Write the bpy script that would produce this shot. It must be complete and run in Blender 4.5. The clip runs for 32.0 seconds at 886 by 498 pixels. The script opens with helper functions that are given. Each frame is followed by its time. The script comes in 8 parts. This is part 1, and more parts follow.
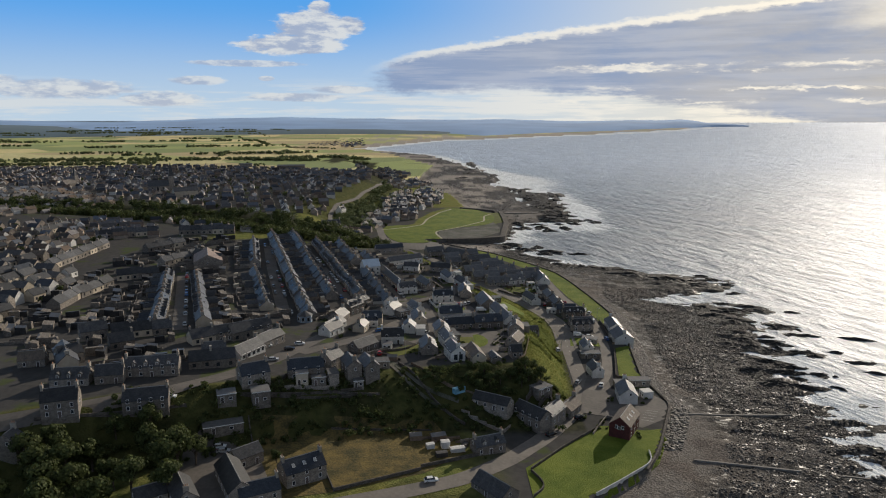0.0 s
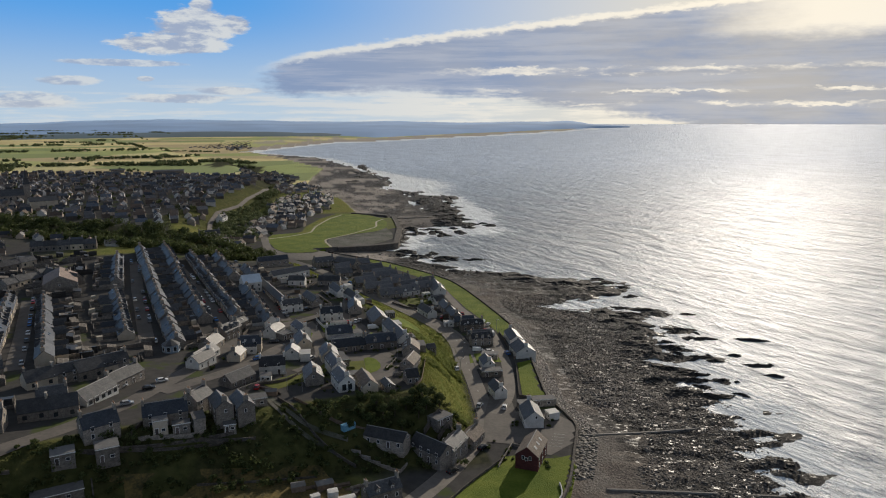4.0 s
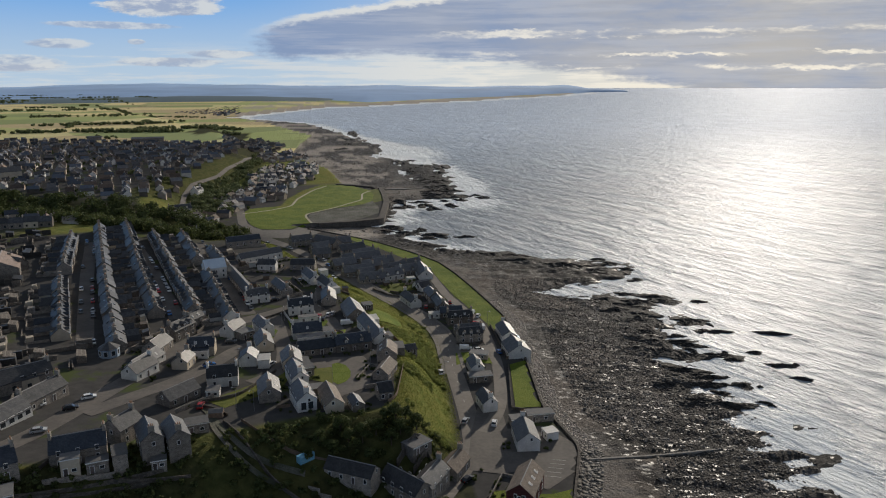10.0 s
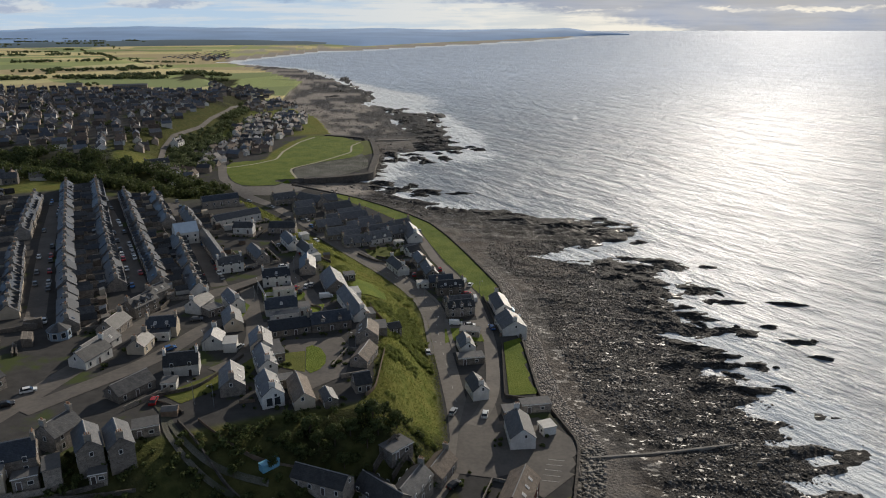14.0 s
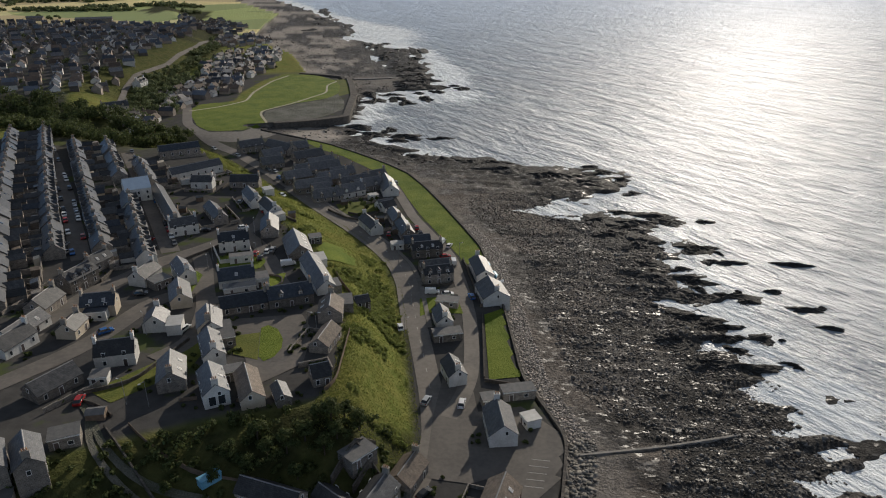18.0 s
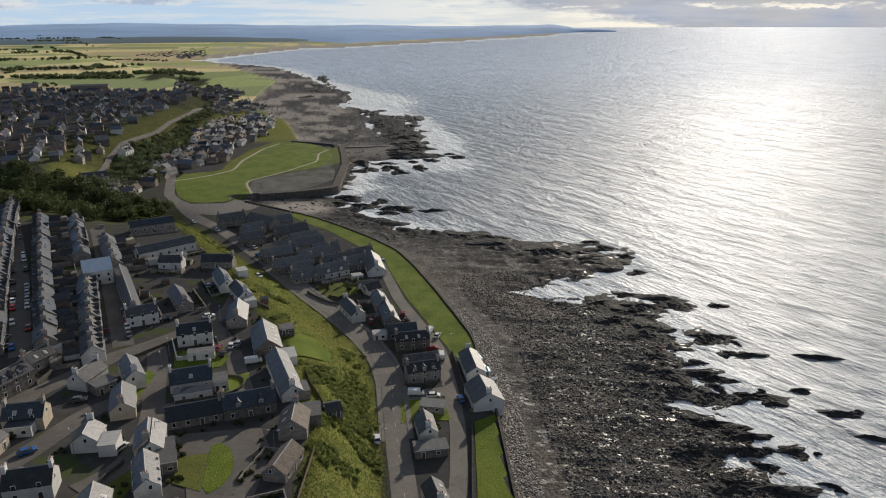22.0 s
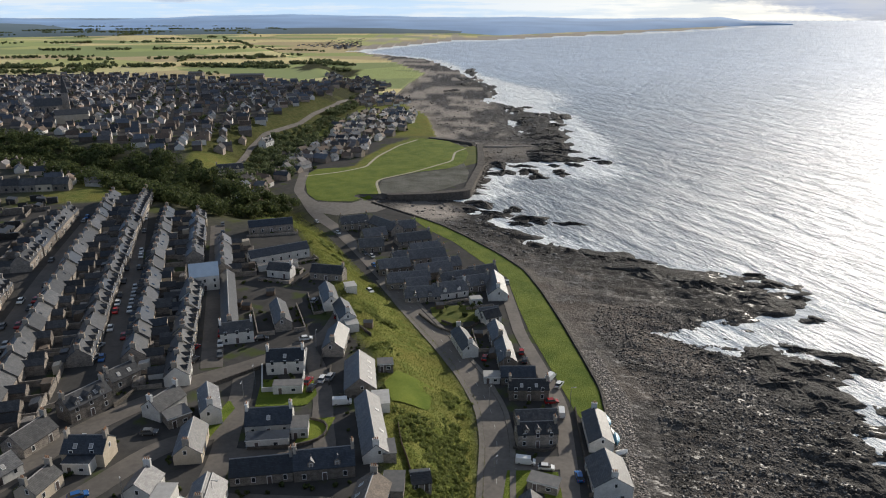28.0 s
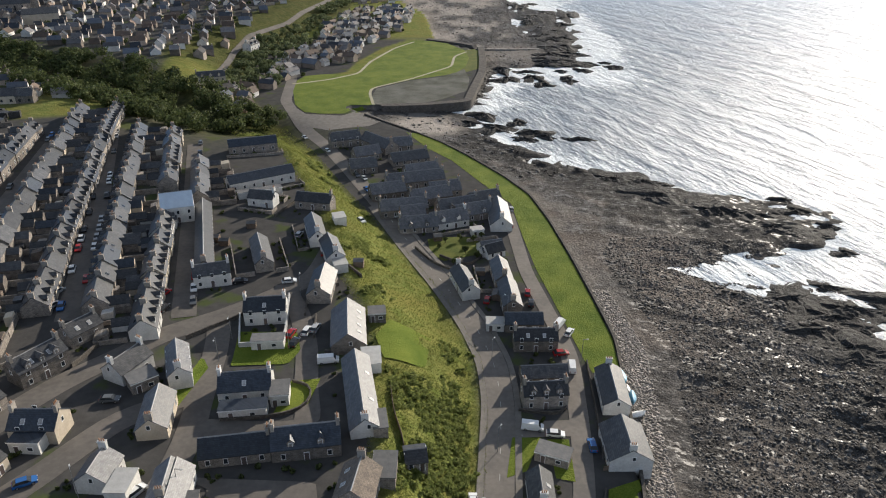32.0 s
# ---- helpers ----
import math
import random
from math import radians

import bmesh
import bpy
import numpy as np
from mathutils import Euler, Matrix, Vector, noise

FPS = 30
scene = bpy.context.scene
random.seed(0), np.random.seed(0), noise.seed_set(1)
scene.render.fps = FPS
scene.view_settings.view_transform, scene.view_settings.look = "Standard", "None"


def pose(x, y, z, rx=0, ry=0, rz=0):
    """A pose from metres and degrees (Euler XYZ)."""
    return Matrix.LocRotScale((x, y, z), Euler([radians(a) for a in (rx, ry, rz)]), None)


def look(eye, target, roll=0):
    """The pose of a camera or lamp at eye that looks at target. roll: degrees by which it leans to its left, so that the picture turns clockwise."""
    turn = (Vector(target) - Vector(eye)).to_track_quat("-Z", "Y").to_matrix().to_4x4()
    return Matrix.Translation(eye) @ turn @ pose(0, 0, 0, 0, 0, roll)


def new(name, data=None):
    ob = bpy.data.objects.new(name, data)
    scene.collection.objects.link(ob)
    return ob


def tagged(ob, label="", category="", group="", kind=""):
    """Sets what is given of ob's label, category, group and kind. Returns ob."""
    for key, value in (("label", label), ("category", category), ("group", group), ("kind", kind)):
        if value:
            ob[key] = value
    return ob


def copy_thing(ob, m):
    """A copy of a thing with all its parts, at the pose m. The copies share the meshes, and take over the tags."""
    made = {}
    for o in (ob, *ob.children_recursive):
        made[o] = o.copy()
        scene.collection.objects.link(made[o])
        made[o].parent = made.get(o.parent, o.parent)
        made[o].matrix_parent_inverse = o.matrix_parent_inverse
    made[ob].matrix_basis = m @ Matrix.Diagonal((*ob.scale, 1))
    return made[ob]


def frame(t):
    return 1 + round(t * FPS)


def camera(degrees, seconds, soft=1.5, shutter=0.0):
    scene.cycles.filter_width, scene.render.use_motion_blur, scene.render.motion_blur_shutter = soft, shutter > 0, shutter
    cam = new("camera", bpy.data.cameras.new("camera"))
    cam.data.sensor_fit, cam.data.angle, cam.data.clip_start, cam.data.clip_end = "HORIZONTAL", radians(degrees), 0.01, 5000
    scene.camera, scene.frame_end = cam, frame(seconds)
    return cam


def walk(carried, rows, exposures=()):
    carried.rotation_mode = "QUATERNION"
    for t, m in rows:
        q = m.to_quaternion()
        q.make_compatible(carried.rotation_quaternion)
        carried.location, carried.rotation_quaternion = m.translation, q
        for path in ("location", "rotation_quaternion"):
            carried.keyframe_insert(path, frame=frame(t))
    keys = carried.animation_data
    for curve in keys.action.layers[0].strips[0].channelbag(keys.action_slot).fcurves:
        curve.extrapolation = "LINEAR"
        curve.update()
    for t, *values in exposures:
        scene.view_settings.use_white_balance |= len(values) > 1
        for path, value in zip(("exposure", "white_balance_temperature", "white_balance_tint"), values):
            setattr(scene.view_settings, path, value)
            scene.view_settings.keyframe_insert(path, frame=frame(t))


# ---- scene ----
cam = camera(64.18, 32.0, soft=1.1)
PATH = [
    (0, (-5.54, -10.48, 117.64), (-4.018, 87.603, 98.225), 0),
    (1, (-4.80, -3.10, 117.49), (-3.290, 94.988, 98.071), 0),
    (1.5, (-4.24, 0.51, 117.37), (-2.310, 98.583, 97.936), 0),
    (2, (-3.61, 4.09, 117.26), (0.249, 102.122, 97.883), 0),
    (2.5, (-3.04, 7.65, 117.15), (12.241, 104.575, 97.866), 0),
    (3, (-2.41, 11.17, 117.07), (13.578, 107.988, 97.814), 0),
    (3.5, (-1.68, 14.64, 116.98), (14.403, 111.453, 97.770), 0),
    (5.5, (2.21, 28.49, 116.68), (18.648, 125.252, 97.539), 0),
    (6, (3.28, 31.89, 116.67), (19.742, 128.656, 97.544), 0),
    (7, (5.31, 38.62, 116.63), (21.950, 135.363, 97.552), 0),
    (8, (7.44, 45.39, 116.69), (24.122, 142.123, 97.599), 0),
    (9, (9.48, 52.21, 116.76), (26.251, 148.928, 97.658), 0),
    (9.5, (10.44, 55.57, 116.78), (27.238, 152.289, 97.713), 0),
    (10, (11.44, 58.92, 116.82), (28.050, 154.580, 92.881), 0),
    (10.5, (12.46, 62.31, 116.89), (28.793, 156.047, 86.126), 0),
    (11, (13.50, 65.71, 116.97), (29.883, 159.294, 85.775), 0),
    (12, (15.64, 72.45, 117.21), (32.093, 166.013, 85.990), 0),
    (13, (17.76, 79.22, 117.44), (34.283, 172.780, 86.254), 0),
    (14, (19.98, 86.04, 117.61), (36.547, 179.596, 86.421), 0),
    (14.5, (21.19, 89.44, 117.64), (37.724, 183.001, 86.447), 0),
    (16.5, (25.90, 103.01, 117.56), (44.265, 196.208, 86.300), 0),
    (17, (27.10, 106.41, 117.54), (45.439, 199.610, 86.268), 0),
    (17.5, (28.31, 109.82, 117.51), (46.392, 201.822, 82.742), 0),
    (18, (29.54, 113.28, 117.50), (47.196, 203.365, 77.825), 0),
    (18.5, (30.81, 116.75, 117.48), (48.409, 206.821, 77.756), 0),
    (19, (32.11, 120.19, 117.45), (49.842, 210.956, 79.416), 0),
    (19.5, (33.41, 123.56, 117.38), (51.190, 215.012, 81.054), 0),
    (20, (34.74, 126.92, 117.30), (52.859, 219.697, 84.681), 0),
    (20.5, (36.03, 130.18, 117.19), (54.224, 223.324, 85.664), 0),
    (21, (37.21, 133.42, 117.08), (55.395, 226.550, 85.513), 0),
    (22, (39.47, 139.84, 116.84), (57.683, 232.946, 85.241), 0),
    (23, (41.54, 146.20, 116.65), (59.776, 239.310, 85.058), 0),
    (24, (43.82, 152.65, 116.54), (62.025, 245.795, 85.035), 0),
    (25, (45.81, 158.82, 116.47), (64.162, 251.969, 85.061), 0),
    (25.5, (46.81, 161.75, 116.47), (58.353, 255.959, 84.983), 0),
    (26, (47.74, 164.62, 116.47), (46.804, 259.500, 84.898), 0),
    (26.5, (48.46, 167.55, 116.51), (47.370, 262.417, 84.905), 0),
    (28.5, (49.88, 179.61, 116.64), (48.211, 273.706, 82.829), 0),
    (29, (50.02, 182.71, 116.69), (48.319, 276.334, 81.585), 0),
    (30, (50.07, 189.10, 116.80), (48.342, 282.635, 81.480), 0),
    (30.5, (49.97, 192.45, 116.84), (48.299, 285.551, 80.391), 0),
    (31, (49.83, 195.97, 116.87), (48.265, 286.871, 75.215), 0),
    (31.5, (49.68, 199.70, 116.90), (48.215, 288.797, 71.508), 0),
    (32, (49.52, 203.62, 116.89), (48.185, 292.672, 71.410), 0),
]
EXPOSURES = [(0, 0.05, 6500, 10), (3, 0.02, 6500, 10), (6, -0.09, 6450, 10), (13, -0.02, 6350, 10), (20, 0.06, 6350, 10), (26, 0.2, 6300, 10), (29, 0.47, 6150, 10), (32, 0.78, 6250, 10)]
walk(cam, [(t, look(eye, target, roll)) for t, eye, target, roll in PATH], EXPOSURES)
# ---- sky, sun ----
SUN_AZ, SUN_EL = 35.0, 19.5
world = bpy.data.worlds.new("world")
scene.world = world
world.use_nodes = True
wn, wl = world.node_tree.nodes, world.node_tree.links
wn.clear()


def wmath(op, a, b=0.0, c=0.0, clamp=False):
    n = wn.new("ShaderNodeMath")
    n.operation, n.use_clamp = op, clamp
    for i, v in enumerate((a, b, c)):
        if isinstance(v, (int, float)):
            n.inputs[i].default_value = v
        else:
            wl.new(v, n.inputs[i])
    return n.outputs[0]


def wmix(fac, a, b):
    n = wn.new("ShaderNodeMix")
    n.data_type = "RGBA"
    for i, v in ((0, fac), (6, a), (7, b)):
        if isinstance(v, (int, float, tuple)):
            n.inputs[i].default_value = v
        else:
            wl.new(v, n.inputs[i])
    return n.outputs[2]


def wsmooth(v, low, high):
    n = wn.new("ShaderNodeMapRange")
    n.interpolation_type = "SMOOTHSTEP"
    wl.new(v, n.inputs[0])
    n.inputs[1].default_value, n.inputs[2].default_value = low, high
    return n.outputs[0]


sky = wn.new("ShaderNodeTexSky")
sky.sky_type, sky.sun_disc = "NISHITA", False
sky.sun_elevation, sky.sun_rotation = radians(SUN_EL), radians(SUN_AZ)
sky.air_density, sky.dust_density, sky.ozone_density = 1.0, 1.2, 1.5
place = wn.new("ShaderNodeTexCoord")
split = wn.new("ShaderNodeSeparateXYZ")
wl.new(place.outputs["Generated"], split.inputs[0])
deg = 180 / math.pi
az = wmath("MULTIPLY", wmath("ARCTAN2", split.outputs[0], split.outputs[1]), deg)
el = wmath("MULTIPLY", wmath("ARCSINE", split.outputs[2]), deg)


def cloud_noise(sx, sy, scale, detail, seed, rough=0.6):
    """Noise over heading and height, drawn out sideways."""
    join = wn.new("ShaderNodeCombineXYZ")
    wl.new(wmath("MULTIPLY", az, sx), join.inputs[0])
    wl.new(wmath("MULTIPLY", el, sy), join.inputs[1])
    join.inputs[2].default_value = seed
    n = wn.new("ShaderNodeTexNoise")
    n.inputs["Scale"].default_value, n.inputs["Detail"].default_value, n.inputs["Roughness"].default_value = scale, detail, rough
    wl.new(join.outputs[0], n.inputs["Vector"])
    return n.outputs[0]


n_big = cloud_noise(0.10, 0.35, 1.0, 6, 1.0)
n_small = cloud_noise(0.35, 1.1, 1.0, 7, 4.0, 0.65)
n_streak = cloud_noise(0.09, 1.3, 1.0, 6, 9.0, 0.62)
wob = wmath("MULTIPLY", wmath("SUBTRACT", n_small, 0.5), 2.2)
n_fine = cloud_noise(0.9, 2.4, 1.0, 6, 13.0, 0.62)
n_break = cloud_noise(0.22, 0.9, 1.0, 6, 21.0, 0.6)
rag = wmath("MULTIPLY", wmath("SUBTRACT", n_fine, 0.5), 2.0)
# a long bank of stratocumulus that rises to the right; its upper edge climbs with the heading
edge = wmath("ADD", wmath("MULTIPLY", wmath("POWER", wmath("MAXIMUM", wmath("ADD", az, 5.5), 0.0), 0.6), 0.6), 2.75)
gap_top = wmath("ADD", wmath("SUBTRACT", edge, el), wmath("MULTIPLY", wmath("ADD", wob, rag), 0.38))
under = wsmooth(gap_top, 0.0, 0.45)
foot_el = wmath("ADD", 1.35, wmath("ADD", wmath("MULTIPLY", wsmooth(az, 8.0, 44.0), -4.0), wmath("MULTIPLY", wmath("SUBTRACT", n_streak, 0.5), 1.6)))
over = wsmooth(wmath("ADD", wmath("SUBTRACT", el, foot_el), wmath("MULTIPLY", wmath("ADD", wob, rag), 0.5)), -0.3, 0.5)
east = wsmooth(wmath("ADD", az, wmath("MULTIPLY", wmath("ADD", wob, rag), 1.6)), -5.2, -2.6)
bank = wmath("MULTIPLY", wmath("MULTIPLY", under, over), east)
rim = wmath("MULTIPLY", wmath("MULTIPLY", wsmooth(wmath("ABSOLUTE", wmath("SUBTRACT", gap_top, 0.12)), 0.42, 0.05), wsmooth(az, -6.0, 0.0)), wsmooth(wmath("ADD", n_break, 0.12), 0.38, 0.55))


def streak(e0, half, a0, a1, low_, high_):
    """A bright break in the bank along one height."""
    d = wmath("ABSOLUTE", wmath("ADD", wmath("SUBTRACT", el, e0), wmath("MULTIPLY", wmath("ADD", wob, rag), 0.45)))
    return wmath("MULTIPLY", wmath("MULTIPLY", wsmooth(d, half, half * 0.3), wsmooth(az, a0, a1)), wsmooth(n_break, low_, high_))


breaks = wmath("MAXIMUM", streak(3.05, 0.34, 6.0, 12.0, 0.42, 0.60), wmath("MAXIMUM", streak(1.5, 0.2, 9.0, 16.0, 0.46, 0.64), streak(0.55, 0.2, 5.0, 12.0, 0.46, 0.64)))
glow = wmath("MULTIPLY", wsmooth(wmath("ADD", el, wmath("MULTIPLY", wob, 0.7)), 4.7, 6.0), wsmooth(wmath("ADD", az, wmath("MULTIPLY", wob, 2.5)), 27.0, 37.0))
low = wmath("MULTIPLY", wsmooth(wmath("ADD", wmath("ADD", n_streak, wmath("MULTIPLY", rag, 0.05)), wmath("MULTIPLY", wsmooth(az, -25.0, 25.0), 0.10)), 0.47, 0.62), wsmooth(el, 2.6, 0.9))


def tuft(a0, e0, ra, re, ragged=0.9):
    """A cloud of its own, ragged by the noise."""
    da = wmath("DIVIDE", wmath("SUBTRACT", az, a0), ra)
    de = wmath("DIVIDE", wmath("SUBTRACT", el, e0), re)
    r2 = wmath("ADD", wmath("MULTIPLY", da, da), wmath("MULTIPLY", de, de))
    return wsmooth(wmath("ADD", r2, wmath("MULTIPLY", wmath("ADD", wob, rag), -ragged)), 1.25, 0.55)


lone = tuft(-9.2, 6.0, 2.9, 1.5)
for spot in ((-11.0, 4.8, 4.0, 0.75), (-6.4, 6.3, 1.3, 0.7), (-8.6, 7.6, 0.9, 0.5)):
    lone = wmath("MAXIMUM", lone, tuft(*spot))
wisp = tuft(-14.2, 3.4, 4.4, 0.26, 0.5)
for spot in ((-17.8, 2.1, 2.0, 0.34), (-20.5, 0.75, 2.8, 0.55), (-27.0, 1.4, 5.0, 0.7), (-33.0, 1.9, 4.0, 0.5), (-12.8, 2.3, 0.6, 0.2), (-7.0, 1.5, 2.5, 0.3), (-10.5, 0.9, 3.6, 0.35)):
    wisp = wmath("MAXIMUM", wisp, tuft(*spot, 0.7))
puff = wmath("MULTIPLY", wsmooth(wmath("ADD", n_big, wmath("MULTIPLY", wob, 0.05)), 0.46, 0.60), wmath("MULTIPLY", wsmooth(el, 60.0, 14.0), wsmooth(el, 8.0, 11.0)))
near_sun = wsmooth(wmath("ABSOLUTE", wmath("SUBTRACT", az, SUN_AZ)), 44.0, 0.0)
blue = wmix(wsmooth(el, -0.5, 8.5), (0.56, 0.71, 0.86, 1), (0.11, 0.415, 0.93, 1))
pale = wmix(near_sun, blue, (0.95, 0.88, 0.74, 1))
white = wmix(near_sun, (0.80, 0.82, 0.82, 1), (1.25, 1.14, 0.94, 1))
grey = wmix(wmath("MULTIPLY", near_sun, wsmooth(n_big, 0.15, 0.7)), (0.27, 0.37, 0.58, 1), (0.58, 0.56, 0.54, 1))
grey = wmix(wmath("MULTIPLY", wsmooth(n_streak, 0.42, 0.62), 0.35), grey, (0.66, 0.68, 0.74, 1))
dusk = wmix(wsmooth(wmath("ADD", n_small, wmath("MULTIPLY", rag, 0.08)), 0.42, 0.60), (0.42, 0.49, 0.64, 1), white)
col = pale
col = wmix(wmath("MULTIPLY", low, 0.7), col, white)
col = wmix(wmath("MULTIPLY", wisp, 0.75), col, dusk)
col = wmix(wmath("MULTIPLY", lone, 0.92), col, dusk)
col = wmix(wmath("MULTIPLY", bank, 0.95), col, grey)
col = wmix(wmath("MULTIPLY", breaks, 0.85), col, white)
col = wmix(wmath("MULTIPLY", rim, 0.9), col, white)
col = wmix(wmath("MULTIPLY", glow, 0.9), col, white)
# the clouds lie over the lower sky; above them the clear sky goes on
clear = wn.new("ShaderNodeVectorMath")
clear.operation = "SCALE"
wl.new(sky.outputs[0], clear.inputs[0])
clear.inputs["Scale"].default_value = 0.07
full = wmix(wsmooth(el, 9.0, 16.0), col, wmix(0.5, clear.outputs[0], (0.24, 0.278, 0.335, 1)))
full = wmix(wmath("MULTIPLY", puff, 0.8), full, (0.46, 0.48, 0.53, 1))
back = wn.new("ShaderNodeBackground")
wl.new(full, back.inputs[0])
back.inputs[1].default_value = 0.85
wl.new(back.outputs[0], wn.new("ShaderNodeOutputWorld").inputs[0])

sun = new("sun", bpy.data.lights.new("sun", "SUN"))
sun.data.energy, sun.data.angle, sun.data.color = 3.85, radians(0.6), (1.0, 0.895, 0.745)
a, e = radians(SUN_AZ), radians(SUN_EL)
sun.matrix_world = look((0, 0, 300), (-math.sin(a) * math.cos(e) * 100, -math.cos(a) * math.cos(e) * 100, 300 - math.sin(e) * 100))
scene.view_settings.exposure = 0.0
# ---- materials ----
MATS = {}


def mat(name, base, other=None, size=1.0, rough=0.8, bump=0.0, fine=None, metal=0.0, vary=0.0, bump_size=None, amount=(0.35, 0.65)):
    """A surface of two colours, mixed by noise of two scales at real size; vary: how far each object's brightness differs."""
    m = bpy.data.materials.new(name)
    m.use_nodes = True
    MATS[name] = m
    n, l = m.node_tree.nodes, m.node_tree.links
    b = n["Principled BSDF"]
    b.inputs["Roughness"].default_value, b.inputs["Metallic"].default_value = rough, metal
    b.inputs["Specular IOR Level"].default_value = 0.5 if rough < 0.66 else 0.14
    tc = n.new("ShaderNodeTexCoord")
    big, small = n.new("ShaderNodeTexNoise"), n.new("ShaderNodeTexNoise")
    for k, s, d in ((big, 1 / size, 4), (small, 1 / (fine or size / 7), 5)):
        k.inputs["Scale"].default_value, k.inputs["Detail"].default_value = s, d
        l.new(tc.outputs["Object"], k.inputs["Vector"])
    add = n.new("ShaderNodeMath")
    add.operation = "MULTIPLY_ADD"
    l.new(small.outputs[0], add.inputs[0])
    add.inputs[1].default_value = 0.6
    sub = n.new("ShaderNodeMath")
    sub.operation = "MULTIPLY_ADD"
    l.new(big.outputs[0], sub.inputs[0])
    sub.inputs[1].default_value, sub.inputs[2].default_value = 0.8, -0.2
    l.new(sub.outputs[0], add.inputs[2])
    rng = n.new("ShaderNodeMapRange")
    l.new(add.outputs[0], rng.inputs[0])
    rng.inputs[1].default_value, rng.inputs[2].default_value = amount
    mix = n.new("ShaderNodeMix")
    mix.data_type = "RGBA"
    l.new(rng.outputs[0], mix.inputs[0])
    mix.inputs[6].default_value = (*base, 1)
    mix.inputs[7].default_value = (*(other or [c * 0.7 for c in base]), 1)
    out = mix.outputs[2]
    if vary:
        info, hsv = n.new("ShaderNodeObjectInfo"), n.new("ShaderNodeHueSaturation")
        r = n.new("ShaderNodeMapRange")
        l.new(info.outputs["Random"], r.inputs[0])
        r.inputs[3].default_value, r.inputs[4].default_value = 1 - vary, 1 + vary
        l.new(r.outputs[0], hsv.inputs["Value"])
        l.new(out, hsv.inputs["Color"])
        out = hsv.outputs[0]
    l.new(out, b.inputs["Base Color"])
    if bump:
        bp = n.new("ShaderNodeBump")
        bp.inputs["Strength"].default_value, bp.inputs["Distance"].default_value = bump, bump_size or size / 10
        l.new(add.outputs[0], bp.inputs["Height"])
        l.new(bp.outputs[0], b.inputs["Normal"])
    return m


def coursed(m, width, height, joint, dark=0.55, axis_turn=True):
    """Adds courses (slates, stones) to a material, in the object's own metres."""
    n, l = m.node_tree.nodes, m.node_tree.links
    b = n["Principled BSDF"]
    src = b.inputs["Base Color"].links[0].from_socket
    tc, br, mp = n.new("ShaderNodeTexCoord"), n.new("ShaderNodeTexBrick"), n.new("ShaderNodeCombineXYZ")
    sep, sm = n.new("ShaderNodeSeparateXYZ"), n.new("ShaderNodeMath")
    l.new(tc.outputs["Object"], sep.inputs[0])
    sm.operation = "ADD"
    l.new(sep.outputs[0], sm.inputs[0])
    l.new(sep.outputs[1], sm.inputs[1])
    l.new(sm.outputs[0], mp.inputs[0])
    l.new(sep.outputs[2], mp.inputs[1])
    l.new(mp.outputs[0], br.inputs["Vector"])
    br.inputs["Scale"].default_value = 1.0
    br.inputs["Brick Width"].default_value, br.inputs["Row Height"].default_value, br.inputs["Mortar Size"].default_value = width, height, joint
    br.inputs["Color1"].default_value, br.inputs["Color2"].default_value = (1, 1, 1, 1), (0.6, 0.6, 0.6, 1)
    br.inputs["Mortar"].default_value = (dark, dark, dark, 1)
    mx = n.new("ShaderNodeMix")
    mx.data_type, mx.blend_type = "RGBA", "MULTIPLY"
    mx.inputs[0].default_value = 1.0
    l.new(src, mx.inputs[6])
    l.new(br.outputs[0], mx.inputs[7])
    l.new(mx.outputs[2], b.inputs["Base Color"])
    return m


SLATE = coursed(mat("slate", (0.052, 0.055, 0.062), (0.096, 0.095, 0.096), 1.6, 0.47, 0.2, vary=0.5), 0.5, 0.24, 0.02, 0.5)
BLUE_SLATE = coursed(mat("blue_slate", (0.036, 0.045, 0.063), (0.056, 0.067, 0.082), 2.0, 0.46, 0.2, vary=0.35), 0.5, 0.24, 0.02, 0.5)
# paler copy of the slate; on some old houses its tone stands for sunlit slopes
GREY_SLATE = coursed(mat("grey_slate", (0.115, 0.118, 0.128), (0.175, 0.172, 0.172), 1.8, 0.5, 0.2, vary=0.3), 0.5, 0.24, 0.02, 0.55)
for k in (SLATE, BLUE_SLATE, GREY_SLATE):
    k.node_tree.nodes["Principled BSDF"].inputs["Specular IOR Level"].default_value = 0.36
TILE = coursed(mat("clay_tile", (0.25, 0.20, 0.158), (0.165, 0.138, 0.114), 1.5, 0.7, 0.3, vary=0.2), 0.3, 0.2, 0.02, 0.6)
STONE = coursed(mat("granite_wall", (0.30, 0.265, 0.23), (0.185, 0.167, 0.148), 1.2, 0.9, 0.5, vary=0.3), 0.6, 0.3, 0.025, 1.25)
WHITE = mat("white_render", (0.66, 0.65, 0.62), (0.50, 0.49, 0.465), 2.5, 0.85, 0.15, vary=0.10)
CREAM = mat("cream_render", (0.55, 0.48, 0.38), (0.44, 0.38, 0.30), 2.5, 0.85, 0.15, vary=0.12)
REDBRICK = coursed(mat("red_paint", (0.13, 0.042, 0.04), (0.09, 0.033, 0.032), 2.0, 0.75, 0.2), 0.9, 0.15, 0.012, 0.7)
COPE = mat("cope_stone", (0.34, 0.31, 0.27), (0.24, 0.22, 0.19), 0.8, 0.9, 0.4, vary=0.15)
POT = mat("chimney_clay", (0.42, 0.24, 0.14), (0.30, 0.18, 0.12), 0.3, 0.8, 0.2, vary=0.2)
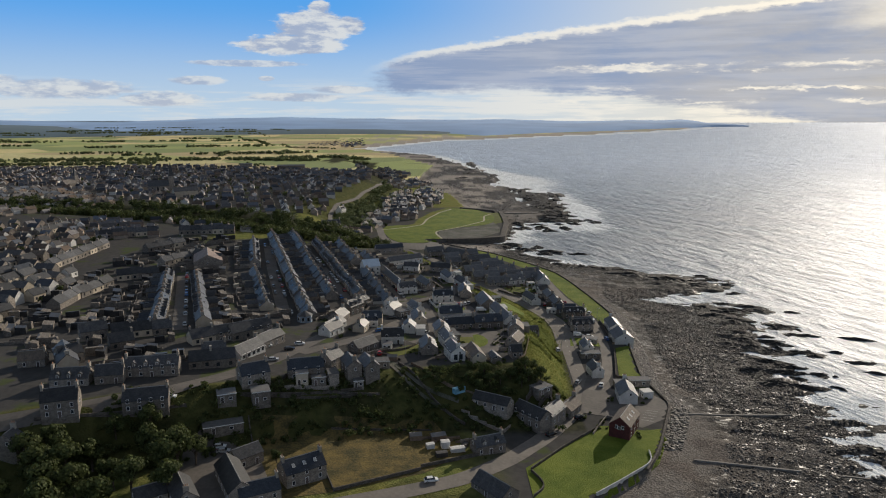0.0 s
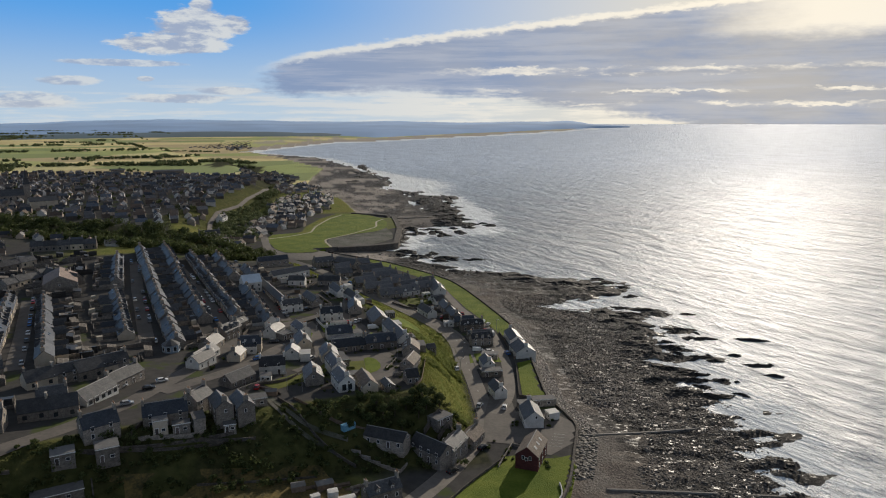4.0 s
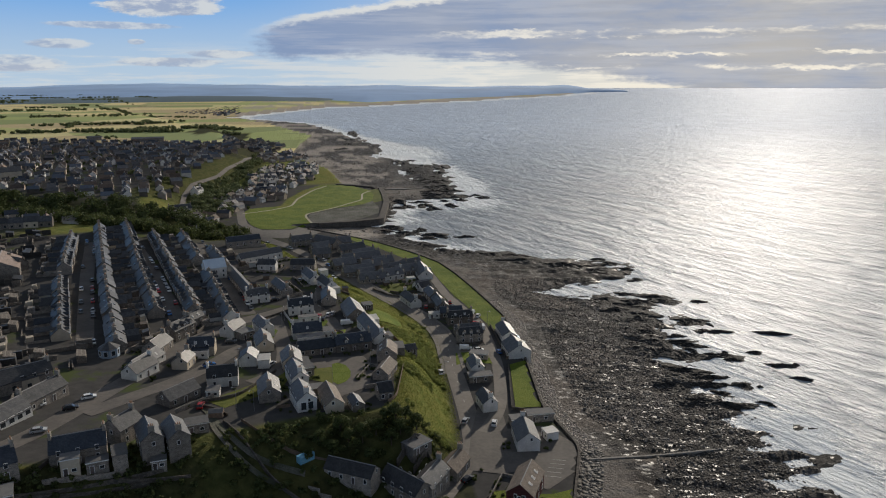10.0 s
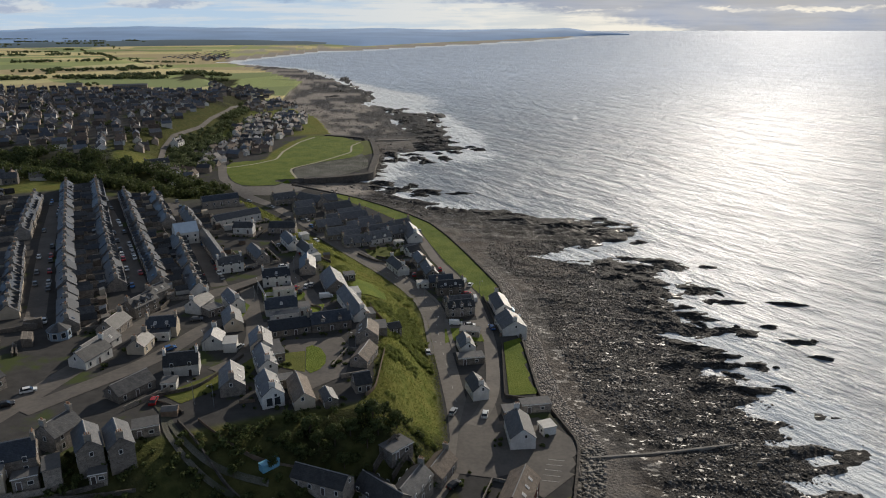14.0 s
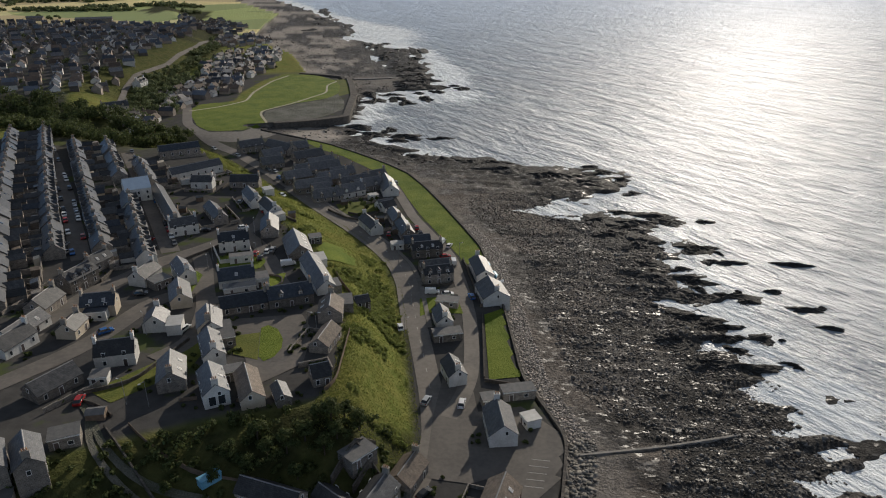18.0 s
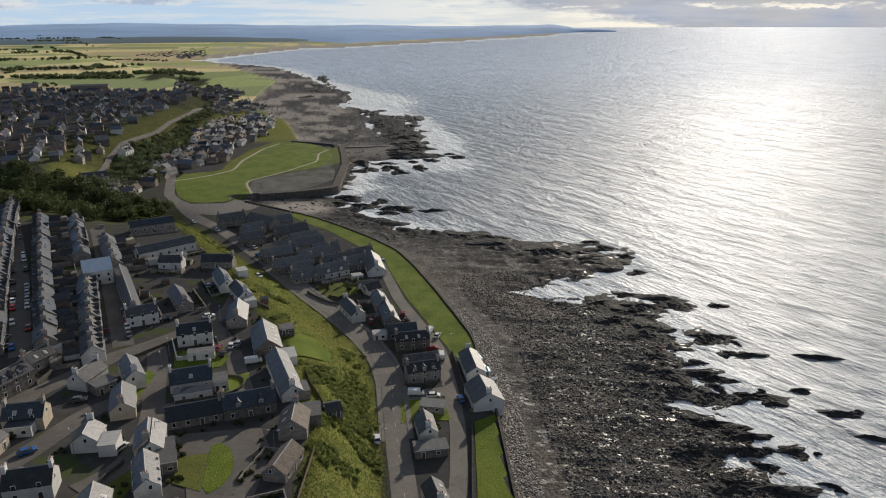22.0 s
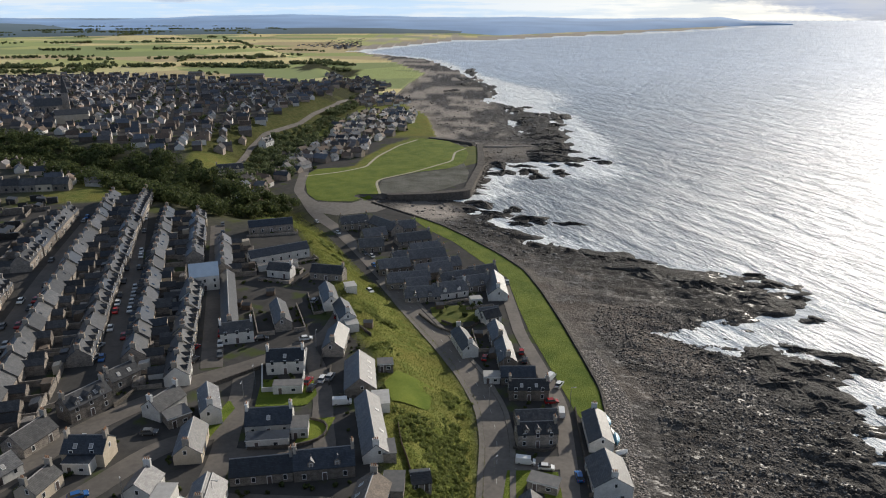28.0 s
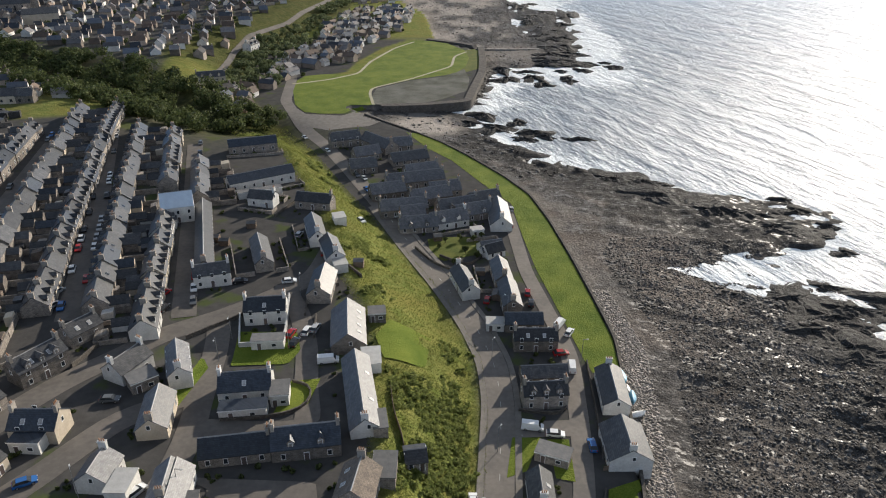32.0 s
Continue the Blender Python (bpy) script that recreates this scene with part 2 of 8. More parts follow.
FRAME_W = mat("white_frame", (0.78, 0.78, 0.77), (0.70, 0.70, 0.69), 0.5, 0.5)
DOOR = mat("painted_door", (0.10, 0.07, 0.06), (0.07, 0.06, 0.06), 0.5, 0.5, vary=0.6)
GLASS = mat("window_glass", (0.025, 0.03, 0.035), (0.04, 0.045, 0.05), 0.8, 0.06)
LEAD = mat("ridge_lead", (0.20, 0.20, 0.20), (0.27, 0.26, 0.25), 0.7, 0.6, 0.2)
# ---- the lie of the land: one height function for ground, houses and walls ----
WALL_Y = [60, 180, 197, 212, 247, 275, 315, 345, 369, 390, 418, 448, 473, 494, 521, 540, 560, 585, 604, 613, 680, 765, 803, 850, 950, 1100, 1300, 1460, 1600, 1835, 2100, 2400]
WALL_X = [20, 42, 64, 72, 87, 84, 90, 93, 95, 93, 90, 86, 81, 71.5, 56, 43.5, 26, 2, -12, 57, 68, 70, 34, 30, 20, -32, -18, -2, -45, -110, -212, -240]
TIDE_Y = [60, 193, 233, 271, 307, 335, 368, 395, 409, 418, 427, 436, 453, 475, 490, 500, 527, 545, 585, 605, 615, 722, 728, 745, 800, 880, 971, 1082, 1250, 1467, 1835, 2099, 2400]
TIDE_X = [132, 143, 154, 155, 154, 158, 172, 156, 148, 148, 156, 182, 190, 175, 150, 120, 90, 80, 57, 50, 60, 80, 116, 138, 152, 150, 145, 95, 110, 75, -5, -205, -236]
FOOT_Y = [200, 235, 253, 308, 338, 360, 392, 428, 475, 550, 600, 640, 720, 800, 900, 1000, 1200, 1500, 2400]
FOOT_X = [38, 44, 51, 56, 58, 57, 47, 30, 6, -29, -58, -84, -100, -88, -72, -62, -90, -160, -600]
BROW_Y = [200, 253, 268, 295, 320, 354, 369, 387, 438, 500, 550, 600, 640, 720, 800, 900, 1000, 1200, 1500, 2400]
BROW_X = [26, 29, 34, 37, 34, 30, 27, 19, 2, -25, -62, -104, -130, -146, -132, -115, -104, -130, -210, -660]
EDGE_X = [-400, -150, -80, -47, -23, 4, 35, 60]
EDGE_Y = [150, 190, 222, 236, 243, 250, 253, 256]
BURN = [(-58, 548), (-120, 590), (-200, 640), (-320, 700), (-520, 760), (-800, 800)]


def ramp(v):
    v = np.clip(v, 0.0, 1.0)
    return v * v * (3 - 2 * v)


def off_line(x, y, line):
    """Distance to a broken line."""
    best = np.full(np.shape(x), 1e9)
    for (ax, ay), (bx, by) in zip(line[:-1], line[1:]):
        dx, dy = bx - ax, by - ay
        s = np.clip(((x - ax) * dx + (y - ay) * dy) / (dx * dx + dy * dy), 0, 1)
        best = np.minimum(best, np.hypot(x - ax - s * dx, y - ay - s * dy))
    return best


def wave_noise(x, y, size, seed=0):
    """Smooth value noise on a lattice, about -1 to 1."""
    u, v = np.asarray(x) / size, np.asarray(y) / size
    i, j = np.floor(u), np.floor(v)
    fu, fv = u - i, v - j
    fu, fv = fu * fu * (3 - 2 * fu), fv * fv * (3 - 2 * fv)

    def dot(a, b):
        n = np.sin(a * 127.1 + b * 311.7 + seed * 74.7) * 43758.5453
        return 2 * (n - np.floor(n)) - 1

    top = dot(i, j) * (1 - fu) + dot(i + 1, j) * fu
    low = dot(i, j + 1) * (1 - fu) + dot(i + 1, j + 1) * fu
    return top * (1 - fv) + low * fv


def land(x, y, fine=True):
    x, y = np.asarray(x, float), np.asarray(y, float)
    wall, tide = np.interp(y, WALL_Y, WALL_X), np.interp(y, TIDE_Y, TIDE_X)
    foot, brow = np.interp(y, FOOT_Y, FOOT_X), np.interp(y, BROW_Y, BROW_X)
    edge = np.interp(x, EDGE_X, EDGE_Y)
    low = 4.6 + np.clip((40 - x) * 0.06, 0, 6) * ramp((275 - y) / 40)
    top = 17.0 + np.clip((300 - y) * 0.055, -2.5, 4.5) + np.clip(-(x + 10) * 0.04, 0, 4.0)
    top = top + 10 * ramp((y - 900) / 2500)
    up = np.minimum((foot - x) / np.maximum(foot - brow, 1), (y - edge + 30) / 30)
    z = low + (top - low) * ramp(up)
    if fine:
        z = z + ramp(up * 4) * ramp((1.05 - up) * 4) * (0.7 * wave_noise(x, y, 9) + 0.35 * wave_noise(x, y, 4, 3))
    z = z - 10 * np.exp(-((off_line(x, y, BURN) / 26) ** 2))
    # beach and rocks below the sea wall
    s = (x - wall) / np.maximum(tide - wall, 1)
    shore = 2.4 - 2.4 * np.clip(s, 0, 1) - 0.05 * np.clip(x - tide, 0, 60) - 0.6 * ramp((x - tide) / 8)
    if fine:
        band = ramp((s - 0.1) * 6) * ramp((tide + 34 - x) / 16)
        rough = wave_noise(x + 0.35 * y, y, 15, 5) + 0.6 * wave_noise(x, y, 6, 7) + 0.4 * wave_noise(x, y, 2.7, 9)
        reef = np.exp(-(((x - 168) / 34) ** 2 + ((y - 462) / 20) ** 2)) + 1.3 * np.exp(-(((x - 128) / 18) ** 2 + ((y - 860) / 130) ** 2))
        reef = reef + 0.8 * np.exp(-(((x - 102) / 40) ** 2 + ((y - 522) / 12) ** 2)) + 0.8 * np.exp(-(((x - 92) / 26) ** 2 + ((y - 705) / 10) ** 2))
        shore = shore - 1.7 * np.exp(-(((x - 117) / 13) ** 2 + ((y - 915) / 55) ** 2)) - 1.5 * np.exp(-(((x - 50) / 9) ** 2 + ((y - 826) / 16) ** 2)) - 1.1 * np.exp(-(((x - 108) / 30) ** 2 + ((y - 697) / 13) ** 2))
        pool = np.exp(-(((x - 143 + 0.55 * (420 - y)) / 16) ** 2 + ((y - 420) / 11) ** 2))
        u, v = 0.961 * x - 0.276 * y, 0.276 * x + 0.961 * y
        strata = wave_noise(u / 2.1, v, 7.5, 61) + 0.7 * wave_noise(u / 1.7, v, 3.6, 62) + 0.15 * wave_noise(u / 2, v, 1.8, 63)
        shore = shore + ramp((x - tide + 26) / 22) * ramp((tide + 46 - x) / 26) * (1.25 * ramp(0.5 + 1.5 * strata) - 0.46)
        ribs = wave_noise(u / 5, v, 3.4, 64) + 0.6 * wave_noise(u / 3, v, 1.9, 65)
        shore = shore + 0.42 * band * ribs * ramp((520 - y) / 60)
        shore = shore + band * (0.36 * rough + 0.2) + 1.5 * reef * (0.5 + 0.7 * rough) - 1.8 * pool
    return np.where(x < wall, z, shore)
# ---- ground sheet and sea ----
def spread(low, a, b, high, step, grow=1.12):
    """Lines close together between a and b, wider apart outwards."""
    mid = list(np.arange(a, b + 0.01, step))
    up, d = [], step
    while (up[-1] if up else b) < high:
        d *= grow
        up.append((up[-1] if up else b) + d)
    down, d = [], step
    while (down[-1] if down else a) > low:
        d *= grow
        down.append((down[-1] if down else a) - d)
    return np.array(down[::-1] + mid + up)


def sheet(name, xs, ys, height, material):
    gx, gy = np.meshgrid(xs, ys)
    co = np.stack([gx, gy, height(gx, gy)], -1).reshape(-1, 3)
    nx, ny = len(xs), len(ys)
    i = (np.arange(ny - 1)[:, None] * nx + np.arange(nx - 1)).ravel()
    quads = np.stack([i, i + 1, i + nx + 1, i + nx], 1)
    m = bpy.data.meshes.new(name)
    m.vertices.add(len(co))
    m.vertices.foreach_set("co", co.ravel())
    m.loops.add(quads.size)
    m.loops.foreach_set("vertex_index", quads.ravel())
    m.polygons.add(len(quads))
    m.polygons.foreach_set("loop_start", np.arange(0, quads.size, 4))
    m.polygons.foreach_set("use_smooth", np.ones(len(quads), bool))
    m.update()
    m.materials.append(material)
    return new(name, m), gx.ravel(), gy.ravel(), co[:, 2]


def layer(ob, name, values):
    ob.data.attributes.new(name, "FLOAT", "POINT").data.foreach_set("value", np.asarray(values, np.float32))


FAR_X = [-3000, -420, -260, -218, -122, 43, 194, 468, 870, 1300, 1612, 1700, 1760, 4000]
FAR_Y = [2000, 2000, 2100, 2184, 2407, 2770, 2853, 3135, 3436, 3780, 4094, 4330, 5200, 9000]


def lift(y):
    """The far country and sea rise a little towards the horizon."""
    return 26 * ramp((y - 3000) / 1900)


def ground_height(x, y):
    z = land(x, y)
    far = np.interp(x, FAR_X, FAR_Y)
    bay = np.where(y > far, 3 + 7 * ramp((y - far) / 500), -3.0)
    k = ramp((y - 1700) / 900)
    z = np.where((y > 2120) & (x > -300), bay, np.where(x < -300, z * (1 - k) + 10 * k, z))
    return z + lift(y) * (z > 0)


def graph(name):
    m = bpy.data.materials.new(name)
    m.use_nodes = True
    MATS[name] = m
    n, l = m.node_tree.nodes, m.node_tree.links

    def put(v, sock):
        if isinstance(v, (int, float, tuple)):
            sock.default_value = v
        else:
            l.new(v, sock)

    def attr(key):
        k = n.new("ShaderNodeAttribute")
        k.attribute_name = key
        return k.outputs["Fac"]

    def noise_of(size, detail=5, rough=0.55, vec=None):
        k = n.new("ShaderNodeTexNoise")
        k.inputs["Scale"].default_value, k.inputs["Detail"].default_value, k.inputs["Roughness"].default_value = 1 / size, detail, rough
        l.new(vec or n.new("ShaderNodeTexCoord").outputs["Object"], k.inputs["Vector"])
        return k.outputs[0]

    def fit_range(v, a, b, c=0.0, d=1.0):
        k = n.new("ShaderNodeMapRange")
        put(v, k.inputs[0])
        for i, q in enumerate((a, b, c, d)):
            k.inputs[i + 1].default_value = q
        return k.outputs[0]

    def calc(op, a, b=0.0):
        k = n.new("ShaderNodeMath")
        k.operation = op
        put(a, k.inputs[0])
        put(b, k.inputs[1])
        return k.outputs[0]

    def blend(f, a, b):
        k = n.new("ShaderNodeMix")
        k.data_type = "RGBA"
        for i, v in ((0, f), (6, a), (7, b)):
            put((*v, 1) if isinstance(v, tuple) and len(v) == 3 else v, k.inputs[i])
        return k.outputs[2]

    return m, n, l, n["Principled BSDF"], attr, noise_of, fit_range, calc, blend


GROUND, n, l, bsdf, attr, noise_of, fit_range, calc, blend = graph("ground")
coarse, middle, tiny = noise_of(14), noise_of(3.2), noise_of(0.8)
grain = noise_of(0.45, 3)
town = blend(fit_range(middle, 0.3, 0.7), (0.058, 0.056, 0.054), (0.082, 0.078, 0.074))
town = blend(fit_range(coarse, 0.57, 0.65), town, (0.07, 0.085, 0.035))
turf = blend(fit_range(middle, 0.38, 0.62), (0.125, 0.15, 0.036), (0.205, 0.21, 0.062))
turf = blend(fit_range(coarse, 0.45, 0.68), turf, (0.19, 0.175, 0.05))
turf = blend(fit_range(tiny, 0.5, 0.75, 0, 0.5), turf, (0.10, 0.12, 0.018))
scrub = blend(fit_range(middle, 0.4, 0.6), (0.028, 0.032, 0.015), (0.052, 0.053, 0.023))
shingle = blend(fit_range(tiny, 0.35, 0.65), (0.135, 0.120, 0.106), (0.235, 0.211, 0.184))
shingle = blend(fit_range(coarse, 0.5, 0.66), shingle, (0.155, 0.13, 0.11))
bsdf.inputs["Specular IOR Level"].default_value = 0.06
reef = blend(fit_range(middle, 0.36, 0.62), (0.044, 0.040, 0.037), (0.112, 0.103, 0.094))
reef = blend(fit_range(coarse, 0.54, 0.66), reef, (0.066, 0.056, 0.048))
reef = blend(fit_range(grain, 0.62, 0.68), reef, (0.25, 0.235, 0.215))
lie = n.new("ShaderNodeMapping")
lie.vector_type = "TEXTURE"
lie.inputs["Rotation"].default_value, lie.inputs["Scale"].default_value = (0, 0, radians(-16)), (2.0, 1.0, 1.0)
l.new(n.new("ShaderNodeTexCoord").outputs["Object"], lie.inputs[0])
brine = fit_range(calc("ADD", noise_of(1.45, 4, 0.62, lie.outputs[0]), calc("MULTIPLY", noise_of(9, 3), 0.3)), 0.722, 0.775)
brine = calc("MULTIPLY", brine, attr("rock"))
reef = blend(attr("weed"), reef, blend(fit_range(middle, 0.4, 0.65), (0.034, 0.032, 0.030), (0.064, 0.059, 0.054)))
vor = n.new("ShaderNodeTexVoronoi")
mapping = n.new("ShaderNodeMapping")
mapping.inputs["Scale"].default_value = (1 / 260, 1 / 150, 0)
mapping.inputs["Rotation"].default_value = (0, 0, 0.25)
l.new(n.new("ShaderNodeTexCoord").outputs["Object"], mapping.inputs[0])
l.new(mapping.outputs[0], vor.inputs["Vector"])
vor.inputs["Scale"].default_value = 1.0
sep = n.new("ShaderNodeSeparateColor")
l.new(vor.outputs["Color"], sep.inputs[0])
crop = n.new("ShaderNodeValToRGB")
crop.color_ramp.interpolation = "CONSTANT"
# crop colours, lifted and slightly blued with haze put into them
stops = ((0.0, (0.48, 0.485, 0.205)), (0.2, (0.76, 0.635, 0.33)), (0.36, (0.37, 0.425, 0.17)), (0.54, (0.55, 0.435, 0.26)), (0.66, (0.68, 0.605, 0.32)), (0.82, (0.28, 0.335, 0.15)))
crop.color_ramp.elements.remove(crop.color_ramp.elements[1])
crop.color_ramp.elements[0].color = (*stops[0][1], 1)
for at, c in stops[1:]:
    crop.color_ramp.elements.new(at).color = (*c, 1)
l.new(sep.outputs[0], crop.inputs[0])
crop_tone = blend(fit_range(noise_of(9, 5, 0.65), 0.35, 0.7, 0.0, 0.35), crop.outputs[0], (0.30, 0.27, 0.13))
field = blend(fit_range(noise_of(40), 0.3, 0.75, 0.0, 0.25), crop_tone, (0.26, 0.28, 0.11))
out = blend(attr("grass"), town, turf)
out = blend(attr("scrub"), out, scrub)
out = blend(attr("field"), out, field)
# distance haze put into the colour of the farthest ground, a mottled blue-grey
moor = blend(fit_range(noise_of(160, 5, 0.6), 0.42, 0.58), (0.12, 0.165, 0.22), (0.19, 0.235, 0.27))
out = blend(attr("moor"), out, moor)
out = blend(attr("shingle"), out, shingle)
out = blend(attr("rock"), out, reef)
out = blend(attr("pebble"), out, blend(fit_range(tiny, 0.38, 0.62), (0.085, 0.071, 0.060), (0.190, 0.163, 0.140)))
out = blend(attr("sand"), out, blend(fit_range(middle, 0.3, 0.7), (0.42, 0.37, 0.32), (0.30, 0.27, 0.235)))
l.new(out, bsdf.inputs["Base Color"])
l.new(calc("SUBTRACT", fit_range(attr("rock"), 0, 1, 0.92, 0.75), calc("MULTIPLY", brine, 0.30)), bsdf.inputs["Roughness"])
l.new(fit_range(brine, 0, 1, 0.03, 0.36), bsdf.inputs["Specular IOR Level"])
bp = n.new("ShaderNodeBump")
bp.inputs["Strength"].default_value, bp.inputs["Distance"].default_value = 0.8, 0.45
l.new(calc("ADD", calc("MULTIPLY", middle, 1.2), tiny), bp.inputs["Height"])
l.new(calc("MULTIPLY", fit_range(brine, 0, 1, 0.8, 0.15), calc("ADD", calc("MAXIMUM", attr("shingle"), attr("grass")), 0.15)), bp.inputs["Strength"])
l.new(bp.outputs[0], bsdf.inputs["Normal"])

xs = np.concatenate([spread(-3800, -200, 48, 47, 1.8, 1.1), np.arange(49.2, 206, 1.25), spread(205, 206, 208, 3600, 2, 1.1)[3:]])
xs = np.unique(np.round(xs, 2))
ys = spread(-300, 130, 640, 4880, 1.7, 1.05)
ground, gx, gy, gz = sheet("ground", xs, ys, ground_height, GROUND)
tagged(ground, "coastal land with streets, grass slopes, stony beach and far fields", "ground", kind="structure")
g_wall, g_tide = np.interp(gy, WALL_Y, WALL_X), np.interp(gy, TIDE_Y, TIDE_X)
g_up = np.minimum((np.interp(gy, FOOT_Y, FOOT_X) - gx) / np.maximum(np.interp(gy, FOOT_Y, FOOT_X) - np.interp(gy, BROW_Y, BROW_X), 1), (gy - np.interp(gx, EDGE_X, EDGE_Y) + 30) / 30)
dry = gx < g_wall
slope_mask = ramp(g_up * 8) * ramp((1.12 - g_up) * 7)
lowfield = ramp((gy - 120) / 10) * ramp((np.interp(gx, EDGE_X, EDGE_Y) - 26 - gy) / 6) * ramp((22 - gx) / 20)
beyond = ramp((gy - 1130 - np.clip(-gx - 100, 0, 600) * 0.16 - 25 * wave_noise(gx, gy, 60)) / 30)
beyond = np.maximum(beyond, ramp((-gx - 640) / 60))
valley = np.exp(-((off_line(gx, gy, BURN) / 34) ** 2))
north = ramp((gy - 640) / 60) * ramp((g_up + 0.15) * 6) * ramp((1.25 - g_up) * 5)
verge = np.exp(-((np.abs(gx + 125) / 60) ** 4)) * ramp((gy - 548 - 0.25 * (gx + 70)) / 10) * ramp((600 - gy) / 20)
patchy = ramp((wave_noise(gx, gy, 12, 21) + 0.5 * wave_noise(gx, gy, 5, 22) - 0.10) * 3)
brim = ramp((11 - off_line(gx, gy, [(-31, 668), (-15, 685), (-11, 721), (3, 770), (17, 796)])) / 3)
grass = np.clip(np.maximum.reduce([slope_mask, brim, lowfield * 0.85, north, verge, 0.35 * valley, ramp((gy - 800) / 20) * (g_up < 0.1)]), 0, 1)
layer(ground, "grass", np.where(dry, grass, 0))
bluff = np.maximum(np.exp(-(((gx + 170) / 52) ** 4 + ((gy - 1450) / 130) ** 4)), np.exp(-(((gx + 100) / 30) ** 4 + ((gy - 1090) / 120) ** 4)))
bluff = ramp((bluff - 0.4 + 0.35 * wave_noise(gx, gy, 24, 107) + 0.2 * wave_noise(gx, gy, 9, 108)) * 4)
layer(ground, "scrub", np.where(dry, np.clip(np.maximum.reduce([valley, slope_mask * patchy * 0.15, 0.75 * north, bluff, 0.35 * ramp((gy - 1080) / 40) * ramp((1400 - gy) / 80) * ramp((gx + 220) / 60)]) + lowfield * 0.55 * patchy + 0.8 * ramp((np.interp(gx, EDGE_X, EDGE_Y) + 4 - gy) / 6) * ramp((gy - np.interp(gx, EDGE_X, EDGE_Y) + 34) / 6) * (gx < 50), 0, 1), 0))
layer(ground, "field", np.where((gz > 1.2) & (dry | (gy > 2120)), np.where(gy > 1500, 1, beyond) * (1 - bluff), 0))
# the haze colour sets in with distance
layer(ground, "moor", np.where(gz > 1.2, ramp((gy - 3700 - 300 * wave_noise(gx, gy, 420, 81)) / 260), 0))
wet = (gx - g_wall) / np.maximum(g_tide - g_wall, 1)
stony = ramp((wet - 0.04 - 0.04 * ramp((360 - gy) / 50) - 0.12 * ramp((262 - gy) / 30) - 0.045 * wave_noise(gx, gy, 22, 31) - 0.07 * wave_noise(gx, gy, 6, 32)) * 9)
cove = np.exp(-(((gx - 118) / 30) ** 2 + ((gy - 425) / 26) ** 2))
sandy = ramp(1.6 * np.exp(-(((gx - 34) / 22) ** 2 + ((gy - 578) / 22) ** 2)) - 0.3) * (~dry)
sandy = np.maximum(sandy, 0.75 * ramp((wave_noise(gx, gy, 26, 91) + 0.4 * wave_noise(gx, gy, 8, 92) - 0.05) * 3) * ramp((gy - 640) / 60) * ramp((108 - gx) / 20) * (~dry))
flat_ = np.maximum(np.exp(-(np.abs((gx - 96) / 22) ** 4 + np.abs((gy - 768) / 32) ** 4)), np.exp(-(np.abs((gx - 92) / 20) ** 4 + np.abs((gy - 716) / 11) ** 4)))
sandy = np.maximum(sandy, 0.3 * flat_ * (~dry))
bar = np.exp(-(np.abs((gx - 91 + 0.12 * (gy - 222)) / 13) ** 2 + np.abs((gy - 219) / 26) ** 2))
bar = ramp((bar - 0.45 + 0.4 * wave_noise(gx, gy, 11, 95) + 0.2 * wave_noise(gx, gy, 4, 110)) * 3)
layer(ground, "shingle", np.where(dry | (gy > 2120), 0, 1))
layer(ground, "rock", np.where(dry, 0, np.clip(stony - 0.45 * cove * (wave_noise(gx, gy, 7, 34) > -0.5) - sandy - 0.9 * bar, 0, 1) * (gy < 2300)))
pebbly = ramp((1.35 * np.exp(-(((gx - 124 + 0.25 * (gy - 415)) / 20) ** 2 + ((gy - 415) / 34) ** 2)) - 0.45 + 0.3 * wave_noise(gx, gy, 8, 96)) * 2.5)
pebbly = np.maximum(pebbly, 0.7 * ramp((0.62 - wet + 0.25 * wave_noise(gx, gy, 14, 97)) * 3) * ramp((wave_noise(gx + 0.3 * gy, gy, 12, 98) - 0.1) * 3) * (gy < 520))
weed = ramp((wet - 0.74 + 0.22 * wave_noise(gx, gy, 11, 99) + 0.12 * wave_noise(gx, gy, 4, 100)) * 5)
north_reef = ramp((gx - np.interp(gy, [428, 445, 470, 500, 540], [142, 128, 106, 82, 48]) + 5 * wave_noise(gx, gy, 8, 101)) / 7) * ramp((gy - 424) / 6) * ramp((600 - gy) / 30)
weed = np.maximum(weed, ramp((gx - np.interp(gy, [700, 760, 900, 1100], [112, 114, 116, 90]) + 6 * wave_noise(gx, gy, 14, 104)) / 6) * ramp((gy - 640) / 20) * ramp((1250 - gy) / 60))
weed = np.maximum(weed, 0.5 * ramp((wave_noise(0.9 * gx, 0.5 * gy, 7, 105) + 0.4 * wave_noise(gx, gy, 3, 106)) * 3) * ramp((gy - 785) / 10))
weed = np.maximum(np.maximum(weed, north_reef), 0.85 * ramp((wave_noise((0.961 * gx - 0.276 * gy) / 4, 0.276 * gx + 0.961 * gy, 4.5, 102) + 0.5 * wave_noise(gx, gy, 3, 103) - 0.1) * 3) * (wet > 0.2))
for px, py, pr in ((108, 254, 7), (116, 233, 9), (128, 236, 9), (123, 262, 7), (135, 256, 8), (142, 242, 8)):
    weed = np.maximum(weed, ramp((1.2 - np.hypot(gx - px, 0.8 * (gy - py)) / pr + 0.5 * wave_noise(gx, gy, 5, 109)) * 3))
layer(ground, "weed", np.where(dry, 0, weed))
layer(ground, "pebble", np.where(dry, 0, np.clip(pebbly * (1 - north_reef), 0, 1)) * (gy < 1200))
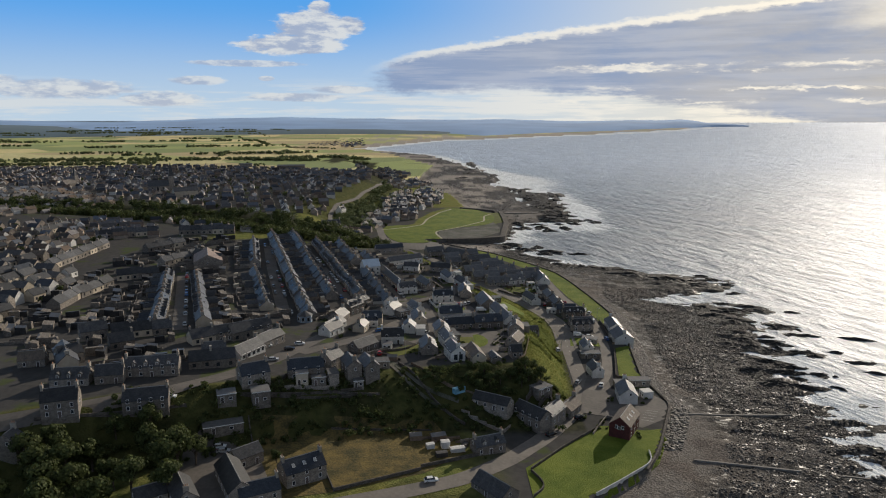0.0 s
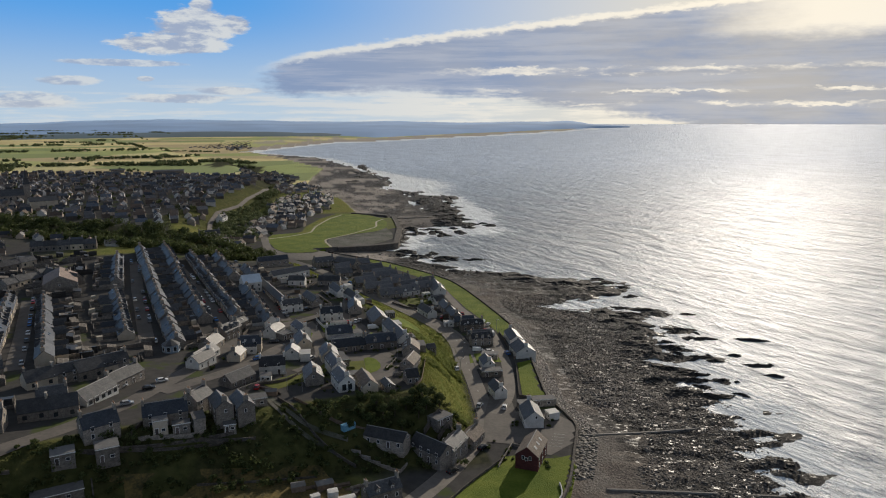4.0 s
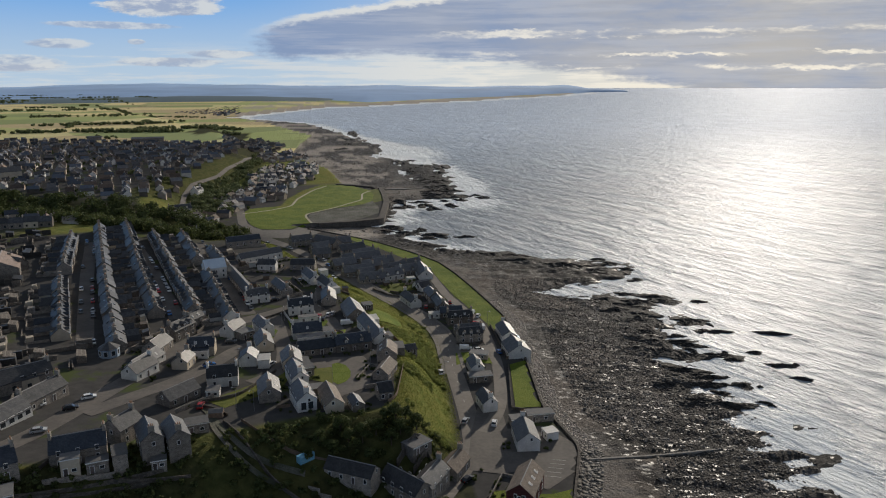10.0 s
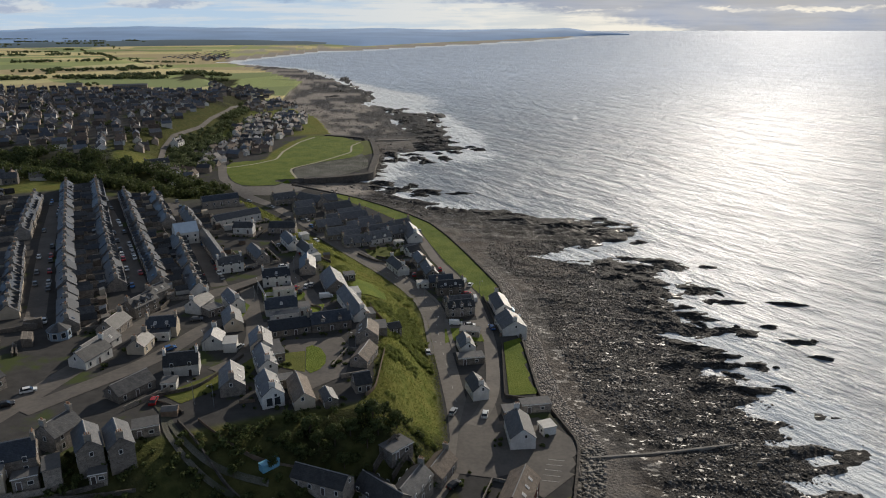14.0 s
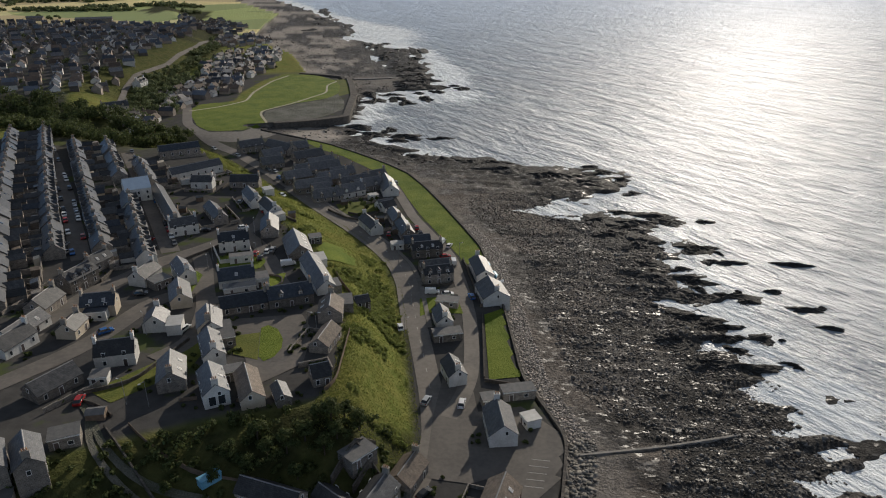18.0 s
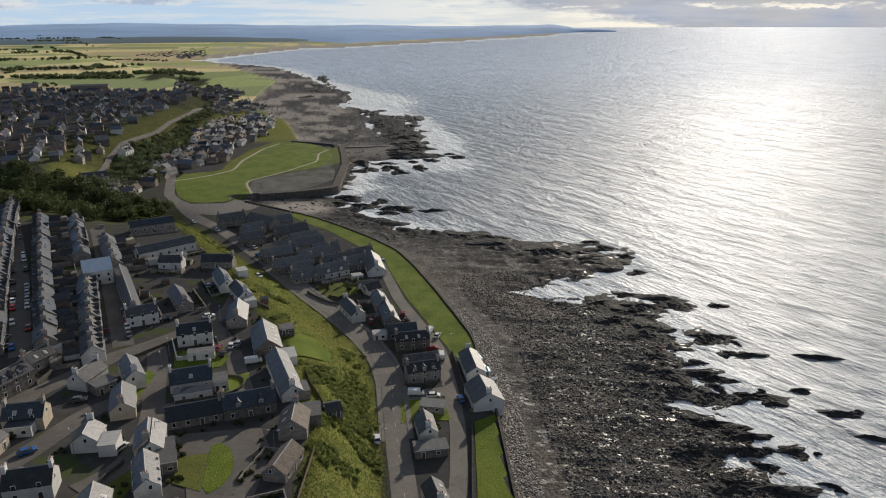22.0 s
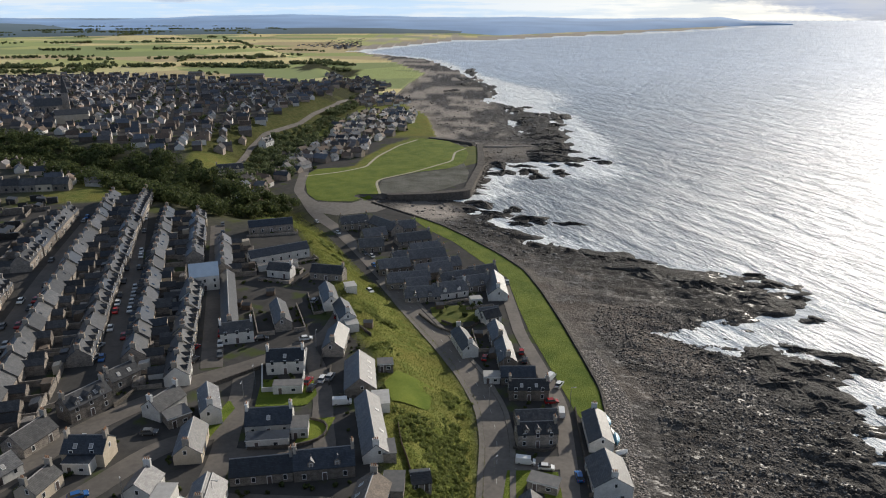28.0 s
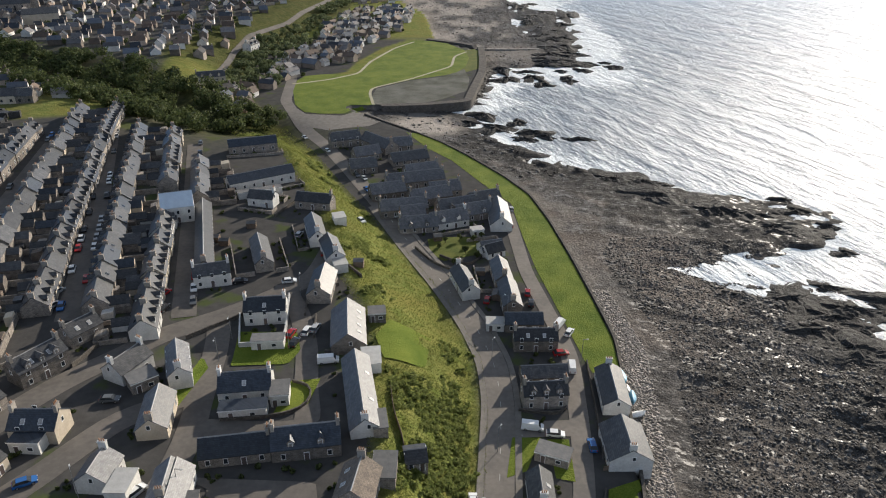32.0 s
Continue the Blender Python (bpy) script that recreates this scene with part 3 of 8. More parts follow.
layer(ground, "sand", np.clip(sandy + np.where(dry, 0, 0.9 * ramp((gy - 1900) / 200) * (gz - lift(gy) < 4.6)), 0, 1))

SEA, n, l, bsdf, attr, noise_of, fit_range, calc, blend = graph("sea")
turn = n.new("ShaderNodeMapping")
turn.vector_type = "TEXTURE"
turn.inputs["Rotation"].default_value, turn.inputs["Scale"].default_value = (0, 0, radians(-66)), (2.6, 1.0, 1.0)
l.new(n.new("ShaderNodeTexCoord").outputs["Object"], turn.inputs[0])
long_w, swell, chop, ripple = noise_of(17, 3, 0.5, turn.outputs[0]), noise_of(7, 3, 0.5, turn.outputs[0]), noise_of(2.0, 4, 0.6, turn.outputs[0]), noise_of(0.6, 3, 0.6)
patch = noise_of(120, 4, 0.6, turn.outputs[0])
gusts = noise_of(34, 4, 0.6, turn.outputs[0])
foam_tex = calc("ADD", calc("MULTIPLY", noise_of(5, 6, 0.68, turn.outputs[0]), 0.75), calc("MULTIPLY", noise_of(1.3, 4, 0.65), 0.4))
foam = fit_range(calc("ADD", foam_tex, calc("MULTIPLY", attr("foam"), 0.42)), 0.76, 0.90)
deep = blend(fit_range(patch, 0.35, 0.65), (0.15, 0.185, 0.22), (0.225, 0.265, 0.295))
deep = blend(fit_range(gusts, 0.42, 0.62, 0.0, 0.5), deep, (0.115, 0.14, 0.155))
# far water tinted paler and bluer: haze and sky reflection in the colour
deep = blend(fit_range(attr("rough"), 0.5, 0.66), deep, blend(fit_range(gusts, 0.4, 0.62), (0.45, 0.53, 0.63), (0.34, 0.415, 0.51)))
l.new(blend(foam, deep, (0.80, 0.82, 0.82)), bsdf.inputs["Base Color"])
bsdf.inputs["Roughness"].default_value = 0.9
bsdf.inputs["Specular IOR Level"].default_value = 0.0
gloss = n.new("ShaderNodeBsdfGlossy")
gloss.inputs["Color"].default_value = (0.95, 0.96, 1.0, 1)
l.new(calc("ADD", attr("rough"), fit_range(gusts, 0.35, 0.65, -0.05, 0.05)), gloss.inputs["Roughness"])
mix = n.new("ShaderNodeMixShader")
# reflection strengthened and weakened by noise to draw bright and dark wave faces
crest = fit_range(calc("ADD", calc("MULTIPLY", swell, 0.6), calc("MULTIPLY", gusts, 0.4)), 0.38, 0.62, 0.6, 1.3)
l.new(calc("MULTIPLY", calc("MULTIPLY", calc("SUBTRACT", 1.0, foam), crest), fit_range(attr("rough"), 0.46, 0.66, 0.12, 0.165)), mix.inputs[0])
l.new(bsdf.outputs[0], mix.inputs[1])
l.new(gloss.outputs[0], mix.inputs[2])
l.new(mix.outputs[0], n["Material Output"].inputs[0])
bp = n.new("ShaderNodeBump")
bp.inputs["Strength"].default_value, bp.inputs["Distance"].default_value = 1.0, 1.0
l.new(calc("ADD", calc("ADD", calc("MULTIPLY", long_w, 3.2), calc("MULTIPLY", swell, 2.2)), calc("ADD", calc("MULTIPLY", chop, 1.25), calc("MULTIPLY", ripple, 0.3))), bp.inputs["Height"])
l.new(bp.outputs[0], bsdf.inputs["Normal"])
l.new(bp.outputs[0], gloss.inputs["Normal"])
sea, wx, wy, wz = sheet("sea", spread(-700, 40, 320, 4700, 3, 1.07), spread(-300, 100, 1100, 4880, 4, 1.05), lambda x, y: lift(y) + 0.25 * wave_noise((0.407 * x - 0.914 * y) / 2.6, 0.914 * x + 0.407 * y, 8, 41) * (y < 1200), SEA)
tagged(sea, "grey rippled sea with foam along the rocks", "sea", kind="structure")
reach = wx - np.interp(wy, TIDE_Y, TIDE_X)
surf = 1.15 * np.exp(-np.clip(reach - 6, 0, None) / 20) * (0.75 + 0.5 * wave_noise(wx, wy, 25, 51))
break_n = 0.95 * np.exp(-((np.clip(reach - 10, 0, None) / 26) ** 2)) * ramp((wy - 660) / 60) * ramp((1500 - wy) / 200) + 0.9 * np.exp(-(((wx - 150) / 60) ** 2 + ((wy - 1150) / 130) ** 2)) + 0.85 * np.exp(-(((wx - 150) / 40) ** 2 + ((wy - 700) / 40) ** 2))
far_surf = 1.3 * np.exp(-(np.abs(wy - np.interp(wx, FAR_X, FAR_Y) + 40) / 60) ** 2) * (wy > 2100)
calm = 1 - 0.7 * np.exp(-(((wx - 146) / 18) ** 2 + ((wy - 420) / 14) ** 2))
layer(sea, "foam", np.clip(calm * (surf + break_n) + far_surf + 0.18 * np.exp(-reach / 120), 0, 1.1))

# roughness grows with distance; it also drives the far water's pale tint
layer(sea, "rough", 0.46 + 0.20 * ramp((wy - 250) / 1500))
# ---- building helpers ----
class Shape:
    """Collects boxes and prisms for one mesh."""

    def __init__(self):
        self.v, self.f = [], []

    def add(self, verts, faces):
        k = len(self.v)
        self.v += verts
        self.f += [tuple(i + k for i in f) for f in faces]
        return self

    def box(self, x0, y0, z0, x1, y1, z1):
        v = [(x, y, z) for z in (z0, z1) for x, y in ((x0, y0), (x1, y0), (x1, y1), (x0, y1))]
        return self.add(v, [(3, 2, 1, 0), (4, 5, 6, 7), (0, 1, 5, 4), (1, 2, 6, 5), (2, 3, 7, 6), (3, 0, 4, 7)])

    def prism(self, profile, x0, x1):
        """A closed outline in y, z drawn out along x."""
        n = len(profile)
        v = [(x0, y, z) for y, z in profile] + [(x1, y, z) for y, z in profile]
        f = [tuple(range(n - 1, -1, -1)), tuple(range(n, 2 * n))]
        return self.add(v, f + [(i, (i + 1) % n, n + (i + 1) % n, n + i) for i in range(n)])

    def tube(self, x, y, z0, z1, r0, r1, n=8):
        v = [(x + r * math.cos(a), y + r * math.sin(a), z) for z, r in ((z0, r0), (z1, r1)) for a in [2 * math.pi * i / n for i in range(n)]]
        return self.add(v, [tuple(range(n - 1, -1, -1)), tuple(range(n, 2 * n))] + [(i, (i + 1) % n, n + (i + 1) % n, n + i) for i in range(n)])

    def mesh(self, name, *materials):
        m = bpy.data.meshes.new(name)
        m.from_pydata(self.v, [], self.f)
        for k in materials:
            m.materials.append(k)
        return m


def piece(name, mesh, parent, m=None, label=""):
    ob = new(name, mesh)
    ob.parent = parent
    if m is not None:
        ob.matrix_local = m
    return tagged(ob, label) if label else ob


def base_of(name, x, y, z, rz, label, category, group="", kind=""):
    ob = new(name)
    ob.matrix_world = pose(x, y, z, 0, 0, rz)
    return tagged(ob, label, category, group, kind)


SHARED = {}


def shared(key, make):
    if key not in SHARED:
        SHARED[key] = make()
    return SHARED[key]


def window_meshes(w, h):
    def make():
        f, t = Shape(), 0.09
        out_ = [(-w / 2, 0), (w / 2, 0), (w / 2, h), (-w / 2, h)]
        in_ = [(-w / 2 + t, t), (w / 2 - t, t), (w / 2 - t, h - t), (-w / 2 + t, h - t)]
        f.v = [(x, y, z) for y in (-0.06, 0.05) for x, z in out_ + in_]
        for i in range(4):
            j = (i + 1) % 4
            f.f += [(i, j, 4 + j, 4 + i), (8 + j, 8 + i, 12 + i, 12 + j), (j, i, 8 + i, 8 + j), (4 + i, 4 + j, 12 + j, 12 + i)]
        g = Shape().box(-w / 2 + t, -0.015, t, w / 2 - t, 0.015, h - t)
        return f.mesh("window", FRAME_W), g.mesh("pane", GLASS)
    return shared(("window", w, h), make)


def window(parent, x, y, z, turn, w=0.95, h=1.4):
    f, g = window_meshes(w, h)
    k = piece("window", f, parent, pose(x, y, z, 0, 0, turn))
    piece("pane", g, k)


def door(parent, x, y, z, turn, framed=True):
    def make():
        d = Shape().box(-0.45, -0.05, 0, 0.45, 0.05, 2.0)
        f, rim = Shape(), [(-0.56, 0), (-0.56, 2.12), (0.56, 2.12), (0.56, 0), (0.452, 0), (0.452, 2.004), (-0.452, 2.004), (-0.452, 0)]
        f.v = [(x_, y_, z_) for y_ in (-0.08, 0.06) for x_, z_ in rim]
        f.f = [tuple(range(7, -1, -1)), tuple(range(8, 16))] + [(i, (i + 1) % 8, 8 + (i + 1) % 8, 8 + i) for i in range(8)]
        return d.mesh("door", DOOR), f.mesh("door_frame", FRAME_W)
    d, f = shared("door", make)
    k = piece("door", d, parent, pose(x, y, z, 0, 0, turn))
    if framed:
        piece("door_frame", f, k)


def chimney(parent, x, z, pots, wall):
    def make():
        s = Shape().box(-0.35, -0.75, -1.2, 0.35, 0.75, 1.2).box(-0.43, -0.83, 1.2, 0.43, 0.83, 1.36)
        return s.mesh("chimney", wall)
    k = piece("chimney", shared(("chimney", wall.name), make), parent, pose(x, 0, z))
    for i in range(pots):
        piece("chimney_pot", shared("pot", lambda: Shape().tube(0, 0, 0, 0.59, 0.14, 0.11).mesh("chimney_pot", POT)), k, pose(0, (i - (pots - 1) / 2) * 0.42, 1.362))


WALLS = {"white": WHITE, "stone": STONE, "cream": CREAM, "red": REDBRICK, "blue": mat("pale_blue_paint", (0.30, 0.38, 0.47), (0.24, 0.31, 0.39), 2.0, 0.7, 0.1)}
ROOFS = {"grey_slate": GREY_SLATE, "slate": SLATE, "blue_slate": BLUE_SLATE, "tile": TILE, "rose": coursed(mat("rose_tile", (0.40, 0.31, 0.26), (0.30, 0.24, 0.21), 1.5, 0.7, 0.3), 0.3, 0.2, 0.02, 0.7)}
WALL_WORDS = {"white": "white-rendered", "stone": "grey granite", "cream": "cream-rendered", "red": "dark red", "blue": "pale blue painted"}
ROOF_WORDS = {"grey_slate": "pale grey slate", "slate": "grey slate", "blue_slate": "dark blue slate", "tile": "brown clay tile", "rose": "faded rose tile"}
house_rng = random.Random(5)


def gabled(parent, x, y, turn, length, width, ridge, eave, wall, roof, over=0.25, cap=True):
    """Walls with gables, two roof slopes and a ridge, as parts of parent; local x runs along the ridge."""
    m, h, l2 = pose(x, y, 0, 0, 0, turn), width / 2, length / 2
    k = piece("body", Shape().prism([(-h, -2.5), (h, -2.5), (h, eave), (0, ridge - 0.12), (-h, eave)], -l2, l2).mesh("body", wall), parent, m)
    rise = ridge - eave
    t, slope = 0.16, rise / h
    lo = eave - slope * over
    for s in (-1, 1):
        prof = [(s * (h + over), lo), (0, ridge), (0, ridge + t), (s * (h + over), lo + t)]
        if s > 0:
            prof = prof[::-1]
        piece("roof_slope", Shape().prism(prof, -l2 - 0.12, l2 + 0.12).mesh("roof_slope", roof), parent, m)
    if cap:
        piece("ridge_cap", Shape().prism([(-0.16, ridge + t - 0.1), (0.16, ridge + t - 0.1), (0, ridge + t + 0.07)], -l2 - 0.13, l2 + 0.13).mesh("ridge_cap", LEAD), parent, m)
    return k


def dormer(parent, x, side, width, ridge, eave, wall, roof):
    h = width / 2
    slope = (ridge - eave) / h
    y_front = side * (h - 0.25)
    top = min(eave + 2.1, ridge - 0.3)
    back = (ridge - top) / slope
    def make():
        s = Shape()
        dy = abs(y_front) - back + 0.3
        s.prism([(-0.7, -0.9), (0.7, -0.9), (0.7, 1.45), (0, 2.1), (-0.7, 1.45)], 0, dy)
        r = Shape()
        for q in (-1, 1):
            p = [(q * 0.9, 1.26), (0, 2.1), (0, 2.22), (q * 0.9, 1.38)]
            r.prism(p if q < 0 else p[::-1], -0.15, dy + 0.3)
        return s.mesh("dormer", wall), r.mesh("dormer_roof", roof)
    s, r = shared(("dormer", round(h, 2), round(ridge, 2), round(eave, 2), wall.name, roof.name), make)
    d = piece("dormer", s, parent, pose(x, y_front, top - 2.1, 0, 0, -90 * side))
    piece("dormer_roof", r, d)
    f, g = window_meshes(0.8, 1.15)
    w = piece("window", f, d, pose(-0.012, 0, 0.15, 0, 0, -90))
    return d


def house(x, y, turn, length, width, ridge, wall, roof, dormers=0, stacks=2, word="house", z=None, plain=False, group="", windows=True, pitch=0.0):
    """One gabled house; its long front is the side that looks south."""
    if math.cos(radians(turn)) < 0:
        turn += 180
    close = group == "shore village"
    length, width = max((1.3 if close else 0.95) * length, 4.5), (0.92 if close else 0.78 if width >= 7 else 0.86) * width
    z = float(land(x, y, False)) if z is None else z
    rise = width / 2 * (pitch or (0.8 if ridge > 4.4 else 0.62))
    eave = max(2.2, ridge - rise)
    label = f"{WALL_WORDS[wall]} {word} with a {ROOF_WORDS[roof]} roof"
    ob = base_of("house", x, y, z, turn, label, "house", group)
    wm, rm = WALLS[wall], ROOFS[roof]
    gabled(ob, 0, 0, 0, length, width, ridge, eave, wm, rm)
    l2, h = length / 2, width / 2
    if stacks:
        chimney(ob, l2 - 0.36, ridge + 0.1, 3, COPE if wall != "white" else wm)
    if stacks > 1:
        chimney(ob, -l2 + 0.36, ridge + 0.1, 2, COPE if wall != "white" else wm)
    if dormers:
        for i in range(dormers):
            dormer(ob, (i + 0.5) / dormers * length * 0.86 - length * 0.43, -1, width, ridge, eave, wm, rm)
    if plain or not windows:
        return ob
    storeys = 2 if eave > 3.7 else 1
    for s in (-1, 1):
        n = max(2, int(length / 3.4))
        for fl in range(storeys):
            for i in range(n):
                px = (i + 0.5) / n * length - l2
                if fl == 0 and i == n // 2:
                    door(ob, px, s * (h + 0.01), 0.05, 0 if s < 0 else 180)
                else:
                    window(ob, px, s * (h + 0.01), 0.8 + (2.35 if fl else 0), 0 if s < 0 else 180)
    for s in (-1, 1):
        top = eave - 0.1 if storeys == 1 else 3.2
        window(ob, s * (l2 + 0.01), house_rng.uniform(-0.8, 0.8), max(0.9, top), 90 if s > 0 else -90, 0.85, 1.2)
    return ob
# ---- roads, lawns, walls ----
ASPHALT = mat("asphalt", (0.152, 0.136, 0.121), (0.110, 0.100, 0.090), 7, 0.8, 0.1, fine=1.2)
PALE_ASPHALT = mat("worn_asphalt", (0.205, 0.182, 0.158), (0.150, 0.136, 0.121), 7, 0.8, 0.1, fine=1.2)
PAVING = mat("paving", (0.215, 0.195, 0.17), (0.16, 0.147, 0.13), 2, 0.9, 0.2)
LAWN = mat("lawn", (0.085, 0.125, 0.014), (0.16, 0.19, 0.028), 9, 0.95, 0.5, fine=0.35)
ROUGH_GRASS = mat("rough_grass", (0.13, 0.135, 0.03), (0.08, 0.10, 0.022), 5, 0.95, 0.6, fine=0.5)
DRY_GRASS = mat("dry_grass", (0.17, 0.125, 0.045), (0.06, 0.055, 0.026), 5, 0.95, 0.6, fine=0.7)
GRAVEL = mat("gravel", (0.17, 0.16, 0.14), (0.075, 0.08, 0.055), 12, 0.95, 0.5, fine=0.25)
PATH = mat("worn_path", (0.46, 0.42, 0.30), (0.34, 0.31, 0.21), 3, 0.95, 0.3)
MASONRY = coursed(mat("masonry", (0.17, 0.15, 0.13), (0.10, 0.09, 0.08), 1.5, 0.95, 0.5), 0.8, 0.35, 0.03, 0.6)
CONCRETE = mat("concrete", (0.28, 0.26, 0.23), (0.20, 0.18, 0.16), 2, 0.9, 0.3)
PAINT = mat("road_paint", (0.55, 0.54, 0.50), (0.38, 0.37, 0.34), 0.8, 0.7)
TIMBER = mat("weathered_timber", (0.20, 0.15, 0.11), (0.13, 0.10, 0.08), 0.8, 0.85, 0.3, vary=0.2)


def along(points, step):
    """Points at even steps on a smooth line through the given ones, with the direction at each."""
    p = np.array(points, float)
    d = np.r_[0, np.cumsum(np.hypot(*np.diff(p, axis=0).T))]
    s = np.linspace(0, d[-1], max(2, int(d[-1] / step) + 1))
    q = np.stack([np.interp(s, d, p[:, 0]), np.interp(s, d, p[:, 1])], 1)
    for _ in range(3):
        q[1:-1] = (q[:-2] + 2 * q[1:-1] + q[2:]) / 4
    t = np.gradient(q, axis=0)
    return q, t / np.maximum(np.hypot(t[:, 0], t[:, 1]), 1e-6)[:, None]


def ground_at(x, y):
    return land(x, y, False)


def ribbon(name, points, width, material, dz, label, category, depth=0.0, step=3.0):
    """A strip draped on the ground; depth: how far its sides go down."""
    q, t = along(points, step)
    nrm = np.stack([-t[:, 1], t[:, 0]], 1)
    cols = max(3, int(width / 2.5) + 1)
    s = Shape()
    rows = []
    for c in np.linspace(-width / 2, width / 2, cols):
        e = q + nrm * c
        rows.append(np.c_[e, ground_at(e[:, 0], e[:, 1]) + dz])
    s.v = [tuple(map(float, rows[c][i])) for i in range(len(q)) for c in range(cols)]
    s.f = [(i * cols + c + 1, i * cols + c, (i + 1) * cols + c, (i + 1) * cols + c + 1) for i in range(len(q) - 1) for c in range(cols - 1)]
    if depth:
        for c in (0, cols - 1):
            k = len(s.v)
            s.v += [(x, y, z - depth) for x, y, z in (tuple(map(float, r)) for r in rows[c])]
            s.f += [(i * cols + c, (i + 1) * cols + c, k + i + 1, k + i) if c == 0 else (i * cols + c, k + i, k + i + 1, (i + 1) * cols + c) for i in range(len(q) - 1)]
    return tagged(new(name, s.mesh(name, material)), label, category, kind="structure")


def inside(x, y, poly):
    hit = np.zeros(np.shape(x), bool)
    for (ax, ay), (bx, by) in zip(poly, poly[1:] + poly[:1]):
        if ay != by:
            hit ^= ((ay > y) != (by > y)) & (x < (bx - ax) * (y - ay) / (by - ay) + ax)
    return hit


def patch(name, poly, material, dz, label, category="lawn", step=1.5):
    """A flat-lying area draped on the ground: cells whose corners are pulled on to the outline where they cross it."""
    p = np.array(poly, float)
    x0, y0 = p.min(0)
    x1, y1 = p.max(0)
    nx, ny = max(2, int((x1 - x0) / step) + 1), max(2, int((y1 - y0) / step) + 1)
    gx, gy = np.meshgrid(np.linspace(x0, x1, nx), np.linspace(y0, y1, ny))
    keep = inside((gx[:-1, :-1] + gx[1:, 1:]) / 2, (gy[:-1, :-1] + gy[1:, 1:]) / 2, list(poly))
    near, best = np.stack([gx, gy], -1), np.full(gx.shape, 1e9)
    for (ax, ay), (bx, by) in zip(poly, list(poly[1:]) + [poly[0]]):
        dx, dy = bx - ax, by - ay
        s = np.clip(((gx - ax) * dx + (gy - ay) * dy) / max(dx * dx + dy * dy, 1e-9), 0, 1)
        px, py = ax + s * dx, ay + s * dy
        d = np.hypot(gx - px, gy - py)
        near = np.where((d < best)[..., None], np.stack([px, py], -1), near)
        best = np.minimum(best, d)
    pad = np.pad(keep, 1)
    count = pad[:-1, :-1].astype(int) + pad[1:, :-1] + pad[:-1, 1:] + pad[1:, 1:]
    rim = (count > 0) & (count < 4)
    gx, gy = np.where(rim, near[..., 0], gx), np.where(rim, near[..., 1], gy)
    gz = ground_at(gx, gy) + dz
    s = Shape()
    s.v = [tuple(map(float, r)) for r in np.stack([gx, gy, gz], -1).reshape(-1, 3)]
    s.f = [(j * nx + i, j * nx + i + 1, (j + 1) * nx + i + 1, (j + 1) * nx + i) for j in range(ny - 1) for i in range(nx - 1) if keep[j, i]]
    return tagged(new(name, s.mesh(name, material)), label, category, kind="structure")


def wall_line(name, points, height, thick, material, label, category="wall", drop=0.6, step=2.5, kind=""):
    """A wall that follows the ground along a line."""
    q, t = along(points, step)
    nrm = np.stack([-t[:, 1], t[:, 0]], 1) * thick / 2
    z = np.minimum(ground_at(*(q + nrm * 3).T), ground_at(*(q - nrm * 3).T)) - drop
    top = ground_at(*q.T) + height if drop < 2 else np.maximum(ground_at(*(q + nrm * 3).T), ground_at(*(q - nrm * 3).T)) + height
    s, k = Shape(), len(q)
    a, b = q + nrm, q - nrm
    s.v = [(float(p[i, 0]), float(p[i, 1]), float(h[i])) for i in range(k) for p, h in ((a, z), (b, z), (b, top), (a, top))]
    for i in range(k - 1):
        o, u = 4 * i, 4 * i + 4
        s.f += [(o, o + 3, u + 3, u), (o + 3, o + 2, u + 2, u + 3), (o + 2, o + 1, u + 1, u + 2)]
    s.f += [(0, 1, 2, 3), (4 * k - 1, 4 * k - 2, 4 * k - 3, 4 * k - 4)]
    return tagged(new(name, s.mesh(name, material)), label, category, kind=kind)


MAIN = [(-62, 690), (-57, 668), (-50, 615), (-33.6, 575), (-14, 537), (2.9, 501), (20.6, 461), (33.6, 429), (46.5, 400), (56, 376), (61, 357), (61.8, 341), (60.6, 325), (59.4, 308), (58.8, 295), (57.4, 272), (55, 252), (46.5, 237), (32.6, 217), (19, 200.6), (3.8, 187.4), (-13, 179), (-32, 170.6), (-60, 158), (-100, 140)]
LANE = [(67.5, 468), (70.8, 455), (72.2, 433), (73.6, 408), (77, 388), (80.0, 371), (81.4, 360), (80.6, 346), (79.6, 331), (77.5, 312), (73.5, 292), (70.5, 280), (66, 270), (60, 261)]
ribbon("road", MAIN, 6.6, PALE_ASPHALT, 0.10, "grey-brown asphalt coast road below the grass slope", "road")
ribbon("road", LANE, 4.6, PALE_ASPHALT, 0.13, "narrow asphalt shore lane beside the lawn", "road")
ribbon("road", [(61, 331), (70, 331.5), (80, 332)], 5.5, PALE_ASPHALT, 0.115, "short asphalt link between the road and the shore lane", "road")
patch("forecourt", [(56, 262), (64, 285), (70.5, 285), (68, 262), (78, 240), (60, 236), (50, 240)], ASPHALT, 0.12, "open asphalt junction where the lanes meet", "road")
ribbon("road", [(-140, 190), (-116, 202), (-94, 215), (-80, 231), (-68, 250), (-59, 274), (-50, 300), (-44, 322), (-39, 333), (-32, 343), (-24.5, 354), (-13.7, 361.8), (-2.7, 372.4), (9, 385), (11, 404)], 7.0, ASPHALT, 0.10, "asphalt upper street through the old houses", "road")
ribbon("road", [(-59, 262), (-48, 275), (-38, 286), (-33, 293.5), (-29, 301), (-25, 311), (-21, 320), (-13, 326), (-6, 331)], 6.5, ASPHALT, 0.12, "asphalt side street between white houses", "road")
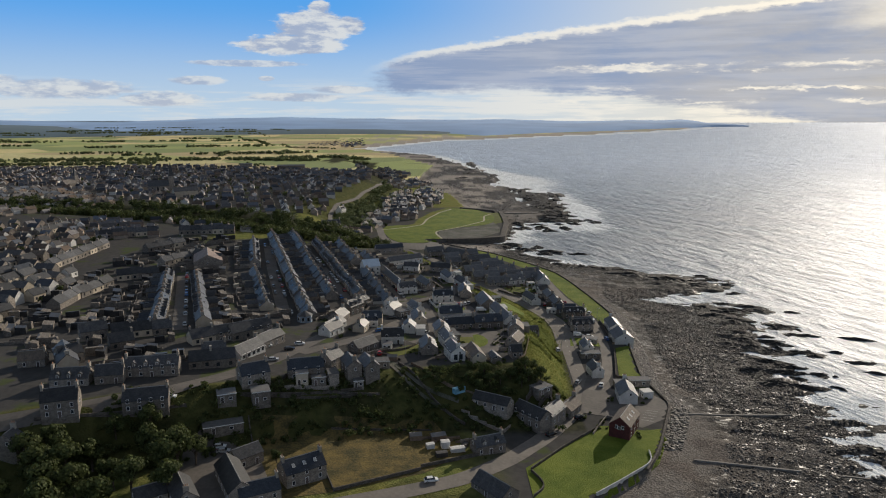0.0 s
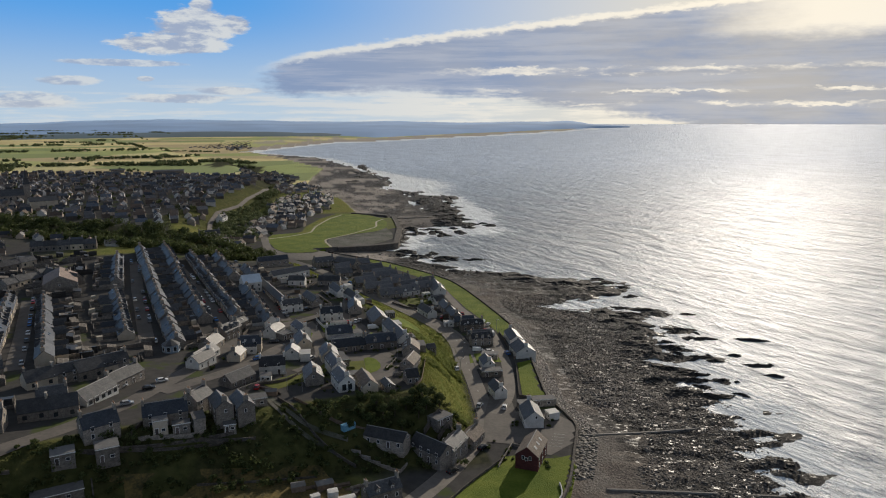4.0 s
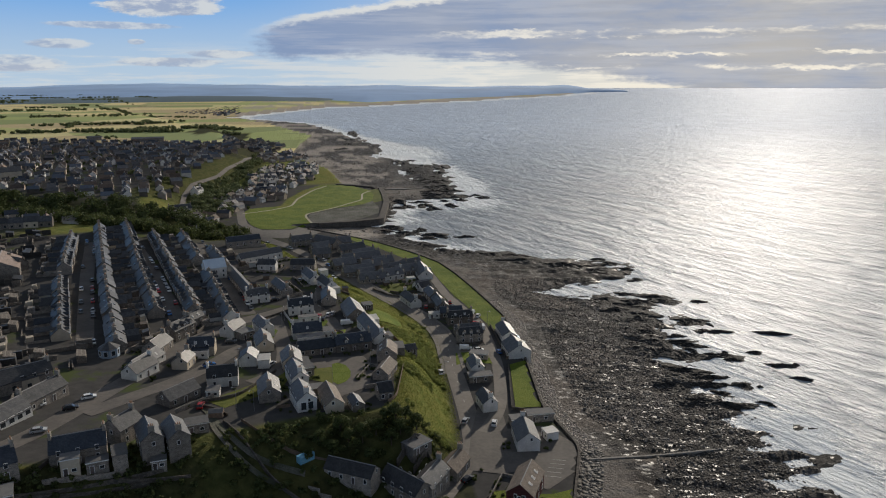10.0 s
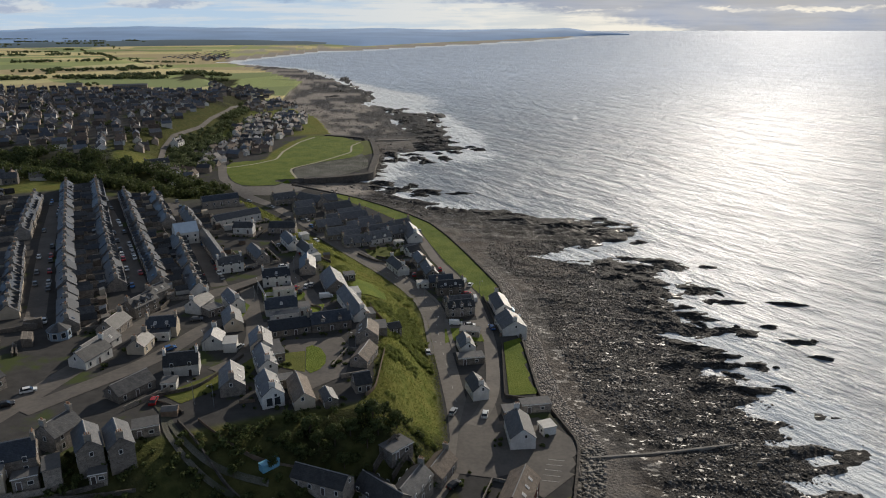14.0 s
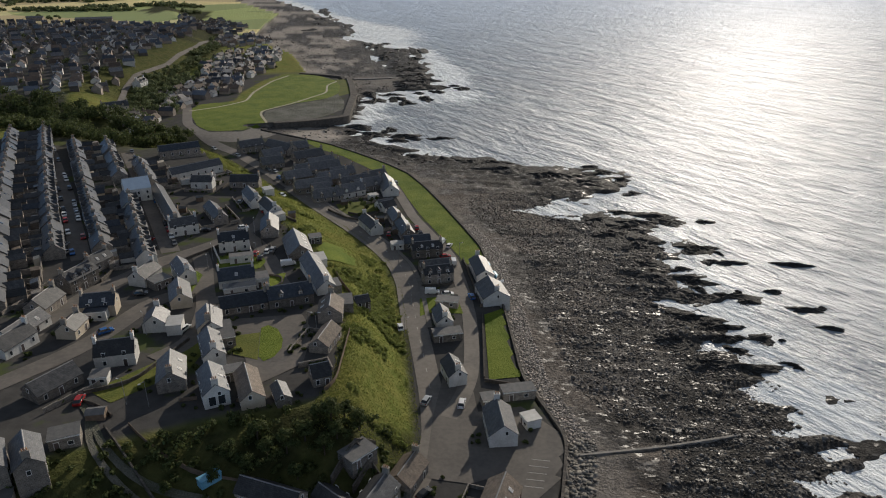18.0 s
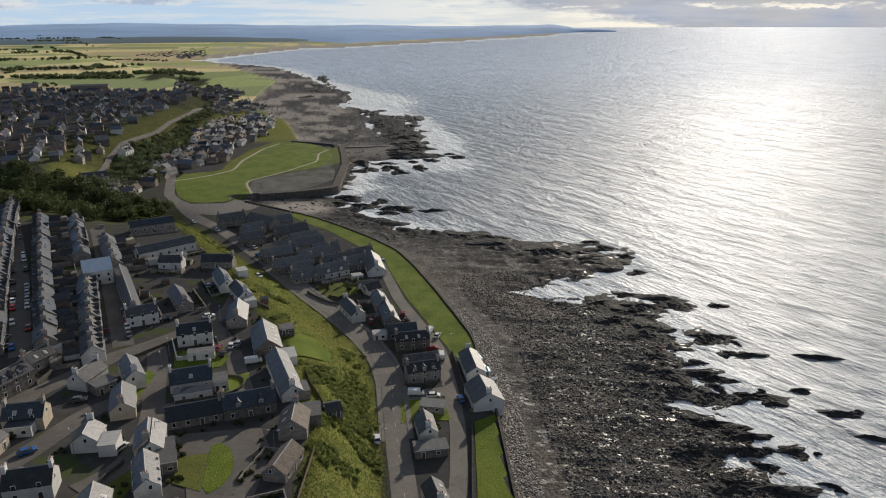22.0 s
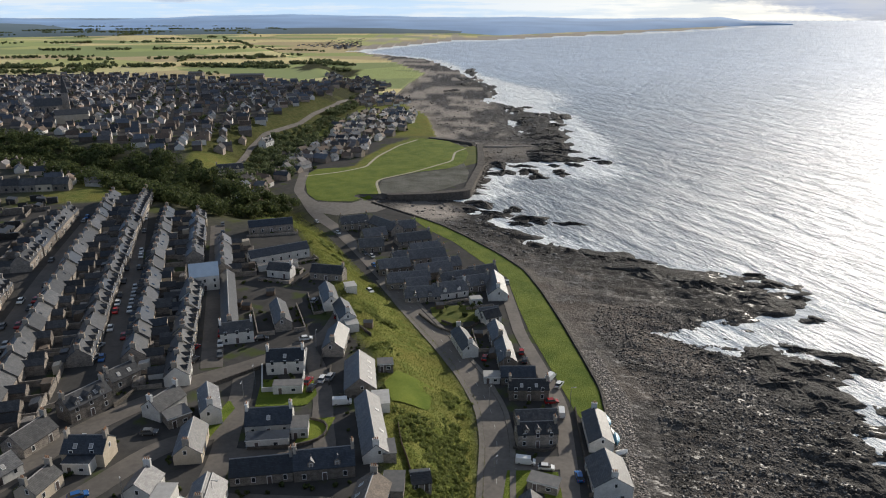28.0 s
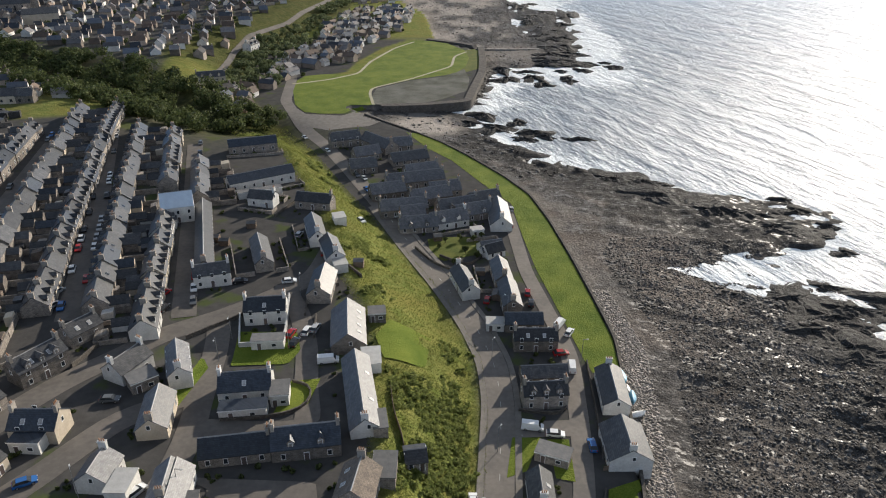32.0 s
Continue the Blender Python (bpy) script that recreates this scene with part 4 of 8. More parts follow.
ribbon("road", [(-12.5, 363), (-9, 348), (-7, 331), (-4.7, 317), (-4, 304), (-6, 290), (-14, 282)], 6.0, ASPHALT, 0.14, "brown-grey asphalt side street", "road")
ribbon("road", [(0.8, 381), (9, 364), (13.7, 348), (16.7, 330), (20, 318), (12, 317), (-4, 318)], 5.5, ASPHALT, 0.15, "asphalt access court between the houses", "road")
patch("court", [(12, 263), (24, 272), (27, 290), (24, 302), (-2, 303), (4, 300), (8, 285)], ASPHALT, 0.14, "asphalt court behind the white gables", "road")
ribbon("road", [(-97.6, 602), (-104, 640), (-106, 680), (-113, 730), (-113, 781), (-98, 850), (-94, 900), (-84, 980), (-80, 1053)], 4.2, ASPHALT, 0.7, "grey road climbing the bluff above the shore houses", "road")
ribbon("road", [(-57, 668), (-62, 720), (-52, 770), (-30, 830), (-10, 900), (-14, 980)], 5.0, ASPHALT, 0.14, "asphalt road through the shore houses", "road")
for shift in (-1, 1):
    ribbon("pavement", [(x + shift * 4.1 * nx, y + shift * 4.1 * ny) for x, y, nx, ny in [(20.6, 461, 0.93, 0.37), (33.6, 429, 0.92, 0.38), (46.5, 400, 0.92, 0.4), (56, 376, 0.95, 0.3), (61, 357, 1, 0.1), (61.8, 341, 1, 0), (60.6, 325, 1, 0), (59.4, 308, 1, 0)]], 1.5, PAVING, 0.24, "narrow paved footway with a raised kerb", "pavement", depth=0.3)

# centre dashes and junction marks
dash_q, dash_t = along(MAIN[6:16], 4.0)
for (x, y), (tx, ty) in zip(dash_q[::2], dash_t[::2]):
    k = new("road_dash", shared("dash", lambda: Shape().box(-1.0, -0.06, -0.1, 1.0, 0.06, 0.0).mesh("road_dash", PAINT)))
    k.matrix_world = pose(x, y, float(ground_at(x, y)) + 0.125, 0, 0, math.degrees(math.atan2(ty, tx)))
    tagged(k, "worn white dash painted on the road", "road marking", "centre line of the coast road", "structure")
for i in range(14):
    k = new("road_dash", shared("give_way", lambda: Shape().box(-0.3, -0.1, -0.1, 0.3, 0.1, 0.0).mesh("road_dash", PAINT)))
    k.matrix_world = pose(65.3 + (i % 2) * 0.5, 324 + i * 1.05, 4.6 + 0.125, 0, 0, 90)
    tagged(k, "short white give-way mark painted across the side road", "road marking", "give-way marks", "structure")

# lawns and gardens
STRIP = [(25, 556), (37, 531), (49, 513.4), (62, 485), (72.9, 463.4), (74.9, 433.4), (77.4, 408), (81, 385.4), (85, 358.3), (86.2, 353), (93.4, 353), (94.4, 369), (92.4, 390), (89.4, 418), (85.4, 448), (80.4, 473), (71, 494), (55.4, 521), (43, 540), (31, 554)]
patch("lawn", STRIP, LAWN, 0.09, "bright mown grass strip behind the sea wall")
patch("lawn", [(82.6, 313), (91.2, 316.5), (84, 275.5), (74.6, 275.7)], LAWN, 0.16, "mown grass plot beside the shore lane")
patch("lawn", [(24, 196), (40, 213.5), (54.6, 228), (59, 228), (59, 226), (71, 224), (80, 226), (69.5, 204), (60, 193), (44, 180.5), (24, 170)], LAWN, 0.13, "wide mown lawn around the red house")
patch("lawn", [(-5.5, 356), (9.5, 356), (12, 348), (10, 342), (-3.5, 341)], LAWN, 0.18, "garden lawn below the white house")
patch("lawn", [(11, 322), (18, 326), (19, 336), (12, 335)], LAWN, 0.18, "small walled garden lawn")
patch("lawn", [(12.6, 295.1), (14.6, 296.4), (17.3, 293.2), (18.8, 287.0), (18.5, 281.4), (16.7, 277.2), (14.1, 275.1), (12.6, 278.1)], LAWN, 0.22, "small rounded green in the middle of the court", step=0.8)
patch("lawn", [(5.5, 291.6), (12.4, 292.2), (12.5, 276.3), (6.0, 280.8)], ROUGH_GRASS, 0.2, "shaded back garden behind the white gables", step=1.0)
patch("garden", [(40.5, 431.0), (44.7, 432.3), (52.1, 433.1), (58.8, 432.8), (57.9, 419.0), (54.6, 417.7), (46.6, 414.3), (42.0, 420.2)], ROUGH_GRASS, 0.13, "planted garden in front of the shore village", "garden", step=1.0)
patch("lawn", [(-13.5, 324), (-10.5, 324), (-8.5, 340), (-11.5, 345)], LAWN, 0.19, "narrow grass verge beside the white house", step=1.0)
patch("lawn", [(-20, 262), (-4, 276), (0, 290), (-6, 296), (-14, 280), (-26, 268)], ROUGH_GRASS, 0.12, "sloping rough grass below the white house", step=1.2)
patch("lawn", [(33, 345), (43, 346), (44, 361), (33, 363), (30, 354)], LAWN, 0.5, "garden lawn on the brow of the slope", step=1.0)
patch("lawn", [(61.5, 316), (66, 318), (70, 328.5), (63.5, 328.5)], LAWN, 0.15, "small roadside lawn", step=1.0)
patch("lawn", [(72, 316), (76, 315), (76.4, 328), (71.5, 328)], LAWN, 0.15, "small roadside lawn", step=1.0)
GREEN = [(-50, 637), (-53, 665), (-50, 677), (-39, 682), (-18, 682), (-12, 705), (6, 784), (15, 803), (32, 799), (45, 789), (58, 763), (61, 735), (58, 707), (52, 690), (43, 680), (21, 667), (1, 647), (-3, 635), (0, 619), (3, 608), (-4, 603), (-12, 589), (-25, 589), (-35, 593), (-43, 608)]
patch("harbour_green", GREEN, LAWN, 0.15, "broad mown green beside the old harbour", step=2.5)
patch("harbour_bed", [(1, 644), (21, 665), (43, 677), (57, 699), (60, 669), (58, 640), (42, 619), (27, 608), (13, 606), (4, 608), (0, 623)], GRAVEL, 0.14, "grey gravel floor of the filled harbour", "harbour", step=2.5)
patch("verge", [(43, 680), (52, 690), (58, 707), (61, 735), (58, 763), (69, 770), (67, 700), (58, 690)], ROUGH_GRASS, 0.12, "worn grass between the green and the harbour wall", step=2.5)
patch("apron", [(-43, 604), (-33, 589), (-12, 585), (3, 606), (15, 602), (37, 611), (42, 601), (18, 586), (5, 566), (-16, 560), (-33, 572), (-43, 589)], PAVING, 0.11, "pale paved apron between the green and the shore village", "road", step=2.5)
patch("field", [(-8, 190), (-33, 177), (-60, 168), (-72, 180), (-68, 212), (-40, 219), (-5, 224), (6, 205)], DRY_GRASS, 0.10, "rough field of yellowed grass", "field", step=2)
ribbon("path", [(-54, 655), (-44, 660), (-31, 668), (-15, 685), (-11, 721), (3, 770), (17, 796)], 2.0, PATH, 0.24, "worn pale footpath across the green", "path")
ribbon("path", [(59, 757), (50, 740), (48, 707), (21, 669), (-2, 645), (-2, 633), (3, 607)], 1.7, PATH, 0.25, "worn pale footpath curving round the harbour bed", "path")
patch("yard", [(58, 262), (80, 262), (86, 250), (84, 236), (70, 226), (62, 240)], ASPHALT, 0.11, "paved yard around the white shore house", "yard")

patch("yard", [(-79, 166), (-84, 196), (-81, 204), (-68.4, 208.5), (-61.5, 198.6), (-52.5, 178), (-50, 166), (-60, 160)], ASPHALT, 0.13, "asphalt yard with parked cars behind the stone house", "yard")
ribbon("path", [(-27, 263.8), (-21.7, 254.1), (-17.2, 243.6), (-12.5, 238), (-7.5, 234.8), (4, 233)], 1.6, GRAVEL, 0.22, "trodden path winding down the shaded bank", "path")
ribbon("path", [(-24, 259), (-20.8, 246), (-16.5, 238.6), (-10, 232.5), (-2, 229)], 1.4, GRAVEL, 0.26, "trodden path branching down the shaded bank", "path")

# sea wall and harbour walls
wall_line("sea_wall", [(np.interp(y, WALL_Y, WALL_X) + 0.2, y) for y in (196, 205, 212, 225, 247, 260, 275, 290, 315, 330, 345, 357, 369, 390, 418, 448, 473, 494, 508, 521, 540, 560, 575, 588)], 0.55, 0.7, MASONRY, "long grey masonry sea wall above the stony beach", "sea wall", drop=3.0, kind="structure")
wall_line("harbour_wall", [(28, 806), (52, 792), (71, 776), (70.6, 730), (69, 690), (60.5, 634), (58, 615), (34, 607), (8, 604)], 0.9, 5.0, MASONRY, "massive stone wall of the old harbour", "harbour wall", drop=4.0, kind="structure")
wall_line("pier", [(71, 776), (95, 779), (118, 784)], 1.2, 3.0, CONCRETE, "low concrete pier running out to the rocks", "pier", drop=3.5, kind="structure")
for pts in ([(89, 243), (111, 242.8), (136, 244.4)], [(82, 207), (109, 202), (136.5, 196.4), (150, 193.7)]):
    wall_line("outfall", pts, 0.42, 0.7, CONCRETE, "low concrete outfall pipe across the rocks", "outfall", drop=1.2)
for i in range(5):
    x, y = 76.1 - 1.1 * i, 241.4 - 2.1 * i
    k = new("bay_line", shared("bay", lambda: Shape().box(0, -0.06, -0.1, 4.4, 0.06, 0.0).mesh("bay_line", PAINT)))
    k.matrix_world = pose(x, y, float(ground_at(x, y)) + 0.135, 0, 0, -20)
    tagged(k, "white line of a parking bay on the asphalt", "road marking", "parking bays by the red house", "structure")
# ---- houses read off one by one ----
house(-51.3, 302.2, -113, 14.9, 8, 4.67, "white", "grey_slate", 0, 0, "low white garage workshop")
house(-50.7, 318.9, -107, 10.5, 9, 5.52, "stone", "slate", 0, 1, "cottage")
house(-45.9, 335.3, 60, 12.3, 8, 6.97, "stone", "slate", 3, 2, "house")
house(-43.8, 351.2, 58, 9.2, 7.5, 5.52, "stone", "slate", 0, 2, "cottage")
house(-25.9, 337.0, 66, 9.9, 8, 5.95, "white", "slate", 0, 2, "house")
house(-14.0, 337.0, -68, 13.0, 6, 6.38, "white", "grey_slate", 0, 1, "house")
house(-12.6, 319.6, -79, 12.7, 8, 5.52, "cream", "grey_slate", 0, 1, "cottage")
house(-34.3, 314.4, 1, 10.1, 8.5, 6.38, "cream", "blue_slate", 0, 2, "house")
house(-38.3, 300.8, -102, 8.1, 7, 5.1, "cream", "slate", 0, 2, "cottage")
house(-16.4, 301.6, -91, 7.5, 8, 5.52, "white", "grey_slate", 0, 1, "cottage")
house(-1.7, 297.2, -82, 10.1, 8, 5.95, "cream", "grey_slate", 0, 1, "house")
house(0.2, 362.6, 7, 11.4, 8, 6.8, "white", "blue_slate", 0, 2, "house")
house(3.4, 330.6, 8, 12.1, 9, 5.95, "white", "blue_slate", 0, 2, "house")
house(7.0, 309.6, 10, 14.4, 8.0, 5.2, "stone", "blue_slate", 0, 1, "long cottage")
house(20.6, 311.8, 10, 14.2, 8.8, 6.1, "stone", "blue_slate", 2, 2, "cottage")
house(23.0, 355.2, -82, 18.0, 11, 5.95, "stone", "grey_slate", 0, 0, "house")
house(29.4, 327.5, -78, 26.6, 8, 5.52, "white", "grey_slate", 0, 1, "cottage")
house(32.5, 298.7, -96, 9.6, 9, 5.95, "stone", "tile", 0, 1, "house")
house(42.3, 311.5, 10, 4.4, 6, 3.4, "stone", "slate", 0, 0, "outbuilding")
house(-19.9, 381.1, 19, 10.8, 7.5, 6.38, "white", "slate", 0, 2, "house")
house(-30.1, 406.3, -72, 51.2, 6, 5.52, "stone", "slate", 0, 1, "cottage")
house(-9.5, 396.6, -70, 18.8, 7, 5.1, "stone", "slate", 0, 1, "cottage")
house(-18.9, 438.1, -11, 10.2, 7, 5.52, "white", "slate", 0, 1, "house")
house(-24.4, 456.8, 33, 26.8, 7.5, 5.95, "white", "blue_slate", 0, 0, "house")
house(-37.1, 494.8, 20, 21.4, 7.5, 5.95, "stone", "blue_slate", 0, 0, "house")
house(0.1, 436.9, -11, 13.9, 7.5, 5.52, "stone", "slate", 0, 1, "house")
house(4.4, 412.6, -73, 16.5, 7, 5.52, "white", "slate", 0, 1, "house")
house(12.2, 398.1, -70, 14.0, 7, 5.52, "white", "slate", 0, 1, "house")
house(12.6, 377.3, -89, 14.8, 8.5, 5.52, "stone", "slate", 0, 1, "cottage")
house(53.4, 396.3, -74, 15.5, 6.5, 5.52, "white", "slate", 0, 2, "cottage")
house(63.3, 419.3, 29, 7.2, 6.5, 4.67, "white", "slate", 0, 0, "cottage")
house(65.2, 402.3, -84, 13.7, 6.5, 5.52, "stone", "slate", 0, 1, "cottage")
house(66.9, 387.8, -86, 15.4, 6.5, 5.52, "stone", "slate", 0, 1, "cottage")
house(69.9, 374.4, 1, 11.4, 6.5, 5.1, "stone", "blue_slate", 0, 0, "cottage")
house(72.3, 365.0, 1, 12.5, 7, 5.95, "stone", "slate", 0, 2, "house")
house(73.0, 350.2, 5, 12.4, 6, 4.67, "stone", "slate", 0, 0, "cottage")
house(72.1, 341.3, 5, 11.4, 7, 6.38, "stone", "slate", 3, 2, "house")
house(89.2, 344.0, -92, 15.6, 8.2, 4.9, "white", "slate", 0, 1, "cottage", pitch=0.62)
house(88.2, 324.2, -89, 12.4, 12.0, 5.9, "white", "slate", 0, 1, "house", pitch=0.62)
house(67.9, 310.0, -90, 9.7, 6, 5.1, "white", "slate", 0, 1, "cottage")
house(65.0, 278.8, -85, 9.3, 6, 5.52, "white", "slate", 0, 1, "cottage")
house(71.4, 252.8, -96, 12.3, 9, 6.38, "white", "grey_slate", 0, 1, "house")
house(-0.7, 296.7, -83, 11.5, 6.5, 5.52, "white", "grey_slate", 0, 0, "cottage")
house(0.9, 280.9, -77, 12.7, 7, 5.95, "white", "grey_slate", 0, 1, "house")
glazed = house(3.3, 261.3, -76, 11.9, 7.5, 6.38, "white", "grey_slate", 0, 1, "house")
for q in (-1.05, 1.05):
    window(glazed, max(v.co.x for v in glazed.children[0].data.vertices) + 0.03, q, 0.9, 90, 1.7, 2.5)
house(-7.4, 270.1, -83, 11.5, 8.5, 5.95, "stone", "grey_slate", 0, 1, "house")
house(11.6, 259.7, -79, 13.4, 7, 5.1, "cream", "tile", 0, 0, "cottage")
house(-22.9, 283.0, 4, 10.2, 8.5, 6.38, "white", "slate", 0, 2, "house")
house(-34.3, 270.0, -131, 12.1, 8, 5.1, "stone", "slate", 0, 0, "hall")
house(28.2, 262.6, 11, 4.9, 7, 5.1, "stone", "slate", 0, 0, "cottage")
house(30.2, 281.5, -113, 10.8, 7, 4.67, "stone", "tile", 0, 0, "cottage")
house(19.0, 255.9, -76, 6.9, 4, 3.4, "stone", "slate", 0, 0, "shed")
red = house(62.9, 223.9, 60, 14.0, 9.4, 7.9, "red", "tile", 0, 0, "timber house")
for q in (-1.1, 1.1):
    window(red, -6.73, q, 3.6, -90, 0.9, 1.3)
house(12.7, 180.1, -52, 13.8, 9, 5.1, "stone", "slate", 0, 0, "workshop")
house(16.5, 232.2, -32, 15.1, 7, 5.1, "stone", "slate", 0, 0, "cottage")
house(30.6, 228.0, -52, 14.5, 8.6, 6.6, "stone", "slate", 0, 0, "old steading house")
house(37.6, 229.6, 55, 12.0, 8.2, 6.4, "stone", "slate", 0, 1, "old steading range")
house(46.0, 239.6, 55, 10.0, 8.0, 5.6, "stone", "tile", 0, 1, "old steading range")
house(12.7, 206.8, 21, 11.2, 7, 5.52, "stone", "slate", 2, 2, "cottage")
house(-44.5, 183.5, 33.7, 13.2, 9.5, 7.4, "stone", "blue_slate", 0, 2, "house")
house(-62.8, 177.0, -62, 20.0, 9.0, 6.5, "stone", "slate", 0, 0, "house")
house(-54.6, 171.6, 27, 12.0, 8.0, 5.6, "stone", "blue_slate", 0, 1, "wing")
house(-63.2, 191.4, 44, 9.5, 7.5, 5.8, "stone", "slate", 0, 0, "wing")
house(-75.2, 170.2, -60, 13.5, 8.0, 6.0, "stone", "slate", 0, 1, "house")
house(-84.5, 170.6, 33, 9.0, 7.5, 4.8, "stone", "slate", 0, 1, "cottage")
house(-68.6, 225.8, 30, 10.5, 9.5, 7.2, "stone", "blue_slate", 0, 2, "house")
house(-51.8, 234.2, 14, 13.6, 9.0, 6.9, "stone", "blue_slate", 0, 2, "house")
house(-44.0, 244.6, 60, 8.5, 8.5, 7.2, "stone", "slate", 0, 2, "house")
house(-35.6, 237.4, -68, 10.5, 7.0, 7.3, "stone", "slate", 0, 1, "gabled house")
house(-29.2, 238.2, -68, 10.5, 7.0, 7.3, "stone", "slate", 0, 1, "gabled house")
house(-121.4, 198.2, 18, 11.0, 9.5, 8.5, "stone", "slate", 0, 2, "tall house")
house(-98.2, 206.1, 14, 14.5, 9, 6.8, "stone", "slate", 0, 2, "house")
house(-105.5, 231.0, 11, 19, 9, 6.8, "stone", "slate", 4, 2, "house")
house(-129.0, 220.4, 8, 13.0, 9, 5.8, "stone", "slate", 3, 2, "house")
house(-117.0, 222.8, 14, 9.5, 9, 6.2, "stone", "slate", 0, 1, "house")
house(-154.0, 241.5, 15, 9.5, 8, 5.6, "stone", "tile", 0, 1, "house")
shop = house(-79.6, 257.6, 64, 15.0, 10, 5.3, "white", "slate", 0, 0, "shop", windows=False)
front = min(v.co.y for v in shop.children[0].data.vertices) - 0.02
for q in (-5.4, -2.7, 0.2, 2.9, 5.6):
    window(shop, q, front, 0.55, 0, 1.9, 2.0)
door(shop, -4.05, front, 0.05, 0)
window(shop, -7.18, 0.0, 0.7, -90, 2.4, 1.9)
house(-74.4, 272.6, 63, 15.5, 8.5, 5.9, "stone", "slate", 0, 2, "shop and house")
house(-50.8, 293.1, 63, 11.4, 8, 5.52, "white", "slate", 0, 1, "house")
house(-90.2, 251.9, 16, 9.4, 9, 6.8, "stone", "slate", 0, 2, "house")
house(-91.6, 280.1, 33, 36.3, 8, 6.8, "stone", "slate", 0, 2, "house")
house(-130.0, 184.5, 89, 5.6, 8, 6.8, "stone", "slate", 0, 1, "house")
# the close rows of the shore village
house(36.7, 439.8, 10, 10.8, 8.6, 5.5, "stone", "grey_slate", 2, 2, "cottage", group="shore village")
house(30.4, 453.9, 13, 14.1, 8.6, 6.4, "stone", "grey_slate", 0, 2, "house", group="shore village")
house(22.8, 470.3, 19, 11.0, 8.6, 6.4, "stone", "grey_slate", 0, 1, "house", group="shore village")
house(40.2, 465.1, 22, 13.0, 8.6, 6.4, "stone", "grey_slate", 0, 2, "house", group="shore village")
house(45.9, 473.3, 17, 10.1, 8.6, 6.0, "stone", "grey_slate", 0, 1, "cottage", group="shore village")
house(33.4, 482.8, 17, 19.1, 8.6, 6.4, "stone", "grey_slate", 0, 2, "house", group="shore village")
house(35.6, 494.0, 23, 11.6, 8.6, 6.0, "stone", "grey_slate", 0, 1, "cottage", group="shore village")
house(9.5, 499.8, 15, 9.2, 8.6, 6.0, "stone", "grey_slate", 0, 1, "cottage", group="shore village")
house(51.2, 455.1, 20, 12.3, 8.6, 6.4, "stone", "grey_slate", 2, 2, "house", group="shore village")
house(47.7, 443.7, 22, 10.9, 8.6, 6.0, "white", "grey_slate", 2, 1, "cottage", group="shore village")
house(57.2, 450.9, 22, 11.3, 8.6, 6.0, "stone", "grey_slate", 2, 1, "cottage", group="shore village")
house(61.7, 461.9, 23, 9.7, 8.6, 6.4, "stone", "grey_slate", 0, 1, "house", group="shore village")
house(-3.7, 535.9, 22, 11.4, 8.6, 6.9, "stone", "grey_slate", 0, 2, "house", group="shore village")
house(13.6, 530.3, -47, 15.5, 8.6, 6.4, "stone", "grey_slate", 0, 1, "house", group="shore village")
house(23.5, 529.7, 12, 9.2, 8.6, 6.0, "stone", "grey_slate", 0, 1, "cottage", group="shore village")
house(9.1, 516.3, 26, 9.6, 8.6, 6.0, "stone", "grey_slate", 0, 0, "cottage", group="shore village")
house(67.1, 447.7, -88, 15.4, 8.6, 6.0, "white", "grey_slate", 0, 1, "cottage", group="shore village")
house(62.7, 421.5, 18, 6.1, 7.5, 4.6, "white", "grey_slate", 0, 0, "cottage", group="shore village")
house(29.2, 511.3, 22, 13.4, 8.6, 5.5, "stone", "grey_slate", 0, 1, "cottage", group="shore village")
house(34.1, 449.5, 17, 7.1, 8.6, 5.5, "stone", "grey_slate", 0, 0, "cottage", group="shore village")
# ---- extensions, sheds, garden walls, lamps ----
FELT = mat("roof_felt", (0.12, 0.12, 0.12), (0.17, 0.165, 0.16), 1.5, 0.8, 0.2, vary=0.2)
PALE_ROOF = mat("pale_roof_sheet", (0.42, 0.41, 0.39), (0.33, 0.32, 0.30), 1.5, 0.6, 0.2, vary=0.15)
TARP = mat("blue_tarpaulin", (0.10, 0.30, 0.45), (0.20, 0.42, 0.55), 0.8, 0.5, 0.4)
FABRIC = mat("white_cover", (0.72, 0.72, 0.70), (0.58, 0.58, 0.56), 0.8, 0.6, 0.3)
IRON = mat("galvanised_steel", (0.30, 0.31, 0.32), (0.22, 0.22, 0.23), 0.4, 0.5, metal=0.6)
LENS = mat("lamp_lens", (0.6, 0.6, 0.58), (0.5, 0.5, 0.48), 0.2, 0.3)


def addon(x, y, turn, length, width, height, wall, top, word):
    """A low flat-roofed extension with a roof slab, a door and a window."""
    ob = base_of("extension", x, y, float(land(x, y, False)), turn, f"{WALL_WORDS[wall]} flat-roofed {word} beside a house", "extension", "extensions and sheds")
    l2, h = length / 2, width / 2
    piece("body", Shape().box(-l2, -h, -2, l2, h, height).mesh("body", WALLS[wall]), ob)
    piece("roof", Shape().box(-l2 - 0.15, -h - 0.15, height + 0.003, l2 + 0.15, h + 0.15, height + 0.2).mesh("roof", top), ob)
    piece("fascia", Shape().box(-l2 - 0.18, -h - 0.18, height - 0.12, l2 + 0.18, -h - 0.153, height + 0.14).mesh("fascia", FRAME_W), ob)
    door(ob, -l2 * 0.5, -h - 0.01, 0.05, 0)
    window(ob, l2 * 0.4, -h - 0.01, 0.9, 0, 1.2, 1.0)


